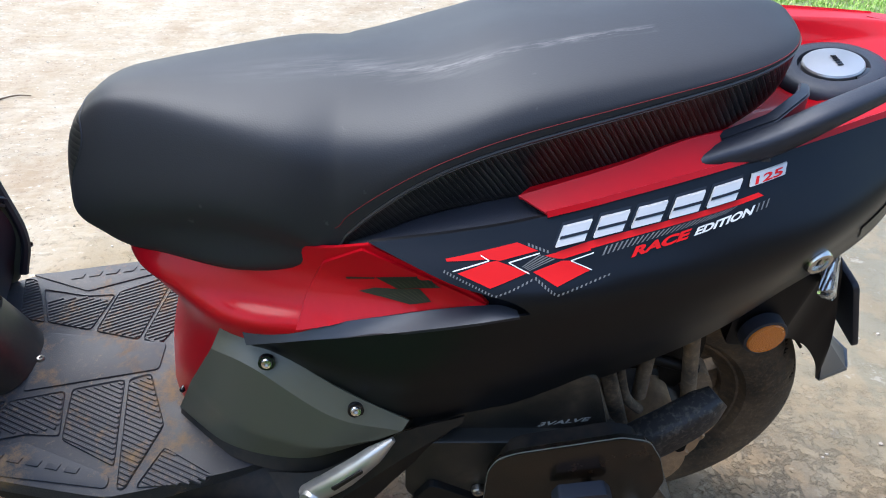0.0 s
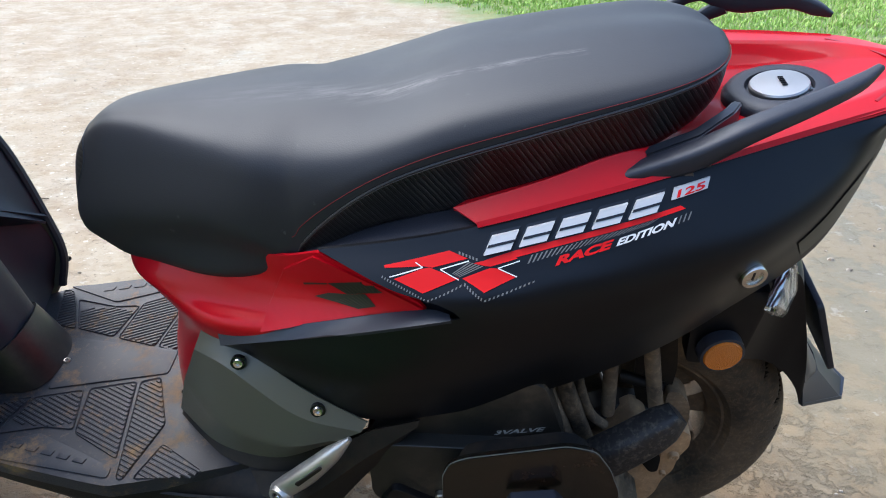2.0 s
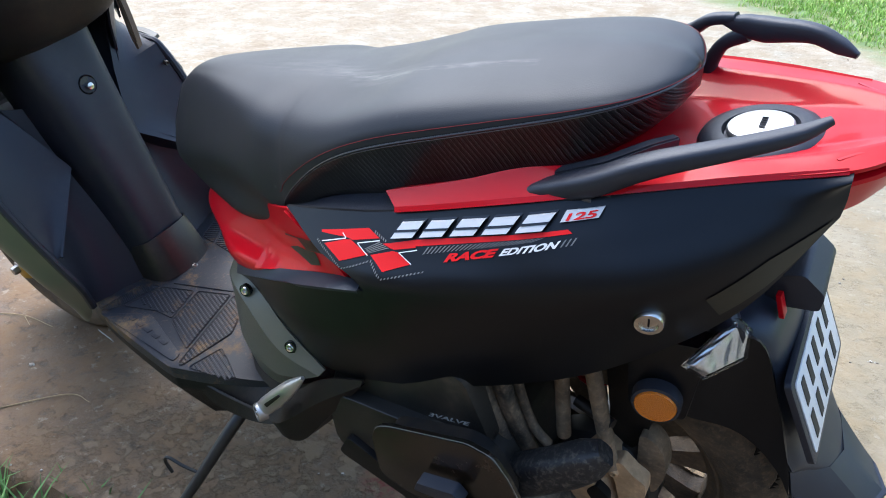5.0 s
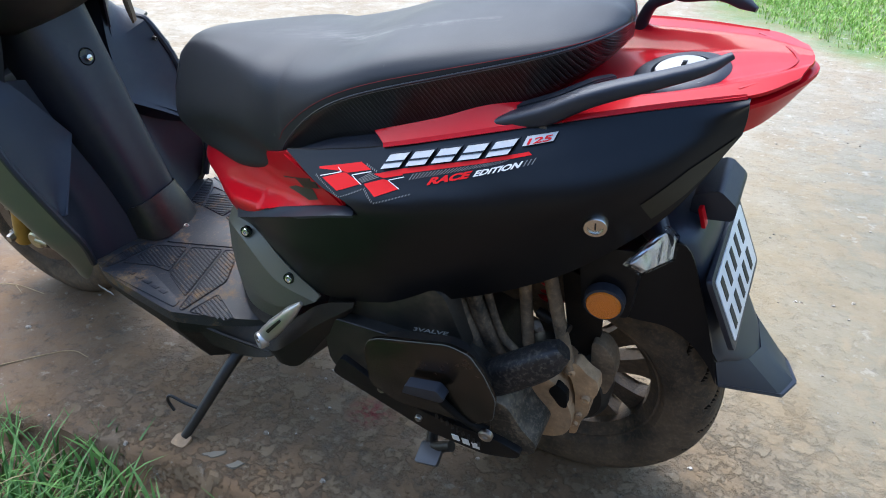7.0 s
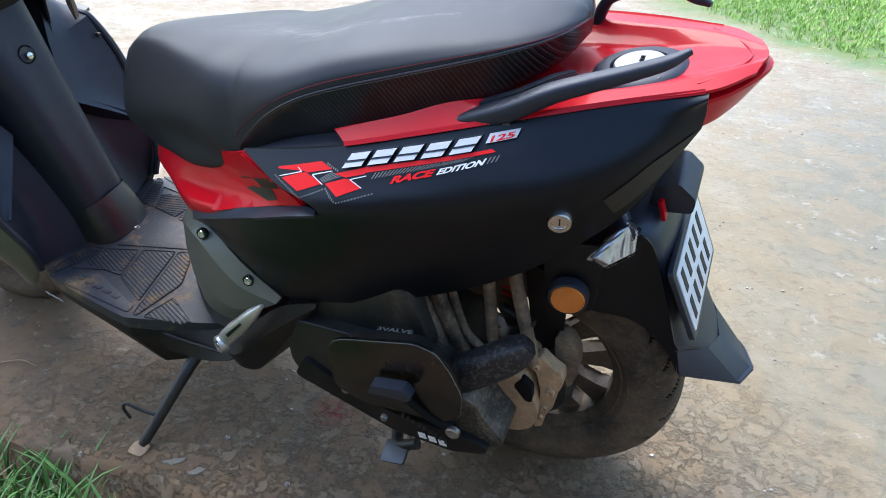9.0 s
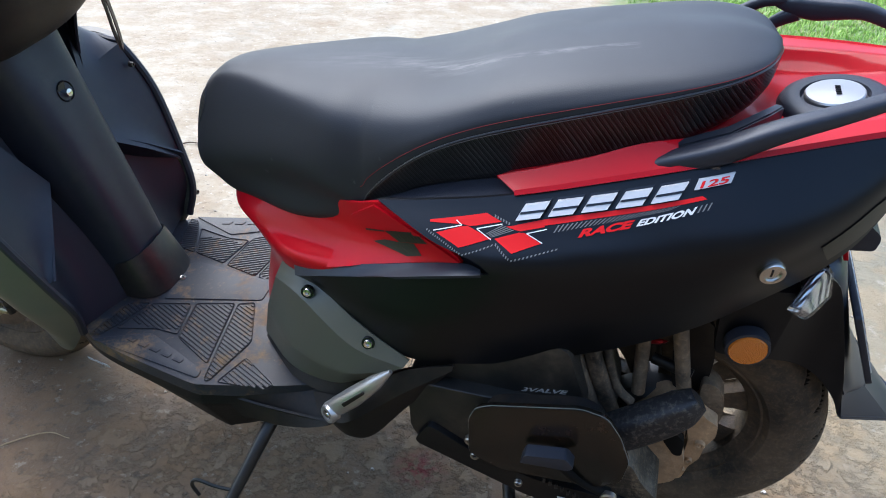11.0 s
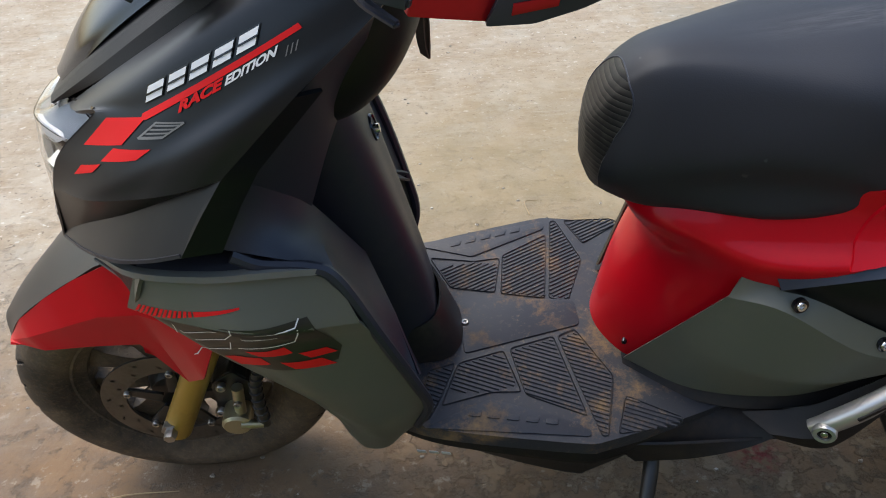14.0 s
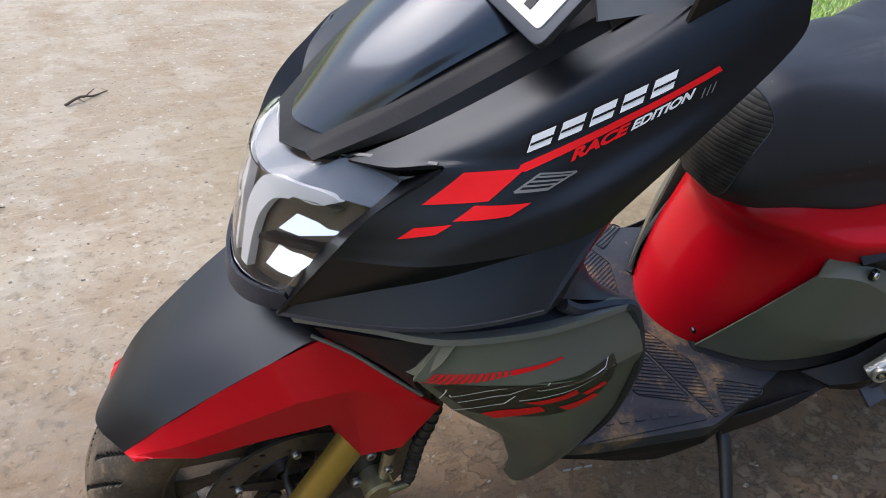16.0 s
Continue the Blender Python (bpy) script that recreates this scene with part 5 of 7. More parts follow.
# ---- passenger footrest and lower body ----
BRACKET = [
    [(-0.505, -0.200, 0.303), (-0.440, -0.222, 0.338), (-0.390, -0.230, 0.385), (-0.330, -0.234, 0.438), (-0.264, -0.232, 0.462)],
    [(-0.480, -0.238, 0.304), (-0.434, -0.258, 0.320), (-0.395, -0.258, 0.350), (-0.338, -0.250, 0.402), (-0.266, -0.235, 0.454)],
    [(-0.462, -0.236, 0.284), (-0.424, -0.258, 0.294), (-0.388, -0.254, 0.300), (-0.338, -0.244, 0.362), (-0.270, -0.230, 0.446)],
    [(-0.462, -0.170, 0.258), (-0.424, -0.180, 0.262), (-0.388, -0.180, 0.272), (-0.338, -0.185, 0.340), (-0.276, -0.200, 0.430)],
]
panel("footrest_bracket", BRACKET, dirty_black, scooter, thick=0.005, out=(0, -1, 0), nu=25, nv=19, smooth_v=False, label="black moulded footrest bracket", angle=18)
peg = part("footrest", blade_bm([(-0.448, -0.256, 0.348), (-0.430, -0.262, 0.366), (-0.400, -0.265, 0.398), (-0.366, -0.262, 0.434), (-0.343, -0.257, 0.457)], (0.008, 0.012, 0.012, 0.010, 0.003), (0.010, 0.0135, 0.0140, 0.0105, 0.003), 12, 21, 2.6), silver, scooter, "folded silver alloy footrest")
hinge_m = Matrix.Translation((-0.440, -0.272, 0.357)) @ Vector((-0.55, -1, 0.15)).to_track_quat("Z", "Y").to_matrix().to_4x4()
part("hinge_ring", placed(lathe_bm([(0.0085, 0.004), (0.0130, 0.004), (0.0145, 0.001), (0.0145, -0.010), (0.0085, -0.010)], (0, 0, 0), "z", 28), hinge_m), silver, peg)
part("hinge_cap", placed(lathe_bm([(0.0005, 0.001), (0.0090, 0.001), (0.0090, -0.008), (0.0005, -0.008)], (0, 0, 0), "z", 24), hinge_m), gloss_black, peg)
part("hinge_pin", placed(lathe_bm([(0.0005, 0.0045), (0.0040, 0.0040), (0.0050, 0.002), (0.0050, -0.004), (0.0005, -0.004)], (0, 0, 0), "z", 20), hinge_m), chrome, peg)
part("grip_slot", block_bm(rounded([(-0.026, -0.003), (0.024, -0.002), (0.024, 0.002), (-0.026, 0.003)], 0.0015), ((-0.394, -0.2755, 0.409), (0.69, 0, 0.72), (-0.72, 0, 0.69)), 0.0025, 0.0005), dirty_black, peg)
BELLY = []
for x, w, zt, zb in ((-0.95, 0.10, 0.262, 0.235), (-0.80, 0.16, 0.258, 0.205), (-0.65, 0.19, 0.256, 0.190), (-0.52, 0.20, 0.260, 0.200), (-0.42, 0.21, 0.275, 0.245)):
    BELLY.append([(x, -w - 0.02, zt), (x, -w, (zt + zb) / 2), (x, -w * 0.75, zb), (x, 0, zb - 0.01), (x, w * 0.75, zb), (x, w, (zt + zb) / 2), (x, w + 0.02, zt)])
panel("belly_pan", BELLY, dirty_black, scooter, out=(0, 0, -1), nu=31, nv=25)
TRIM = [[(-0.640, -0.085, 0.300), (-0.580, -0.140, 0.305), (-0.500, -0.185, 0.325), (-0.420, -0.215, 0.360), (-0.350, -0.228, 0.415), (-0.262, -0.225, 0.462)],
        [(-0.640, -0.110, 0.288), (-0.575, -0.165, 0.290), (-0.500, -0.205, 0.305), (-0.420, -0.226, 0.335), (-0.350, -0.234, 0.390), (-0.265, -0.228, 0.448)]]
for flip in (False, True):
    f = mirrored if flip else list
    panel("lower_trim", [[(x, y * 0.95, z - 0.004) for x, y, z in f(r)] for r in TRIM], dirty_black, scooter, thick=0.005, out=(0, 1 if flip else -1, 0.3), nu=33, nv=7)

# ---- engine and rear suspension ----
engine = part("engine", block_bm(rounded([(-0.330, 0.310), (-0.250, 0.272), (-0.160, 0.232), (-0.075, 0.226), (-0.052, 0.260), (-0.050, 0.330), (-0.070, 0.390), (-0.110, 0.420), (-0.330, 0.425)], 0.02), ((0, -0.060, 0), (1, 0, 0), (0, 0, 1)), 0.180, 0.014, segs=3), cvt_case, scooter, "dirty black engine and belt case")
part("belt_case_rim", block_bm(rounded([(-0.325, 0.305), (-0.248, 0.272), (-0.158, 0.232), (-0.062, 0.222), (-0.006, 0.238), (0.002, 0.254), (-0.04, 0.268), (-0.15, 0.275), (-0.24, 0.310), (-0.300, 0.350)], 0.012), ((0, -0.238, 0), (1, 0, 0), (0, 0, 1)), 0.012, 0.004), dirty_black, engine)
COVER = rounded([(x + 0.007, z - 0.003) for x, z in [(-0.244, 0.335), (-0.243, 0.408), (-0.234, 0.432), (-0.214, 0.443), (-0.100, 0.471), (-0.068, 0.463), (-0.049, 0.430), (-0.034, 0.385), (-0.040, 0.340), (-0.070, 0.318), (-0.200, 0.312)]], 0.008)
filter_cover = part("air_filter_cover", block_bm(COVER, ((0, -0.260, 0), (1, 0, 0), (0, 0, 1)), 0.008, 0.0025, segs=2), cover_black, engine, "scuffed glossy black air filter cover")
part("cover_rim", tube_bm([(x, -0.2660, z) for x, z in COVER] + [(COVER[0][0], -0.2660, COVER[0][1])], 0.0008, 6), rim_grey, filter_cover)
part("cover_neck", block_bm([(x * 0.84 - 0.022, z * 0.84 + 0.062) for x, z in COVER], ((0, -0.236, 0), (1, 0, 0), (0, 0, 1)), 0.024, 0.002), dirty_black, filter_cover)
kick = part("kick_lever", tube_bm([(-0.046, -0.262, 0.300), (-0.080, -0.266, 0.318), (-0.104, -0.272, 0.345), (-0.118, -0.280, 0.372)], (0.0085, 0.0065, 0.0060, 0.0055), 10, 13), rubber_and_shade_black, engine, "black kick start lever")
part("kick_pedal", block_bm(rounded([(-0.162, 0.372), (-0.156, 0.390), (-0.104, 0.399), (-0.093, 0.384), (-0.100, 0.376)], 0.003), ((0, -0.276, 0), (1, 0, 0), (0, 0, 1)), 0.018, 0.0035, segs=3), ledge_sky_grey, kick)
for at, r in (((-0.045, -0.270, 0.301), 0.011), ((-0.241, -0.246, 0.329), 0.008), ((-0.234, -0.248, 0.300), 0.007), ((-0.170, -0.252, 0.262), 0.006)):
    screw(at, (0, -1, 0), r, steel, engine, "bolt")
for k in range(9):
    part("case_rib", block_bm([(0, 0), (0.004, 0.002), (0.004, 0.012), (0, 0.010)], ((-0.135 + 0.0085 * k, -0.255, 0.283 - 0.0045 * k), (1, 0, 0), (0, 0, 1)), 0.003, 0.0008), rim_black, engine)
part("air_box", block_bm(rounded([(-0.340, 0.400), (-0.300, 0.490), (-0.120, 0.520), (-0.085, 0.400)], 0.02), ((0, -0.120, 0), (1, 0, 0), (0, 0, 1)), 0.100, 0.012), cvt_case, engine)
drive = part("final_drive", block_bm(rounded([(-0.043, 0.276), (-0.022, 0.311), (0.015, 0.345), (0.036, 0.330), (0.046, 0.300), (0.054, 0.269), (0.050, 0.236), (0.033, 0.214), (0.000, 0.204), (-0.060, 0.210)], 0.010), ((0, -0.080, 0), (1, 0, 0), (0, 0, 1)), 0.090, 0.014, segs=3), cast, engine, "mud-caked cast alloy final drive")
# a near-black plate on the face stands for the shade inside a hollow
part("drive_hollow_shade", block_bm(rounded([(0.016, 0.320), (0.030, 0.340), (0.046, 0.324), (0.046, 0.292), (0.036, 0.290)], 0.006), ((0, -0.160, 0), (1, 0, 0), (0, 0, 1)), 0.0125, 0.002), rubber_and_shade_black, drive)
bracket = part("rear_bracket", block_bm(rounded([(0.036, 0.362), (0.054, 0.374), (0.070, 0.356), (0.086, 0.346), (0.087, 0.321), (0.076, 0.296), (0.074, 0.268), (0.062, 0.244), (0.056, 0.212), (0.043, 0.206), (0.050, 0.245), (0.053, 0.300), (0.048, 0.330)], 0.005), ((0, -0.130, 0), (1, 0, 0), (0, 0, 1)), 0.022, 0.004), cast, engine, "rusty mud-caked suspension bracket")
for at, r in (((0.069, -0.154, 0.303), 0.0075), ((0.060, -0.153, 0.262), 0.005), ((0.054, -0.153, 0.238), 0.0045), ((0.046, -0.153, 0.352), 0.006)):
    screw(at, (0, -1, 0), r, cast, bracket, "bolt")
part("hub_cover", block_bm(rounded([(0.060, 0.372), (0.080, 0.368), (0.095, 0.344), (0.099, 0.303), (0.086, 0.258), (0.060, 0.262)], 0.014), ((0, -0.070, 0), (1, 0, 0), (0, 0, 1)), 0.030, 0.008, segs=3), muddy_tube, engine, "grey mud-dusted hub cover")
part("mudguard_flap", block_bm(rounded([(0.006, 0.500), (0.060, 0.470), (0.070, 0.405), (0.068, 0.350), (0.034, 0.300), (0.018, 0.358)], 0.010), ((0, -0.078, 0), (1, 0, 0), (0, 0, 1)), 0.008, 0.003), dirty_black, scooter)
part("swing_arm", blade_bm([(-0.120, -0.214, 0.322), (-0.080, -0.212, 0.342), (-0.028, -0.208, 0.380), (0.008, -0.202, 0.406), (0.030, -0.196, 0.424), (0.046, -0.190, 0.438)], (0.019, 0.020, 0.021, 0.021, 0.020, 0.014), (0.026, 0.026, 0.027, 0.026, 0.023, 0.014), 18, 25, 4.0), spattered_black, scooter, "black moulded guard spattered with pale mud")
part("case_tail", block_bm(rounded([(-0.075, 0.318), (-0.045, 0.345), (-0.022, 0.338), (-0.004, 0.300), (0.022, 0.268), (0.016, 0.244), (-0.010, 0.232), (-0.080, 0.230)], 0.014), ((0, -0.160, 0), (1, 0, 0), (0, 0, 1)), 0.078, 0.020, segs=5), speckled_case, engine, "mud-speckled rear end of the belt case")
part("frame_tube", tube_bm([(0.006, -0.140, 0.540), (0.025, -0.145, 0.437), (0.042, -0.148, 0.350)], 0.0100, 12, 7), muddy_tube, scooter)
part("frame_tube", tube_bm([(-0.032, -0.130, 0.540), (-0.030, -0.135, 0.470), (-0.026, -0.140, 0.375)], 0.0095, 12, 7), muddy_tube, scooter)
part("cross_brace", tube_bm([(-0.014, -0.126, 0.432), (0.038, -0.142, 0.428)], 0.008, 10), dirty_black, scooter)
part("engine_duct", blade_bm([(-0.136, -0.178, 0.540), (-0.116, -0.182, 0.465), (-0.094, -0.184, 0.400), (-0.074, -0.182, 0.350)], (0.010, 0.011, 0.012, 0.012), (0.012, 0.013, 0.014, 0.013), 16, 13, 3.4), muddy_tube, scooter)
part("engine_duct", blade_bm([(-0.106, -0.172, 0.540), (-0.094, -0.174, 0.480), (-0.076, -0.176, 0.420), (-0.056, -0.176, 0.360)], (0.010, 0.010, 0.010, 0.010), (0.009, 0.010, 0.011, 0.011), 16, 13, 3.4), muddy_tube, scooter)
part("engine_duct", tube_bm([(-0.082, -0.162, 0.540), (-0.074, -0.164, 0.470), (-0.056, -0.168, 0.410), (-0.034, -0.170, 0.385)], 0.0065, 10, 17), muddy_tube, scooter)
shock = new("shock_absorber")
shock.parent = scooter
top, low = Vector((-0.034, -0.050, 0.560)), Vector((-0.010, -0.055, 0.360))
part("damper", tube_bm([top, low], 0.013, 14), rim_black, shock)
coil = []
for k in range(141):
    f_ = k / 140
    t = f_ * 9 * 2 * math.pi
    coil.append(top.lerp(low, 0.05 + 0.7 * f_) + Vector((0.024 * math.cos(t), 0.024 * math.sin(t), 0)))
part("spring", tube_bm(coil, 0.0045, 7), red_anodised, shock, "red coil spring")
part("brake_drum", lathe_bm([(0.02, -0.085), (0.075, -0.082), (0.085, -0.070), (0.085, -0.040), (0.02, -0.040)], (0.006, -0.021, 0.2475), seg=40), rim_black, rear_wheel)
part("inner_mudguard", shell_bm(np.array([[(0.262 * math.cos(t), y, 0.2405 + 0.262 * math.sin(t)) for y in (-0.075, -0.05, 0, 0.05, 0.075)] for t in np.linspace(radians(35), radians(165), 20)]), 0.004, ((0, 0, 0.24),)), dirty_black, scooter)

# ---- stands ----
stand = part("side_stand", tube_bm([(-0.600, -0.165, 0.195), (-0.612, -0.215, 0.170), (-0.640, -0.290, 0.110), (-0.658, -0.335, 0.074)], (0.012, 0.0115, 0.010, 0.009), 12, 13), rim_black, scooter, "black steel side stand, folded out")
part("stand_foot", block_bm(rounded([(-0.020, -0.014), (0.016, -0.014), (0.020, 0.014), (-0.016, 0.014)], 0.010), ((-0.660, -0.343, 0.0685), (1, 0, 0), (0, 0.98, 0.196)), 0.006, 0.002), cast, stand)
part("stand_hook", tube_bm([(-0.640, -0.290, 0.112), (-0.672, -0.296, 0.122), (-0.700, -0.300, 0.136), (-0.712, -0.302, 0.120), (-0.704, -0.304, 0.096)], 0.0032, 8, 17), rim_black, stand)
cstand = part("centre_stand", tube_bm([(-0.220, -0.110, 0.170), (-0.205, -0.150, 0.130), (-0.190, -0.195, 0.112), (-0.150, -0.198, 0.132)], 0.0105, 10, 13), rim_black, scooter)
part("stand_pedal", block_bm(rounded([(-0.022, -0.02), (0.022, -0.02), (0.022, 0.02), (-0.022, 0.02)], 0.004), ((-0.186, -0.212, 0.108), (1, 0, 0.2), (0, 0.9, 0.4)), 0.008, 0.002), dark_steel, cstand)

# ---- front wheel, fork, brake ----
AX = (-1.306, 0, 0.236)
for s in (-1, 1):
    leg = part("fork_leg", tube_bm([(AX[0], s * 0.098, 0.214), (AX[0] + 0.050, s * 0.098, 0.318), (AX[0] + 0.110, s * 0.098, 0.440)], (0.0215, 0.0205, 0.0205), 20, 9), gold, scooter, "gold front fork leg")
    part("fork_tube", tube_bm([(AX[0] + 0.105, s * 0.098, 0.430), (AX[0] + 0.165, s * 0.095, 0.560)], 0.0155, 16), steel, leg)
    part("axle_nut", lathe_bm([(0.0005, s * 0.132), (0.0085, s * 0.132), (0.010, s * 0.126), (0.010, s * 0.118), (0.015, s * 0.118), (0.015, s * 0.108), (0.0005, s * 0.108)], AX, seg=6), steel, leg)
axle_m = lathe_bm([(0.0005, -0.12), (0.007, -0.12), (0.007, 0.12), (0.0005, 0.12)], AX, seg=14)
part("axle", axle_m, steel, front_wheel)


def disc_bm():
    """A brake disc with slots, cut as a grid of rings."""
    bm = bmesh.new()
    n, radii = 120, (0.074, 0.082, 0.088, 0.096, 0.102, 0.110)
    grid_ = [[[bm.verts.new((AX[0] + r * math.cos(t + r * 6), y, AX[2] + r * math.sin(t + r * 6))) for t in np.linspace(0, 2 * math.pi, n, endpoint=False)] for r in radii] for y in (-0.066, -0.062)]
    gap = {(i, j) for j in (1, 3) for i in range(n) if (i + (5 if j == 3 else 0)) % 10 == 0}
    for j in range(len(radii) - 1):
        for i in range(n):
            k = (i + 1) % n
            if (i, j) in gap:
                continue
            for g_ in grid_:
                bm.faces.new((g_[j][i], g_[j][k], g_[j + 1][k], g_[j + 1][i]))
    for j in (0, len(radii) - 1):
        for i in range(n):
            k = (i + 1) % n
            bm.faces.new((grid_[0][j][i], grid_[0][j][k], grid_[1][j][k], grid_[1][j][i]))
    return bm


disc = part("brake_disc", disc_bm(), disc_steel, front_wheel, "slotted steel brake disc")
for k in range(5):
    t = 2 * math.pi * k / 5 + 0.2
    c, s = math.cos(t), math.sin(t)
    part("disc_arm", block_bm(rounded([(0.022, -0.010), (0.078, -0.007), (0.078, 0.007), (0.022, 0.010)], 0.003), ((AX[0], -0.060, AX[2]), (c, 0, s), (-s, 0, c)), 0.005, 0.001), rim_black, disc)
    screw((AX[0] + 0.072 * c, -0.067, AX[2] + 0.072 * s), (0, -1, 0), 0.006, steel, disc, "disc_bolt")
caliper = part("brake_caliper", block_bm(rounded([(-1.235, 0.235), (-1.180, 0.225), (-1.170, 0.310), (-1.195, 0.345), (-1.230, 0.320)], 0.008), ((0, -0.050, 0), (1, 0, 0), (0, 0, 1)), 0.050, 0.005), rim_black, scooter, "brake caliper with a brass-coloured piston housing")
part("piston_housing", lathe_bm([(0.0005, -0.034), (0.018, -0.034), (0.0215, -0.030), (0.0215, 0.02), (0.0005, 0.02)], (-1.203, -0.100, 0.258), seg=28), brass, caliper)
part("caliper_pin", tube_bm([(-1.196, -0.118, 0.270), (-1.190, -0.112, 0.325)], 0.0085, 12), brass, caliper)
screw((-1.193, -0.123, 0.300), (0, -1, 0.2), 0.006, steel, caliper, "bolt")
HOSE = [(-1.163, -0.126, 0.252), (-1.162, -0.128, 0.300), (-1.158, -0.126, 0.347), (-1.146, -0.122, 0.384), (-1.134, -0.112, 0.425), (-1.126, -0.098, 0.480)]
hose = part("brake_hose", tube_bm(HOSE, 0.0078, 12, 31), rubber_hose, caliper, "black ribbed brake hose")
for k, q in enumerate(spline(HOSE, 30)[2:22:2]):
    part("hose_rib", lathe_bm([(0.0070, -0.0022), (0.0098, -0.0012), (0.0098, 0.0012), (0.0070, 0.0022)], tuple(q), "z", 14), rubber_hose, hose)
part("banjo_bolt", tube_bm([(-1.196, -0.132, 0.262), (-1.165, -0.130, 0.256)], (0.0075, 0.0060), 10), brass, caliper)
part("caliper_body", block_bm(rounded([(-1.236, 0.252), (-1.222, 0.236), (-1.188, 0.236), (-1.176, 0.262), (-1.180, 0.330), (-1.200, 0.345), (-1.228, 0.322)], 0.008), ((0, -0.076, 0), (1, 0, 0), (0, 0, 1)), 0.022, 0.006, segs=3), rim_black, caliper)
for at in ((-1.228, -0.108, 0.262), (-1.214, -0.108, 0.322)):
    screw(at, (0, -1, 0), 0.0075, steel, caliper, "bolt")
part("fork_bridge", block_bm(rounded([(-1.225, 0.455), (-1.150, 0.470), (-1.130, 0.580), (-1.190, 0.580)], 0.01), ((0, 0.105, 0), (1, 0, 0), (0, 0, 1)), 0.21, 0.008), dirty_black, scooter)

for flip in (False, True):
    f = mirrored if flip else list
    side = 1 if flip else -1
    panel("shield_gusset", [f([(-1.296, -0.098, 0.592), (-1.250, -0.155, 0.622), (-1.210, -0.192, 0.643)]), f([(-1.286, -0.096, 0.574), (-1.256, -0.135, 0.578), (-1.228, -0.180, 0.590)]), f([(-1.262, -0.096, 0.545), (-1.226, -0.128, 0.535), (-1.192, -0.164, 0.515)])], surround_black, scooter, out=(0, side, 0), nu=9, nv=5)
    panel("shield_corner", [f([(-1.214, -0.186, 0.648), (-1.223, -0.180, 0.620), (-1.232, -0.172, 0.588)]), f([(-1.200, -0.203, 0.650), (-1.212, -0.203, 0.625), (-1.224, -0.194, 0.598)])], olive, scooter, out=(-0.6, side, 0), nu=9, nv=4)
    part("shield_lip", ribbon_bm(f([(-1.315, -0.088, 0.600), (-1.260, -0.150, 0.632), (-1.208, -0.198, 0.650), (-1.130, -0.224, 0.662), (-1.070, -0.228, 0.666), (-1.020, -0.222, 0.660)]), (0, side, 0.3), 0.007, 0.012), rim_grey, scooter)
    part("shield_edge", tube_bm((far_side if flip else list)([(-1.100, -0.213, 0.682), (-1.075, -0.214, 0.667), (-1.030, -0.215, 0.660), (-1.004, -0.219, 0.645), (-0.970, -0.226, 0.560), (-0.938, -0.208, 0.440), (-0.925, -0.193, 0.368), (-0.942, -0.180, 0.306)]), 0.0072, 8, 41), black_plastic, scooter)


# ---- nose: headlight, visor, front plate ----
head = new("headlight")
head.parent = scooter
LENS = [
    [(-1.323, -0.080, 0.636), (-1.336, -0.055, 0.625), (-1.345, -0.028, 0.616), (-1.349, 0, 0.612)],
    [(-1.296, -0.092, 0.690), (-1.316, -0.064, 0.690), (-1.334, -0.032, 0.690), (-1.340, 0, 0.690)],
    [(-1.250, -0.103, 0.742), (-1.287, -0.076, 0.744), (-1.318, -0.038, 0.740), (-1.328, 0, 0.735)],
    [(-1.229, -0.098, 0.764), (-1.262, -0.060, 0.770), (-1.287, -0.050, 0.760), (-1.301, 0, 0.748)],
]
LENS_GRID = loft([both_sides(r) for r in LENS], 97, 91, smooth_v=False)


def in_lamp(u, v, deep):
    """A place inside the headlight: u from its left rim (0) to its right rim (1), v from the bottom (0) to the top (1)."""
    j, i = min(89, int(v * 90)), min(95, int(u * 96))
    a, b = v * 90 - j, u * 96 - i
    g = LENS_GRID
    p = Vector((1 - a) * ((1 - b) * g[j][i] + b * g[j][i + 1]) + a * ((1 - b) * g[j + 1][i] + b * g[j + 1][i + 1]))
    return p + Vector((deep, 0, 0))


def lamp_patch(outline, deep, thick, back=0.0):
    """A plate inside the headlight, drawn in (u, v); back: how much deeper its top lies."""
    vs = [v for _, v in outline]
    lo, hi = min(vs), max(vs)
    front = [in_lamp(u, v, deep + back * (v - lo) / (hi - lo)) for u, v in outline]
    bm = bmesh.new()
    a = [bm.verts.new(p) for p in front]
    b = [bm.verts.new(p + Vector((thick, 0, 0))) for p in front]
    bm.faces.new(a)
    bm.faces.new(b[::-1])
    for i in range(len(a)):
        j = (i + 1) % len(a)
        bm.faces.new((a[i], b[i], b[j], a[j]))
    bmesh.ops.recalc_face_normals(bm, faces=bm.faces)
    return bm


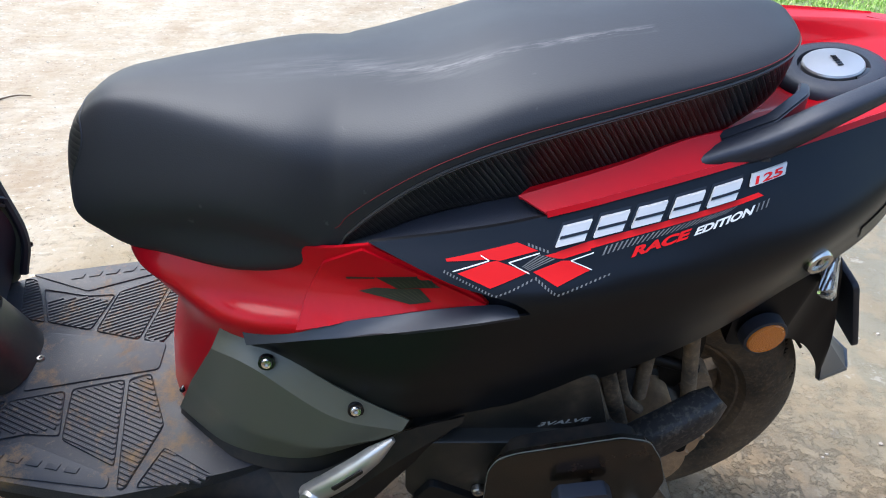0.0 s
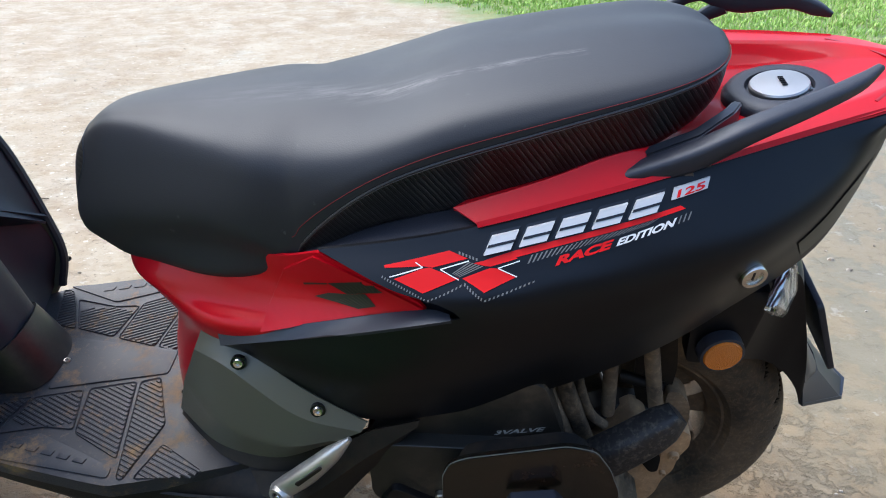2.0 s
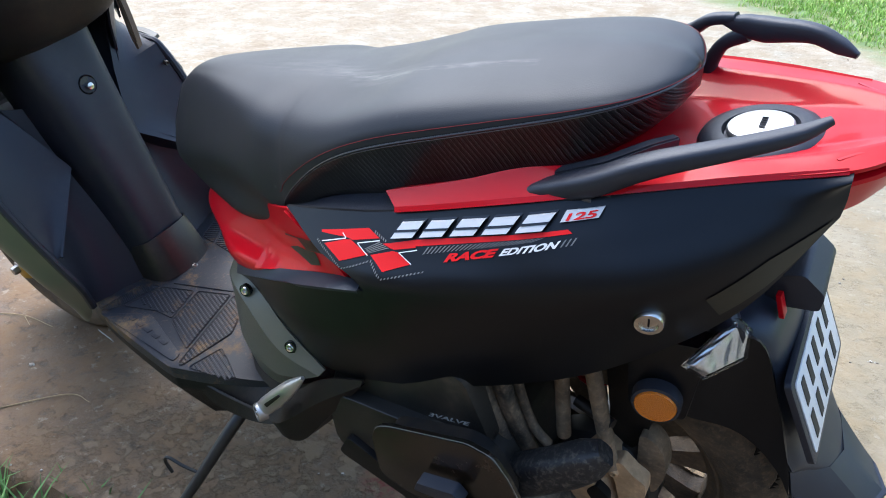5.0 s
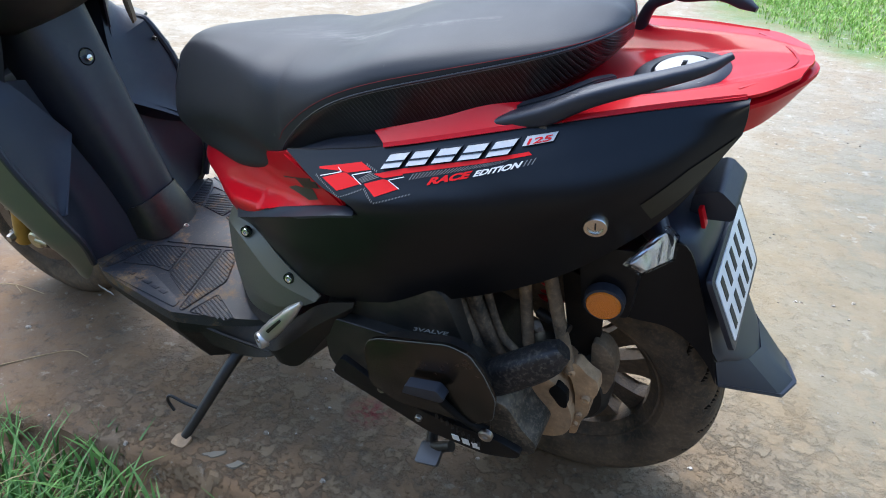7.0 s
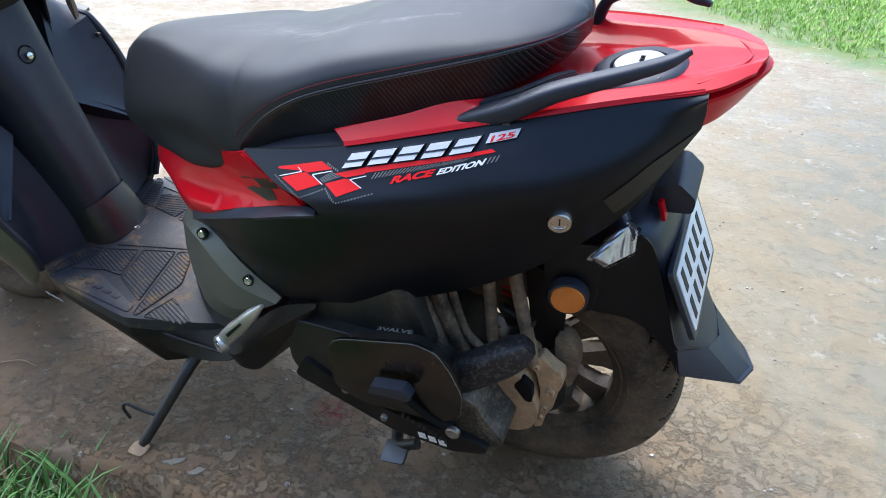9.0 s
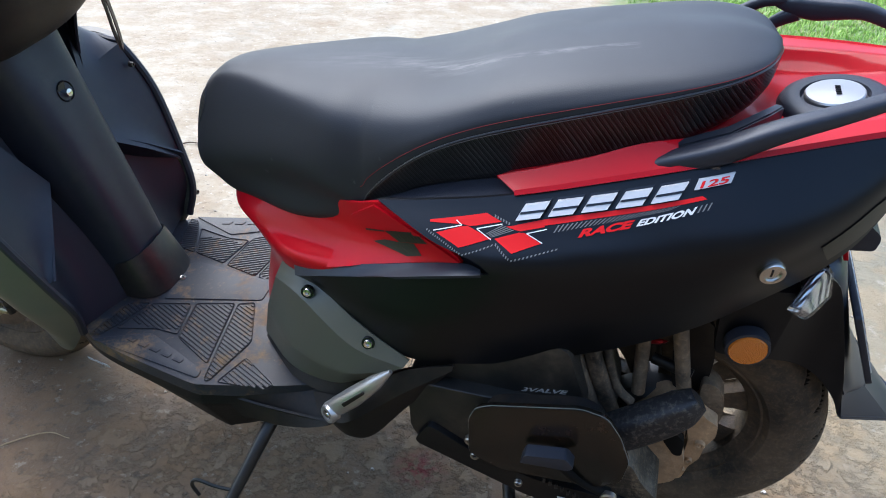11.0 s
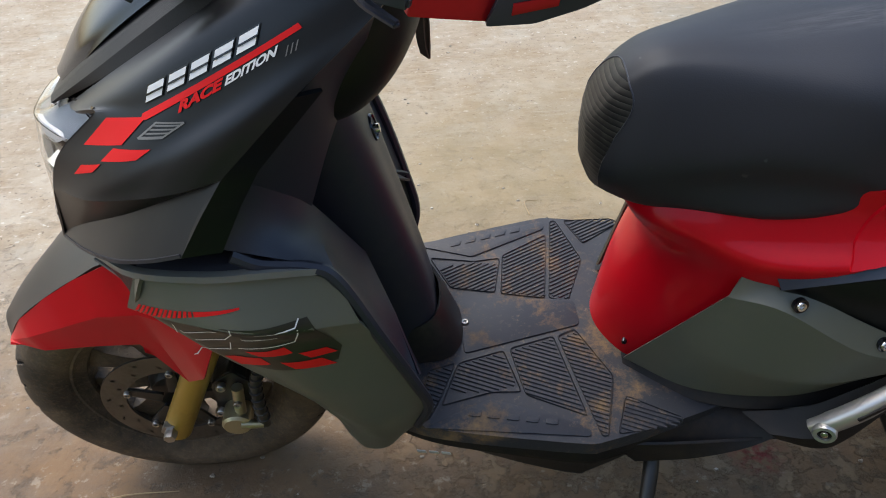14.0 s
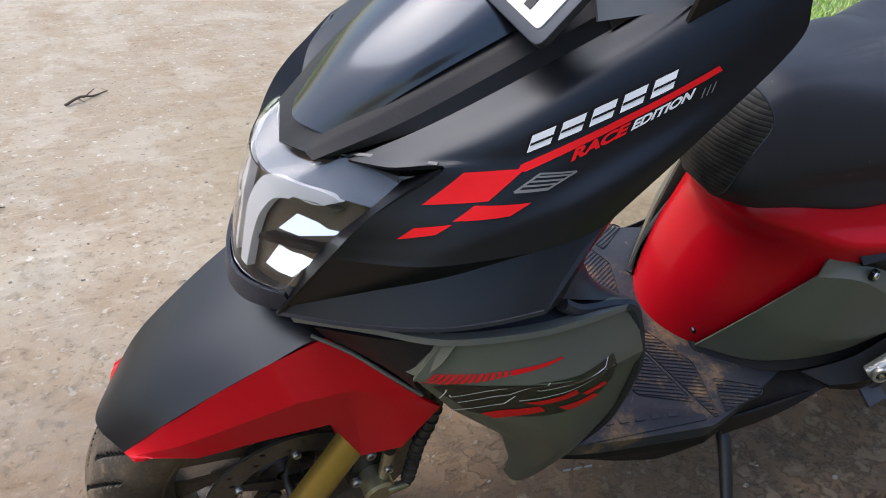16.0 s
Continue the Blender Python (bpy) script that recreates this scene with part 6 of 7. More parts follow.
panel("lens", [both_sides(r) for r in LENS], clear_lens, head, thick=0.002, out=(-1, 0, 0.2), nu=49, nv=31, smooth_v=False, label="clear headlight lens", angle=14)
HOUSE = LENS_GRID[::6, ::6] + np.array((0.016, 0, -0.002))
part("bezel", shell_bm(HOUSE, 0.003, (-1, 0, 0.2)), bezel_brown, head, "smoked brown lamp bezel", 14)
part("lamp_top", shell_bm(LENS_GRID[61:91, ::4] + np.array((0.005, 0, -0.004)), 0.003, (-1, 0, 0.2)), milky_grey, head, "milky grey lamp top")
for flip in (False, True):
    m_ = (lambda q: [(1 - u, v) for u, v in reversed(q)]) if flip else list
    outer = [(0.455, 0.02), (0.465, 0.20), (0.460, 0.36), (0.445, 0.50), (0.410, 0.61), (0.345, 0.662), (0.250, 0.664), (0.167, 0.664), (0.112, 0.64)]
    inner = [(0.375, 0.02), (0.372, 0.19), (0.358, 0.30), (0.344, 0.40), (0.325, 0.49), (0.285, 0.540), (0.230, 0.558), (0.180, 0.572), (0.150, 0.585)]
    bm = bmesh.new()
    o_ = [[in_lamp(u, v, 0.005 + d) for u, v in spline([(u, v, 0) for u, v in m_(q)], 33)[:, :2]] for q, d in ((outer, 0), (inner, 0), (inner, 0.008), (outer, 0.008))]
    vv = [[bm.verts.new(p) for p in r] for r in o_]
    for r_, q_ in zip(vv, vv[1:] + vv[:1]):
        for i in range(32):
            bm.faces.new((r_[i], r_[i + 1], q_[i + 1], q_[i]))
    bmesh.ops.recalc_face_normals(bm, faces=bm.faces)
    part("daytime_strip", bm, drl_white, head, "milky white daytime light strip")
    part("reflector_bowl", lamp_patch(m_([(0.230, 0.345), (0.250, 0.540), (0.177, 0.560), (0.100, 0.560), (0.042, 0.50), (0.031, 0.422), (0.135, 0.356)]), 0.004, 0.004, 0.030), bowl_chrome, head, "bright faceted reflector")
    part("reflector_bowl", lamp_patch(m_([(0.262, 0.240), (0.150, 0.265), (0.042, 0.289), (0.021, 0.111), (0.120, 0.112), (0.219, 0.122)]), 0.002, 0.004, 0.026), bowl_chrome, head, "bright faceted reflector")
    part("divider", lamp_patch(m_([(0.302, 0.267), (0.031, 0.356), (0.020, 0.310), (0.302, 0.233)]), 0.002, 0.014), gloss_black, head)
    part("brow", lamp_patch(m_([(0.265, 0.53), (0.255, 0.575), (0.177, 0.590), (0.095, 0.585), (0.100, 0.565), (0.177, 0.565)]), 0.004, 0.010), bezel_brown, head)

CHIN = [both_sides([(-1.322, -0.080, 0.630), (-1.338, -0.055, 0.620), (-1.350, -0.028, 0.612), (-1.354, 0, 0.608)]), both_sides([(-1.312, -0.084, 0.606), (-1.340, -0.056, 0.596), (-1.352, -0.028, 0.586), (-1.356, 0, 0.582)]), both_sides([(-1.285, -0.078, 0.585), (-1.312, -0.054, 0.572), (-1.326, -0.028, 0.562), (-1.330, 0, 0.558)]), both_sides([(-1.240, -0.070, 0.580), (-1.262, -0.050, 0.570), (-1.275, -0.028, 0.562), (-1.280, 0, 0.560)])]
panel("headlight_chin", CHIN, black_plastic, scooter, out=(-1, 0, -0.3), nu=29, nv=19, smooth_v=False)
# faceted surround of the visor, its lower edge a flat V
SUR = [
    [(-1.266, -0.060, 0.772), (-1.200, -0.092, 0.815), (-1.100, -0.110, 0.878), (-1.000, -0.122, 0.940), (-0.920, -0.128, 0.990)],
    [(-1.288, -0.050, 0.762), (-1.216, -0.080, 0.814), (-1.112, -0.100, 0.884), (-1.008, -0.110, 0.948), (-0.926, -0.116, 0.998)],
    [(-1.291, -0.037, 0.763), (-1.214, -0.066, 0.824), (-1.112, -0.084, 0.892), (-1.010, -0.092, 0.956), (-0.930, -0.096, 1.006)],
    [(-1.303, 0, 0.750), (-1.236, 0, 0.826), (-1.130, 0, 0.905), (-1.020, 0, 0.975), (-0.940, 0, 1.020)],
]
panel("visor_surround", SUR + [mirrored(r) for r in SUR[-2::-1]], surround_black, scooter, out=(-0.5, 0, 1), nu=33, nv=37, smooth_v=False, angle=14)
VIS_C = [(-1.290, 0, 0.775), (-1.238, 0, 0.838), (-1.166, 0, 0.900), (-1.096, 0, 0.956), (-1.018, 0, 1.012)]
VIS_M = [(-1.281, -0.024, 0.777), (-1.222, -0.046, 0.838), (-1.150, -0.054, 0.895), (-1.084, -0.058, 0.944), (-1.010, -0.060, 1.000)]
VIS_E = [(-1.266, -0.044, 0.778), (-1.204, -0.064, 0.836), (-1.112, -0.080, 0.898), (-1.046, -0.086, 0.938), (-0.982, -0.090, 0.980)]
panel("visor", [VIS_E, VIS_M, VIS_C, mirrored(VIS_M), mirrored(VIS_E)], visor_black, scooter, thick=0.012, out=(-0.5, 0, 1), nu=33, nv=29, label="smoked glossy black visor", angle=30)
for flip in (False, True):
    f = mirrored if flip else list
    gill = [f([(-1.266, -0.056, 0.770), (-1.238, -0.092, 0.786), (-1.210, -0.130, 0.802)]), f([(-1.244, -0.060, 0.752), (-1.222, -0.090, 0.762), (-1.200, -0.124, 0.786)]), f([(-1.228, -0.094, 0.755), (-1.216, -0.108, 0.762), (-1.200, -0.130, 0.790)])]
    panel("cowl_gill", gill, gloss_black, scooter, thick=0.003, out=(-1, 0, 0.3), nu=13, nv=9, smooth_v=False)
    # front return of the cowl beside the lamp
    ret = [f([(-1.208, -0.134, 0.801), (-1.262, -0.124, 0.752), (-1.292, -0.112, 0.700), (-1.329, -0.080, 0.603)]), f([(-1.222, -0.098, 0.764), (-1.250, -0.100, 0.740), (-1.290, -0.090, 0.692), (-1.320, -0.076, 0.612)]), f([(-1.200, -0.094, 0.760), (-1.225, -0.094, 0.738), (-1.262, -0.084, 0.690), (-1.290, -0.072, 0.612)])]
    panel("cowl_return", ret, matte_black, scooter, thick=0.003, out=(-1, 0, 0.2), nu=25, nv=9, smooth_v=False)
build_plate("front_number_plate", (-1.126, 0.000, 0.930), (0.0, -1, 0), (0.62, 0, 0.78), 0.276, 0.062, ((10, 0.0, 0.028),), "white number plate in a black frame on the visor")
DASH = [both_sides([(-1.060, -0.118, 0.905), (-1.080, -0.07, 0.945), (-1.085, 0, 0.955)]), both_sides([(-0.935, -0.128, 0.985), (-0.955, -0.08, 1.020), (-0.960, 0, 1.035)])]
panel("instrument_cowl", DASH, dash_glass, scooter, out=(-0.3, 0, 1), nu=21, nv=7)
for flip in (False, True):
    f = mirrored if flip else list
    side = 1 if flip else -1
    lens = panel("instrument_lens", [f([(-1.094, -0.136, 0.924), (-1.040, -0.142, 0.931), (-0.985, -0.146, 0.940)]), f([(-1.098, -0.108, 0.972), (-1.040, -0.112, 0.992), (-0.975, -0.116, 1.008)])], smoked_lens, scooter, thick=0.003, out=(0, side, 0.6), nu=13, nv=6, label="pale smoked side lens of the instrument panel")
    for k in range(3):
        x = -1.036 + (0.013 * k if k else -0.006)
        part("tick", block_bm([(0, 0), (0.003, 0), (0.003, 0.020), (0, 0.022)], ((x, side * 0.1355, 0.9445), (1, 0, 0.1), (0, -side * 0.45, 0.9)), 0.0015, 0), gloss_black, lens)

# ---- inner front: hook, key strap, inner pocket ----
hook_m = Matrix.Translation((-0.9665, 0.004, 0.664)) @ Vector((1, 0, 0.22)).to_track_quat("Z", "Y").to_matrix().to_4x4()
hook = part("hook_recess", placed(lathe_bm([(0.0005, 0.0015), (0.014, 0.0015), (0.016, 0.004), (0.018, 0.0), (0.018, -0.01), (0.0005, -0.01)], (0, 0, 0), "z", 28), hook_m), gloss_black, scooter)
part("hook_pin", placed(lathe_bm([(0.0005, 0.010), (0.006, 0.009), (0.0065, 0.002), (0.0005, 0.002)], (0.0, -0.003, 0), "z", 16), hook_m), chrome, hook)
part("column_foot", shell_bm(loft([both_sides([(-0.985, -0.070, 0.290), (-0.900, -0.066, 0.290), (-0.872, -0.040, 0.290), (-0.866, 0, 0.290)]), both_sides([(-0.985, -0.066, 0.318), (-0.912, -0.062, 0.332), (-0.888, -0.038, 0.338), (-0.882, 0, 0.340)]), both_sides([(-0.985, -0.062, 0.345), (-0.922, -0.058, 0.365), (-0.902, -0.036, 0.372), (-0.896, 0, 0.375)])], 33, 9), 0.003, (1, 0, 0)), rim_black, scooter)


# ---- handlebar with lever guard ----
bars = new("handlebar")
bars.parent = scooter
for s in (-1, 1):
    part("grip", tube_bm([(-0.880, s * 0.175, 1.030), (-0.848, s * 0.245, 1.022), (-0.822, s * 0.300, 1.014)], (0.0130, 0.0135, 0.0140), 20, 9), rubber_hose, bars, "black rubber grip")
    part("bar_tube", tube_bm([(-0.950, 0, 1.045), (-0.925, s * 0.090, 1.042), (-0.880, s * 0.175, 1.026)], 0.011, 12, 9), rim_black, bars)
    part("bar_end", tube_bm([(-0.830, s * 0.290, 1.016), (-0.826, s * 0.297, 1.015), (-0.820, s * 0.308, 1.013), (-0.802, s * 0.336, 1.007), (-0.798, s * 0.342, 1.006)], (0.0150, 0.0185, 0.0185, 0.0165, 0.0140), 24), black_plastic, bars)
    face = -0.337 if s < 0 else 0.349
    guard = part("lever_guard", block_bm(rounded([(-0.871, 0.984), (-0.843, 0.984), (-0.817, 0.991), (-0.800, 0.998), (-0.797, 1.007), (-0.813, 1.011), (-0.826, 1.008), (-0.861, 1.004)], 0.003), ((0, face, -0.004), (1, 0, 0), (0, 0, 1)), 0.012, 0.0035, segs=2), satin_black, bars, "black and red alloy lever guard")
    part("guard_insert", block_bm([(-0.856, 0.990), (-0.830, 0.994), (-0.829, 1.000), (-0.855, 0.997)], ((0, face - 0.0112 if s < 0 else face - 0.0008, -0.004), (1, 0, 0), (0, 0, 1)), 0.0016, 0.0004), red_anodised, guard, "dark red inlay")
    part("guard_arm", bar_bm([(-0.803, s * 0.350, 1.003), (-0.806, s * 0.335, 1.004), (-0.812, s * 0.318, 1.008)], (0.010, 0.010, 0.010), (0.014, 0.016, 0.016)), satin_black, guard)
    part("guard_bar", block_bm(rounded([(-0.004, 0.994), (0.018, 0.988), (0.044, 0.981), (0.053, 0.998), (0.038, 0.998), (0.0, 1.006)], 0.0015), ((-0.912, -0.348 if s < 0 else 0.357, 0), (0.966, -0.26 * s, 0), (0, 0, 1)), 0.009, 0.003, segs=2), red_anodised, guard, "red anodised bar")
    screw((-0.797, s * 0.3425, 1.0055), (0.3, s, 0), 0.0055, dark_steel, bars, "end_bolt")
    part("guard_tip", bar_bm([(-0.910, s * 0.357, 1.002), (-0.926, s * 0.350, 1.006), (-0.950, s * 0.322, 1.012)], (0.010, 0.011, 0.008), (0.008, 0.012, 0.008)), satin_black, guard)
    part("guard_fin", bar_bm([(-0.918, s * 0.360, 0.990), (-0.935, s * 0.345, 0.996), (-0.950, s * 0.323, 1.004)], (0.006, 0.007, 0.006), (0.005, 0.006, 0.006)), satin_black, guard)
    lever = part("brake_lever", tube_bm([(-0.907, s * 0.302, 0.996), (-0.910, s * 0.220, 1.022), (-0.920, s * 0.130, 1.045)], (0.006, 0.0075, 0.010), 12, 13, squash=0.7), satin_black, bars)
    part("lever_ball", lathe_bm([(0.0115 * math.sin(t) + 0.0002, -0.0115 * math.cos(t)) for t in np.linspace(0, math.pi, 11)], (-0.906, s * 0.310, 0.992), seg=20), gloss_black, lever)

# key strap hanging beside the column
strap = part("key_strap", ribbon_bm([(-0.918, 0.074, 0.905), (-0.906, 0.078, 0.860), (-0.900, 0.080, 0.786), (-0.900, 0.081, 0.735), (-0.896, 0.082, 0.708)], (0.85, 0.5, 0), 0.019, 0.0018, 25), strap_brown, scooter, "flat dark brown looped key strap")
part("strap_back", ribbon_bm([(-0.916, 0.076, 0.905), (-0.903, 0.080, 0.860), (-0.895, 0.083, 0.786), (-0.894, 0.084, 0.735), (-0.895, 0.083, 0.708)], (0.85, 0.5, 0), 0.019, 0.0018, 25), strap_brown, strap)
screw((-0.985, 0.190, 0.620), (1, -0.1, 0), 0.005, rim_black, scooter)
screw((-0.930, 0.190, 0.345), (1, -0.1, 0.2), 0.005, rim_black, scooter)

# ---- floorboard ribs ----
PADS = [
    [(-0.944, -0.167), (-0.922, -0.085), (-0.884, -0.076), (-0.910, -0.135), (-0.926, -0.164)],
    [(-0.905, -0.143), (-0.877, -0.076), (-0.811, -0.060), (-0.795, -0.131), (-0.836, -0.128)],
    [(-0.798, -0.057), (-0.733, -0.041), (-0.710, -0.176), (-0.786, -0.136)],
    [(-0.724, -0.042), (-0.697, -0.032), (-0.660, -0.117), (-0.686, -0.208), (-0.695, -0.208)],
    [(-0.670, -0.210), (-0.648, -0.154), (-0.580, -0.195), (-0.590, -0.206)],
]
LOGO_PLATE = [(-0.938, -0.178), (-0.838, -0.140), (-0.708, -0.194), (-0.708, -0.212)]
CENTRE_PLATE = [(-0.868, -0.058), (-0.872, 0.052), (-0.688, 0.030), (-0.688, -0.020)]


def clip_to(poly, a, b):
    """Where the line a + s b crosses a convex outline: its two ends."""
    lo, hi = -9.0, 9.0
    n = len(poly)
    area = sum(poly[i][0] * poly[(i + 1) % n][1] - poly[(i + 1) % n][0] * poly[i][1] for i in range(n))
    for i in range(n):
        p, q = poly[i], poly[(i + 1) % n]
        nx, ny = (q[1] - p[1], p[0] - q[0]) if area > 0 else (p[1] - q[1], q[0] - p[0])
        den, num = nx * b[0] + ny * b[1], nx * (p[0] - a[0]) + ny * (p[1] - a[1])
        if abs(den) < 1e-9:
            if num < 0:
                return None
        elif den > 0:
            hi = min(hi, num / den)
        else:
            lo = max(lo, num / den)
    return (lo, hi) if hi - lo > 0.006 else None


def build_pad(poly, parent):
    z = 0.2875
    rim = rounded(poly, 0.006, 3)
    cx, cy = (sum(p[i] for p in poly) / len(poly) for i in (0, 1))
    bm = bmesh.new()
    ring = rim + rim[:1]
    for (x1, y1), (x2, y2) in zip(ring, ring[1:]):
        ix1, iy1, ix2, iy2 = (x1 + (cx - x1) * 0.05, y1 + (cy - y1) * 0.05, x2 + (cx - x2) * 0.05, y2 + (cy - y2) * 0.05)
        a = [bm.verts.new(c) for c in ((x1, y1, z), (x2, y2, z), (x2 + (ix2 - x2) * .4, y2 + (iy2 - y2) * .4, z + 0.0028), (x1 + (ix1 - x1) * .4, y1 + (iy1 - y1) * .4, z + 0.0028), (ix1, iy1, z), (ix2, iy2, z))]
        bm.faces.new(a[:4])
        bm.faces.new((a[3], a[2], a[5], a[4]))
    inner = [(x + (cx - x) * 0.08, y + (cy - y) * 0.08) for x, y in poly]
    b = Vector((0.905, -0.425)) if cy < 0 else Vector((0.905, 0.425))
    n = Vector((-b.y, b.x))
    for k in range(-30, 31):
        o = Vector((cx, cy)) + n * (k * 0.0068)
        ends = clip_to(inner, o, b)
        if not ends:
            continue
        p, q = o + b * ends[0], o + b * ends[1]
        w = n * 0.0025
        v = [bm.verts.new((*c, h)) for c, h in ((p - w, z), (q - w, z), (q + w, z), (p + w, z), (p - w * 0.5, z + 0.0024), (q - w * 0.5, z + 0.0024), (q + w * 0.5, z + 0.0024), (p + w * 0.5, z + 0.0024))]
        for f_ in ((0, 1, 5, 4), (1, 2, 6, 5), (2, 3, 7, 6), (3, 0, 4, 7), (4, 5, 6, 7)):
            bm.faces.new([v[i] for i in f_])
    mesh = bpy.data.meshes.new("tread_pad")
    bm.to_mesh(mesh)
    bm.free()
    finish("tread_pad", mesh, floor_plastic, parent, 30)


floorboard = [o for o in scooter.children if o.name == "floorboard"][0]
PADS = [[(x + (x - sum(q[0] for q in p) / len(p)) * 0.07, y + (y - sum(q[1] for q in p) / len(p)) * 0.07) for x, y in p] for p in PADS]
for poly in PADS:
    build_pad(poly, floorboard)
    build_pad([(x, -y) for x, y in poly], floorboard)
for poly in (LOGO_PLATE, [(x, -y) for x, y in LOGO_PLATE], CENTRE_PLATE):
    part("raised_plate", block_bm(rounded(poly, 0.006, 3) if sum(poly[i][0] * poly[(i + 1) % 4][1] - poly[(i + 1) % 4][0] * poly[i][1] for i in range(4)) > 0 else rounded(poly, 0.006, 3)[::-1], ((0, 0, 0.286), (1, 0, 0), (0, 1, 0)), 0.0042, 0.0012), floor_plastic, floorboard)
for s in (-1, 1):
    for k in range(5):
        o = (-0.872 + 0.026 * k, s * (0.1655 + 0.0055 * k), 0.290)
        part("raised_mark", block_bm([(0, 0), (0.017, 0), (0.020, 0.009), (0.003, 0.009)], (o, (0.97, s * 0.2, 0), (-0.2 * 0, 1, 0)), 0.0016, 0.0005), floor_plastic, floorboard)

# ---- graphics ----


def tree_of(*obs):
    verts, polys = [], []
    for ob in obs:
        k = len(verts)
        verts += [tuple(v.co) for v in ob.data.vertices]
        polys += [[k + i for i in p.vertices] for p in ob.data.polygons]
    return BVHTree.FromPolygons(verts, polys)


def drape(bm, tree, lift):
    """Lays flat geometry, drawn as (x, 0, z), onto the left side of a panel."""
    for v in bm.verts:
        hit_, nrm, _, _ = tree.ray_cast(Vector((v.co.x, -0.7, v.co.z)), Vector((0, 1, 0)))
        if hit_ is None:
            hit_, nrm, _, _ = tree.find_nearest(Vector((v.co.x, -0.22, v.co.z)))
        if nrm.y > 0:
            nrm = -nrm
        v.co = Vector((v.co.x, hit_.y - lift / max(0.35, -nrm.y), v.co.z))


def split_long(bm, most=0.012):
    bmesh.ops.triangulate(bm, faces=bm.faces)
    for _ in range(5):
        long_ = [e for e in bm.edges if e.calc_length() > most]
        if not long_:
            break
        bmesh.ops.subdivide_edges(bm, edges=long_, cuts=1)
        bmesh.ops.triangulate(bm, faces=bm.faces)


def decal(name, polys, mat, parent, tree, lift=0.0009, thick=0.0, label=""):
    bm = bmesh.new()
    for poly in polys:
        bm.faces.new([bm.verts.new((x, 0, z)) for x, z in poly])
    split_long(bm)
    drape(bm, tree, lift)
    if thick:
        low = {}
        for e in [e for e in bm.edges if len(e.link_faces) == 1]:
            for v in e.verts:
                if v not in low:
                    low[v] = bm.verts.new(v.co + Vector((0, thick, 0)))
            a, b = e.verts
            bm.faces.new((a, b, low[b], low[a]))
    return part(name, bm, mat, parent, label, 30)


def lettering(name, text, at, along, height, slant, mat, parent, tree, lift=0.0012, weight=0.028):
    """Words laid on a panel: at and along in (x, z); height: of the capitals."""
    data = bpy.data.curves.new("words", "FONT")
    data.body, data.size, data.shear, data.offset = text, 1.0, 0.0, weight
    ob = bpy.data.objects.new("words", data)
    mesh = bpy.data.meshes.new_from_object(ob)
    bm = bmesh.new()
    bm.from_mesh(mesh)
    bpy.data.objects.remove(ob)
    us = [v.co.x for v in bm.verts]
    u0, u1 = min(us), max(us)
    top_ = max(v.co.y for v in bm.verts)
    a = Vector(along)
    up = Vector(slant)
    for v in bm.verts:
        q = Vector(at) + a * ((v.co.x - u0) / (u1 - u0)) + up * (v.co.y / top_ * height)
        v.co = Vector((q.x, 0, q.y))
    split_long(bm, 0.010)
    drape(bm, tree, lift)
    return part(name, bm, mat, parent)


def emblem(count, at, along, rise, mat, rim, parent, tree, thick):
    """A row of slanted plain blocks."""
    a, r, o = Vector(along) / count, Vector(rise), Vector(at)
    for k in range(count):
        p = o + a * k
        for lift, grow, m in ((0.0010, 0.0014, rim), (0.0016 + thick, 0.0, mat)):
            e, g = a.normalized() * grow, r.normalized() * grow
            shape = [p - e - g, p + a * 0.76 + e - g, p + a * 0.76 + r + e + g, p + r - e + g]
            decal("emblem_block", [[tuple(c) for c in shape]], m, parent, tree, lift, thick if m is mat else 0.0)
        slit = [p + r * 0.42, p + a * 0.76 + r * 0.42, p + a * 0.76 + r * 0.58, p + r * 0.58]
        decal("emblem_slit", [[tuple(c) for c in slit]], gloss_black, parent, tree, 0.0022 + thick)


def hatch(quad, n, share=0.45):
    """Slanted strokes across a four-cornered field."""
    a, b, c, d = (Vector(q) for q in quad)
    out = []
    for k in range(n):
        f0, f1 = k / n, (k + share) / n
        out.append([tuple(a.lerp(b, f0)), tuple(a.lerp(b, f1)), tuple(d.lerp(c, f1)), tuple(d.lerp(c, f0))])
    return out


side_tree = tree_of(left_panel)
emblem(5, (-0.190, 0.7000), (0.174, 0.0425), (0.0080, 0.0130), badge_silver, gloss_black, left_panel, side_tree, 0.0025)
decal("stripe", [[(-0.196, 0.6915), (-0.159, 0.6995), (0.004, 0.7415), (-0.001, 0.7435), (-0.160, 0.7040), (-0.188, 0.6955)]], red_print, left_panel, side_tree)
for poly in ([(-0.2916, 0.6796), (-0.2246, 0.6978), (-0.2056, 0.6947), (-0.2412, 0.6849), (-0.2511, 0.6846), (-0.2578, 0.6867), (-0.2907, 0.6781)], [(-0.2808, 0.6722), (-0.2528, 0.6825), (-0.2441, 0.6846), (-0.2142, 0.6805), (-0.2506, 0.6665)],
             [(-0.1999, 0.6921), (-0.1627, 0.7020), (-0.1566, 0.6990), (-0.1830, 0.6915), (-0.1886, 0.6914)], [(-0.2109, 0.6808), (-0.1841, 0.6902), (-0.1775, 0.6908), (-0.1580, 0.6859), (-0.1889, 0.6739)]):
    decal("check", [poly], red_print, left_panel, side_tree)
decal("shade_stripes", hatch([(-0.147, 0.696), (-0.030, 0.730), (-0.018, 0.7355), (-0.143, 0.7025)], 26, 0.4), grey_print, left_panel, side_tree)
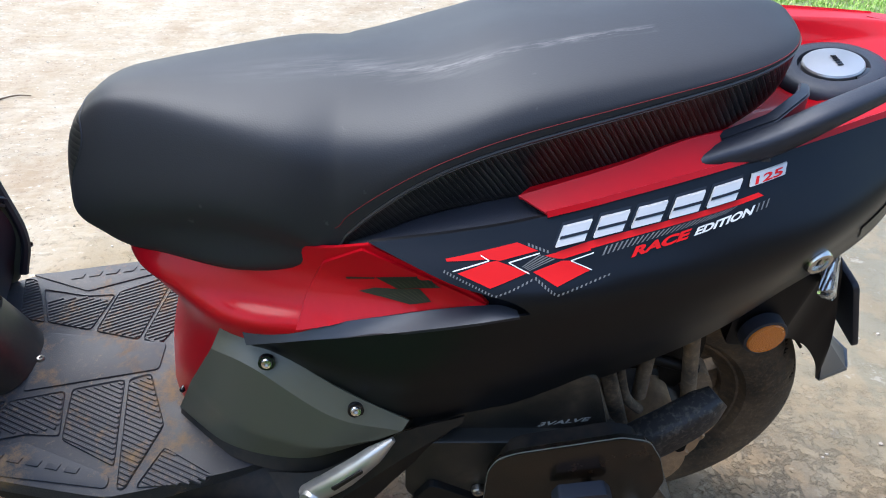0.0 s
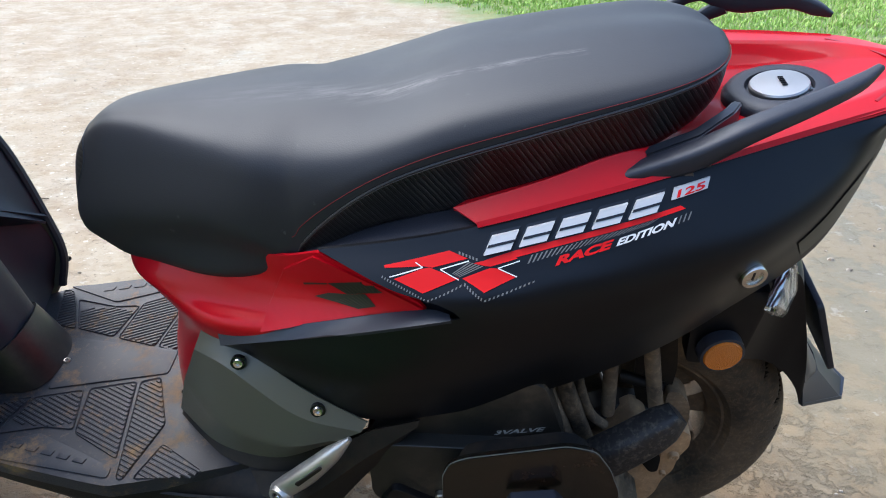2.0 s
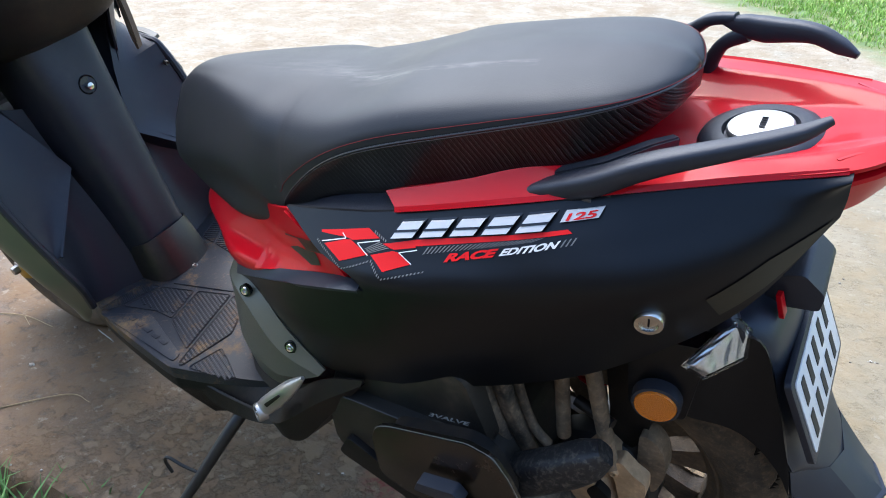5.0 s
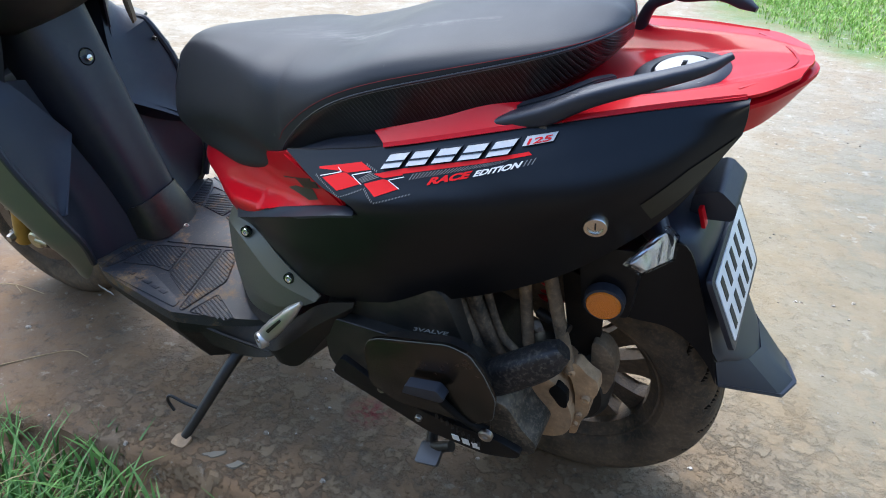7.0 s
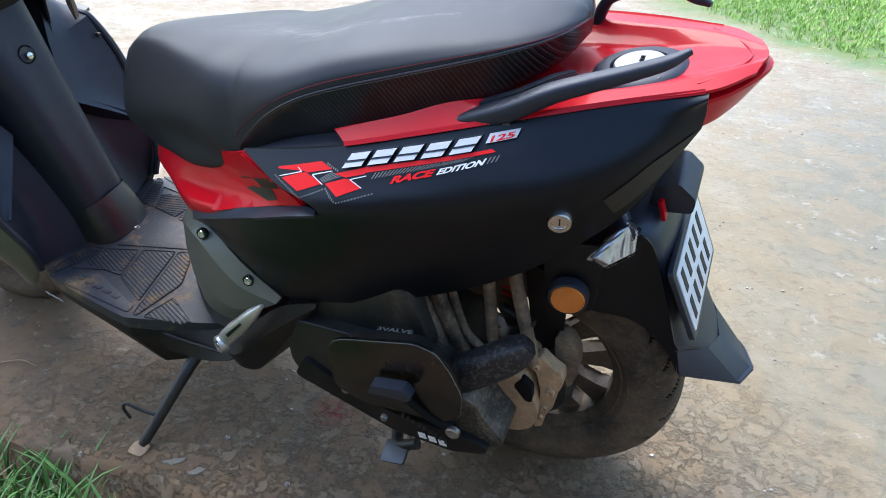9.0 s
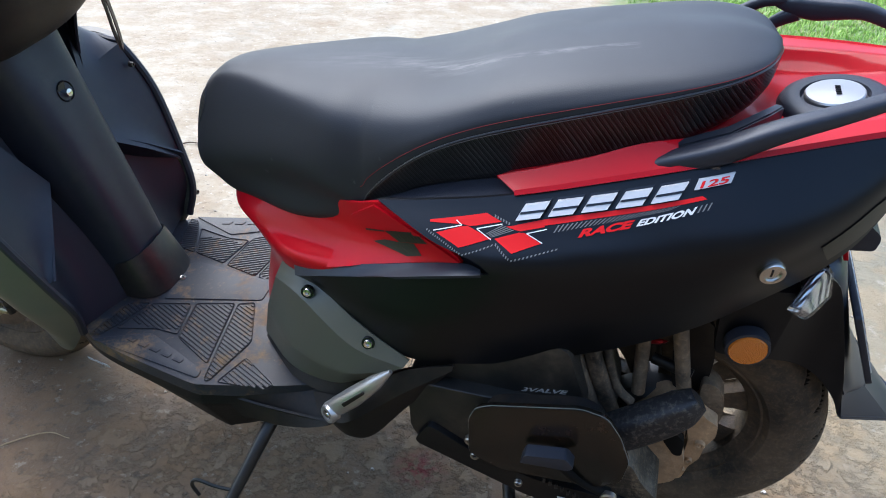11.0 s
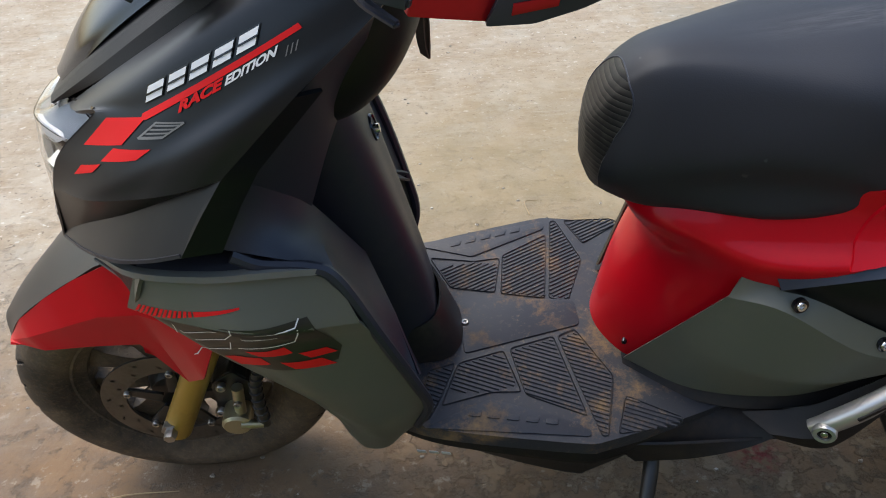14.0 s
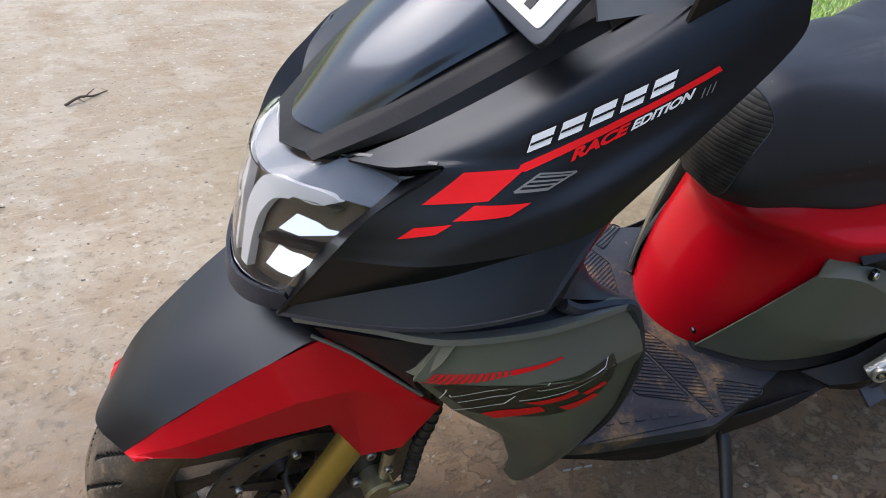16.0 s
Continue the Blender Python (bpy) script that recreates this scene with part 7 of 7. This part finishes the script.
decal("shade_stripes", hatch([(-0.2940, 0.6710), (-0.2470, 0.6605), (-0.2462, 0.6622), (-0.2930, 0.6728)], 16, 0.4) + hatch([(-0.2460, 0.6605), (-0.2097, 0.6762), (-0.2090, 0.6778), (-0.2455, 0.6622)], 9) + hatch([(-0.2090, 0.6762), (-0.1899, 0.6668), (-0.1890, 0.6690), (-0.2085, 0.6782)], 7) + hatch([(-0.1890, 0.6668), (-0.1380, 0.6845), (-0.1372, 0.6860), (-0.1885, 0.6688)], 12), grey_print, left_panel, side_tree)
decal("shade_stripes", hatch([(-0.2212, 0.6832), (-0.2130, 0.6812), (-0.1885, 0.6908), (-0.2044, 0.6925)], 5, 0.5) + hatch([(-0.2149, 0.6965), (-0.1943, 0.6936), (-0.1943, 0.6954), (-0.2149, 0.6985)], 6, 0.5), grey_print, left_panel, side_tree)


def thin_line(points, width=0.0014):
    out = []
    for p, q in zip(points, points[1:]):
        p, q = Vector(p), Vector(q)
        n = Vector((-(q - p).y, (q - p).x)).normalized() * width / 2
        out.append([tuple(p - n), tuple(q - n), tuple(q + n), tuple(p + n)])
    return out


for pts in ([(-0.2588, 0.6862), (-0.2511, 0.6840), (-0.2851, 0.6731)], [(-0.2044, 0.6934), (-0.2331, 0.6848), (-0.2142, 0.6796)], [(-0.1544, 0.6978), (-0.1758, 0.6910), (-0.1569, 0.6864)]):
    decal("outline", thin_line(pts, 0.0008), white_paint, left_panel, side_tree, 0.0012)
lettering("word", "RACE", (-0.120, 0.6965), (0.052, 0.0150), 0.0074, (0.6, 1), red_print, left_panel, side_tree, 0.0012, 0.05)
lettering("word", "EDITION", (-0.062, 0.7135), (0.054, 0.0160), 0.0062, (0.6, 1), white_paint, left_panel, side_tree, 0.0012, 0.04)
decal("ticks", hatch([(-0.004, 0.7305), (0.010, 0.7345), (0.013, 0.7405), (-0.001, 0.7365)], 3, 0.35), grey_print, left_panel, side_tree)
decal("badge", [[(-0.010, 0.7480), (0.0245, 0.7560), (0.0275, 0.7635), (-0.007, 0.7560)]], badge_silver, left_panel, side_tree, 0.0030, 0.002)
lettering("word", "125", (-0.005, 0.7502), (0.0265, 0.0062), 0.0052, (0.35, 1), red_print, left_panel, side_tree, 0.0036)
red_cover = [o for o in scooter.children if o.name == "front_body_cover"][0]
red_tree = tree_of(red_cover)
flare = decal("flare", [[(-0.414, 0.632), (-0.372, 0.668), (-0.252, 0.639), (-0.316, 0.614), (-0.415, 0.576), (-0.445, 0.565), (-0.437, 0.585)]], red_paint, red_cover, red_tree, 0.0035, 0.004)
red_tree = tree_of(red_cover, flare)
decal("check", [[(-0.360, 0.6345), (-0.314, 0.6540), (-0.295, 0.6455), (-0.337, 0.6280)], [(-0.378, 0.6120), (-0.360, 0.6215), (-0.337, 0.6280), (-0.316, 0.6360), (-0.304, 0.6258), (-0.325, 0.6165), (-0.345, 0.6150)], [(-0.391, 0.6235), (-0.360, 0.6345), (-0.361, 0.6322), (-0.390, 0.6212)]], dark_print, red_cover, red_tree)
decal("shade_stripes", hatch([(-0.350, 0.6345), (-0.300, 0.6535), (-0.296, 0.6465), (-0.337, 0.6290)], 9, 0.35) + hatch([(-0.352, 0.6165), (-0.318, 0.6345), (-0.306, 0.6262), (-0.330, 0.6165)], 7, 0.35), olive_print, red_cover, red_tree, 0.0014)

cowl_tree = tree_of(left_cowl)
emblem(5, (-1.147, 0.8255), (0.116, 0.0630), (0.0050, 0.0130), white_paint, gloss_black, left_cowl, cowl_tree, 0.0)
decal("stripe", [[(-1.155, 0.8115), (-1.149, 0.8130), (-0.996, 0.9005), (-0.999, 0.9035), (-1.152, 0.8165)]], red_print, left_cowl, cowl_tree)
for poly in ([(-1.2255, 0.7728), (-1.193, 0.8030), (-1.149, 0.8148), (-1.179, 0.7882)], [(-1.206, 0.7682), (-1.189, 0.7830), (-1.148, 0.7930), (-1.165, 0.7815)], [(-1.2455, 0.7415), (-1.233, 0.7548), (-1.2065, 0.7660), (-1.219, 0.7550)]):
    decal("check", [poly], red_print, left_cowl, cowl_tree)
DIAMOND = [(-1.160, 0.798), (-1.139, 0.8138), (-1.111, 0.819), (-1.135, 0.8038)]
decal("shade_stripes", hatch(DIAMOND, 4, 0.45), grey_print, left_cowl, cowl_tree)
decal("outline", thin_line(DIAMOND + DIAMOND[:1], 0.0012), grey_print, left_cowl, cowl_tree, 0.0012)
lettering("word", "RACE", (-1.1155, 0.8255), (0.043, 0.0240), 0.0092, (0.45, 1), red_print, left_cowl, cowl_tree, 0.0012, 0.05)
lettering("word", "EDITION", (-1.0685, 0.8522), (0.0475, 0.0270), 0.0080, (0.45, 1), white_paint, left_cowl, cowl_tree, 0.0012, 0.04)
decal("ticks", hatch([(-1.013, 0.8790), (-1.000, 0.8860), (-0.997, 0.8940), (-1.010, 0.8870)], 3, 0.3), grey_print, left_cowl, cowl_tree)

decal("carbon_fin", [[(0.214, 0.752), (0.172, 0.726), (0.128, 0.688), (0.140, 0.664), (0.172, 0.694), (0.196, 0.722)]], dark_print, left_panel, side_tree, 0.0012)

shield_tree = tree_of(left_shield)
decal("dark_field", [[(-1.206, 0.574), (-1.122, 0.6125), (-1.036, 0.6180), (-1.009, 0.560), (-1.016, 0.536), (-1.075, 0.526), (-1.134, 0.512), (-1.160, 0.520)]], dark_print, left_shield, shield_tree, 0.0007)
for poly in ([(-1.147, 0.5182), (-1.1319, 0.5285), (-1.0981, 0.5463), (-1.0889, 0.5360), (-1.1302, 0.5081)], [(-1.1153, 0.5513), (-1.0671, 0.5742), (-1.0598, 0.5623), (-1.0996, 0.5492)], [(-1.0547, 0.5603), (-1.0249, 0.5631), (-1.0144, 0.5517), (-1.0429, 0.5492)], [(-1.0772, 0.5431), (-1.0324, 0.5456), (-1.0177, 0.5297), (-1.0627, 0.5304)]):
    decal("check", [poly], red_print, left_shield, shield_tree, 0.0012)
decal("ramp", hatch([(-1.226, 0.594), (-1.150, 0.618), (-1.150, 0.6235), (-1.214, 0.611)], 12, 0.62) + [[(-1.150, 0.618), (-1.100, 0.633), (-1.100, 0.635), (-1.150, 0.6235)]], red_print, left_shield, shield_tree, 0.0011)


for pts in ([(-1.193, 0.5700), (-1.192, 0.5646), (-1.194, 0.5480)], [(-1.1872, 0.5581), (-1.1846, 0.5530), (-1.1388, 0.5798)], [(-1.1751, 0.5410), (-1.1329, 0.5669), (-1.1205, 0.5865), (-1.1145, 0.6070), (-1.1142, 0.6130)],
            [(-1.185, 0.5110), (-1.1739, 0.5203), (-1.1322, 0.5452), (-1.1273, 0.5646)], [(-1.0906, 0.6060), (-1.0488, 0.6110), (-1.0445, 0.6190)], [(-1.1115, 0.5809), (-1.1081, 0.5801), (-1.0691, 0.5967)], [(-1.1208, 0.5551), (-1.0949, 0.5692), (-1.0541, 0.5829), (-1.0477, 0.6007), (-1.0468, 0.6085)]):
    decal("digit_line", thin_line(pts), white_paint, left_shield, shield_tree, 0.0013)
lettering("word", "3VALVE", (-0.176, 0.4255), (0.058, 0.0100), 0.0080, (0.45, 1), grey_white, engine, tree_of([o for o in engine.children if o.name == "air_box"][0]), 0.0010)
for k in range(3):
    part("maker_mark", block_bm([(0, 0), (0.012, 0.0), (0.010, 0.012), (-0.002, 0.012)], ((-0.112 + 0.017 * k, -0.2515, 0.2375 - 0.002 * k), (1, 0, 0), (0, 0, 1)), 0.0012, 0.0003), white_paint, engine)
    part("maker_mark", block_bm([(0, 0), (0.012, 0.0), (0.010, 0.008), (-0.002, 0.008)], ((-0.945 + 0.017 * k, -0.1885 - 0.003 * k, 0.246), (1, -0.18, 0), (0, -0.2, 1)), 0.0012, 0.0003), grey_white, scooter)


# ---- grass, stones, twigs ----
def tone_by_island(name, dark, light, dry, rough=0.55):
    m = material(name, light, rough)
    geo = node(m, "ShaderNodeNewGeometry")
    c = mix(m, geo.outputs["Random Per Island"], dark, light)
    f = node(m, "ShaderNodeMapRange")
    f.inputs["From Min"].default_value, f.inputs["From Max"].default_value = 0.86, 0.9
    link(m, geo.outputs["Random Per Island"], f.inputs["Value"])
    link(m, mix(m, f.outputs[0], c, dry), shader(m).inputs["Base Color"])
    shader(m).inputs["Subsurface Weight"].default_value = 0.0
    return m


def add_blade(verts, faces, x, y, z, h, lean, turn, w, rng):
    c, s = math.cos(turn), math.sin(turn)
    px, py = -s * w, c * w
    base = len(verts)
    for k, (f, ww) in enumerate(((0, 1.0), (0.4, 0.85), (0.75, 0.5))):
        bx, by, bz = x + c * lean * f * f, y + s * lean * f * f, z + h * f * (1 - 0.18 * f)
        verts.append((bx - px * ww, by - py * ww, bz))
        verts.append((bx + px * ww, by + py * ww, bz))
    verts.append((x + c * lean, y + s * lean, z + h * 0.82))
    faces += [(base, base + 1, base + 3, base + 2), (base + 2, base + 3, base + 5, base + 4), (base + 4, base + 5, base + 6)]


def build_grass(name, inside, box, count, height, width, label, mat, clump=6, lean_max=0.8):
    rng = random.Random(7)
    verts, faces, done = [], [], 0
    while done < count:
        cx, cy = rng.uniform(box[0], box[1]), rng.uniform(box[2], box[3])
        d = inside(cx, cy)
        if d <= 0 or rng.random() > min(1.0, 0.12 + d * 2.2):
            done += 0.2
            continue
        for _ in range(clump):
            h = height * rng.uniform(0.4, 1.25)
            add_blade(verts, faces, cx + rng.gauss(0, 0.022), cy + rng.gauss(0, 0.022), -0.004 - (0.055 if cy < 0 else 0.0), h, h * rng.uniform(0.1, lean_max), rng.uniform(0, 6.28), width * rng.uniform(0.6, 1.2), rng)
            done += 1
    mesh = bpy.data.meshes.new(name)
    mesh.from_pydata(verts, [], faces)
    ob = finish(name, mesh, mat, None, 80)
    return tagged(ob, label, "grass", kind="stuff")


def far_edge(x, y):
    return y + 1.2 * x - 4.25 + 0.35 * noise.noise((x * 1.3, y * 1.3, 0.0)) + 0.15 * noise.noise((x * 5, y * 5, 2.0))


def near_edge(x, y):
    return slab_edge(x, y) - 0.015 + 0.03 * noise.noise((x * 9, y * 9, 4.0)) - max(0.0, x + 0.72) * 0.5


lawn_green = tone_by_island("meadow_grass", (0.21, 0.37, 0.06), (0.40, 0.60, 0.12), (0.54, 0.52, 0.24))
edge_green = tone_by_island("edge_grass", (0.060, 0.150, 0.027), (0.155, 0.31, 0.066), (0.26, 0.23, 0.11))
build_grass("meadow", far_edge, (-1.8, 4.6, 1.0, 8.0), 150000, 0.042, 0.0034, "short bright green meadow grass beside the yard", lawn_green, 9)
build_grass("verge_grass", near_edge, (-3.4, -0.45, -1.5, -0.40), 46000, 0.110, 0.0040, "tufts of dark green grass at the concrete's edge", edge_green, 7, 1.1)
build_grass("weed_tuft", lambda x, y: 0.06 - math.hypot(x + 0.455, y + 0.40), (-0.53, -0.38, -0.47, -0.33), 160, 0.055, 0.0016, "small weed tuft growing from a crack", edge_green, 5, 1.2)


def build_flake(name, outline, label):
    bm = bmesh.new()
    rng = random.Random(5)
    pts = []
    for p, q in zip(outline, outline[1:] + outline[:1]):
        for f in (0.0, 0.33, 0.66):
            pts.append((p[0] + (q[0] - p[0]) * f + rng.uniform(-0.002, 0.002), p[1] + (q[1] - p[1]) * f + rng.uniform(-0.002, 0.002)))
    cx, cy = sum(p[0] for p in pts) / len(pts), sum(p[1] for p in pts) / len(pts)
    low = [bm.verts.new((x, y, yard_height(x, y) - 0.003)) for x, y in pts]
    top_ = [bm.verts.new((cx + (x - cx) * 0.86, cy + (y - cy) * 0.86, yard_height(x, y) + rng.uniform(0.0015, 0.003))) for x, y in pts]
    bm.faces.new(top_)
    for i in range(len(pts)):
        j = (i + 1) % len(pts)
        bm.faces.new((low[i], low[j], top_[j], top_[i]))
    return tagged(part(name, bm, mortar, None), label, "mortar")


mortar = dusty("pale_mortar", (0.20, 0.175, 0.135), (0.24, 0.20, 0.15), 0.6, 0.9, 60, grain=0.6)
build_flake("mortar_patch", [(-0.605, -0.362), (-0.585, -0.345), (-0.565, -0.330), (-0.560, -0.338), (-0.580, -0.360)], "pale spilled mortar patch stuck on the concrete")
build_flake("mortar_patch", [(-0.545, -0.365), (-0.530, -0.342), (-0.512, -0.340), (-0.520, -0.362)], "pale spilled mortar patch stuck on the concrete")


def build_chips():
    rng = random.Random(11)
    verts, faces = [], []
    for _ in range(900):
        x, y = rng.uniform(-3.2, 2.2), rng.uniform(-0.7, 4.2)
        r = rng.uniform(0.0025, 0.007) * (1.6 if rng.random() < 0.08 else 1)
        base, z = len(verts), yard_height(x, y)
        n = 6
        turn = rng.uniform(0, 6.28)
        for k in range(n):
            t = turn + 2 * math.pi * k / n
            q = r * rng.uniform(0.7, 1.3)
            verts.append((x + q * math.cos(t), y + q * 0.8 * math.sin(t), z - 0.002))
        for k in range(n):
            t = turn + 2 * math.pi * k / n
            q = r * rng.uniform(0.35, 0.7)
            verts.append((x + q * math.cos(t), y + q * 0.8 * math.sin(t), z + r * rng.uniform(0.35, 0.6)))
        faces.append(tuple(base + n + k for k in range(n)))
        for k in range(n):
            j = (k + 1) % n
            faces.append((base + k, base + j, base + n + j, base + n + k))
    mesh = bpy.data.meshes.new("stone_chips")
    mesh.from_pydata(verts, [], faces)
    m = tone_by_island("stone_chips", (0.20, 0.16, 0.12), (0.42, 0.38, 0.32), (0.58, 0.55, 0.50), 0.85)
    tagged(finish("stone_chips", mesh, m, None, 25), "loose pale stone chips on the concrete", "gravel", kind="stuff")


build_chips()
bark = dusty("dry_bark", (0.085, 0.055, 0.035), DUST, 0.4, 0.8, 60)
straw = dusty("dry_straw", (0.36, 0.27, 0.15), DUST, 0.3, 0.8, 60)


def build_twig(name, points, r, mat, label, side_=()):
    bm = tube_bm([(x, y, yard_height(x, y) + r * 0.8 + h) for x, y, h in points], (r, r * 0.8, r * 0.45), 7, 15)
    for a in side_:
        tube_bm([(x, y, yard_height(x, y) + r * 0.8 + h) for x, y, h in a], (r * 0.6, r * 0.3), 6, 7, bm)
    return tagged(part(name, bm, mat, None), label, "twig")


build_twig("twig", [(-1.47, 1.84, 0.0), (-1.42, 1.87, 0.012), (-1.38, 1.90, 0.0), (-1.33, 1.92, 0.006)], 0.0050, bark, "dark broken twig lying on the concrete", ([(-1.41, 1.875, 0.006), (-1.37, 1.93, 0.014)], [(-1.43, 1.865, 0.008), (-1.41, 1.83, 0.010)]))
build_twig("twig", [(-1.86, 1.83, 0.0), (-1.80, 1.86, 0.006), (-1.75, 1.87, 0.002)], 0.0035, bark, "dark broken twig lying on the concrete", ())
build_twig("twig", [(-0.12, 2.89, 0.0), (-0.01, 2.95, 0.012), (0.10, 2.99, 0.004)], 0.0045, bark, "dark broken twig lying on the concrete", ([(-0.02, 2.945, 0.006), (0.05, 2.93, 0.010)],))
build_twig("twig", [(-1.74, 1.17, 0.0), (-1.70, 1.19, 0.005), (-1.66, 1.20, 0.0)], 0.0030, bark, "dark broken twig lying on the concrete", ())
build_twig("straw_stem", [(-1.56, -0.14, 0.0), (-1.46, -0.105, 0.004), (-1.36, -0.10, 0.0)], 0.0018, straw, "pale dry grass stem lying on the concrete", ([(-1.46, -0.105, 0.002), (-1.41, -0.125, 0.004)],))
build_twig("straw_stem", [(-1.20, -0.36, 0.0), (-1.10, -0.25, 0.004), (-1.04, -0.24, 0.0)], 0.0016, straw, "pale dry grass stem lying on the concrete", ())
build_twig("straw_stem", [(-0.64, 0.70, 0.0), (-0.645, 0.75, 0.010), (-0.61, 0.77, 0.0)], 0.0016, straw, "pale dry grass stem lying on the concrete", ())

# unseen wall added along the scooter's left, to block low sky and darken reflections
wall_bm = bmesh.new()
bmesh.ops.create_cube(wall_bm, size=1.0)
bmesh.ops.transform(wall_bm, matrix=Matrix.Translation((3.0, -3.2, 0.95)) @ Matrix.Diagonal((12.8, 0.25, 2.1, 1)), verts=wall_bm.verts)
tagged(part("light_block_wall", wall_bm, dusty("light_block_plaster", (0.17, 0.152, 0.130), (0.06, 0.05, 0.04), 0.6, 0.9, 2), None), "unseen plain plaster wall added to block low sky light", "wall", kind="structure")
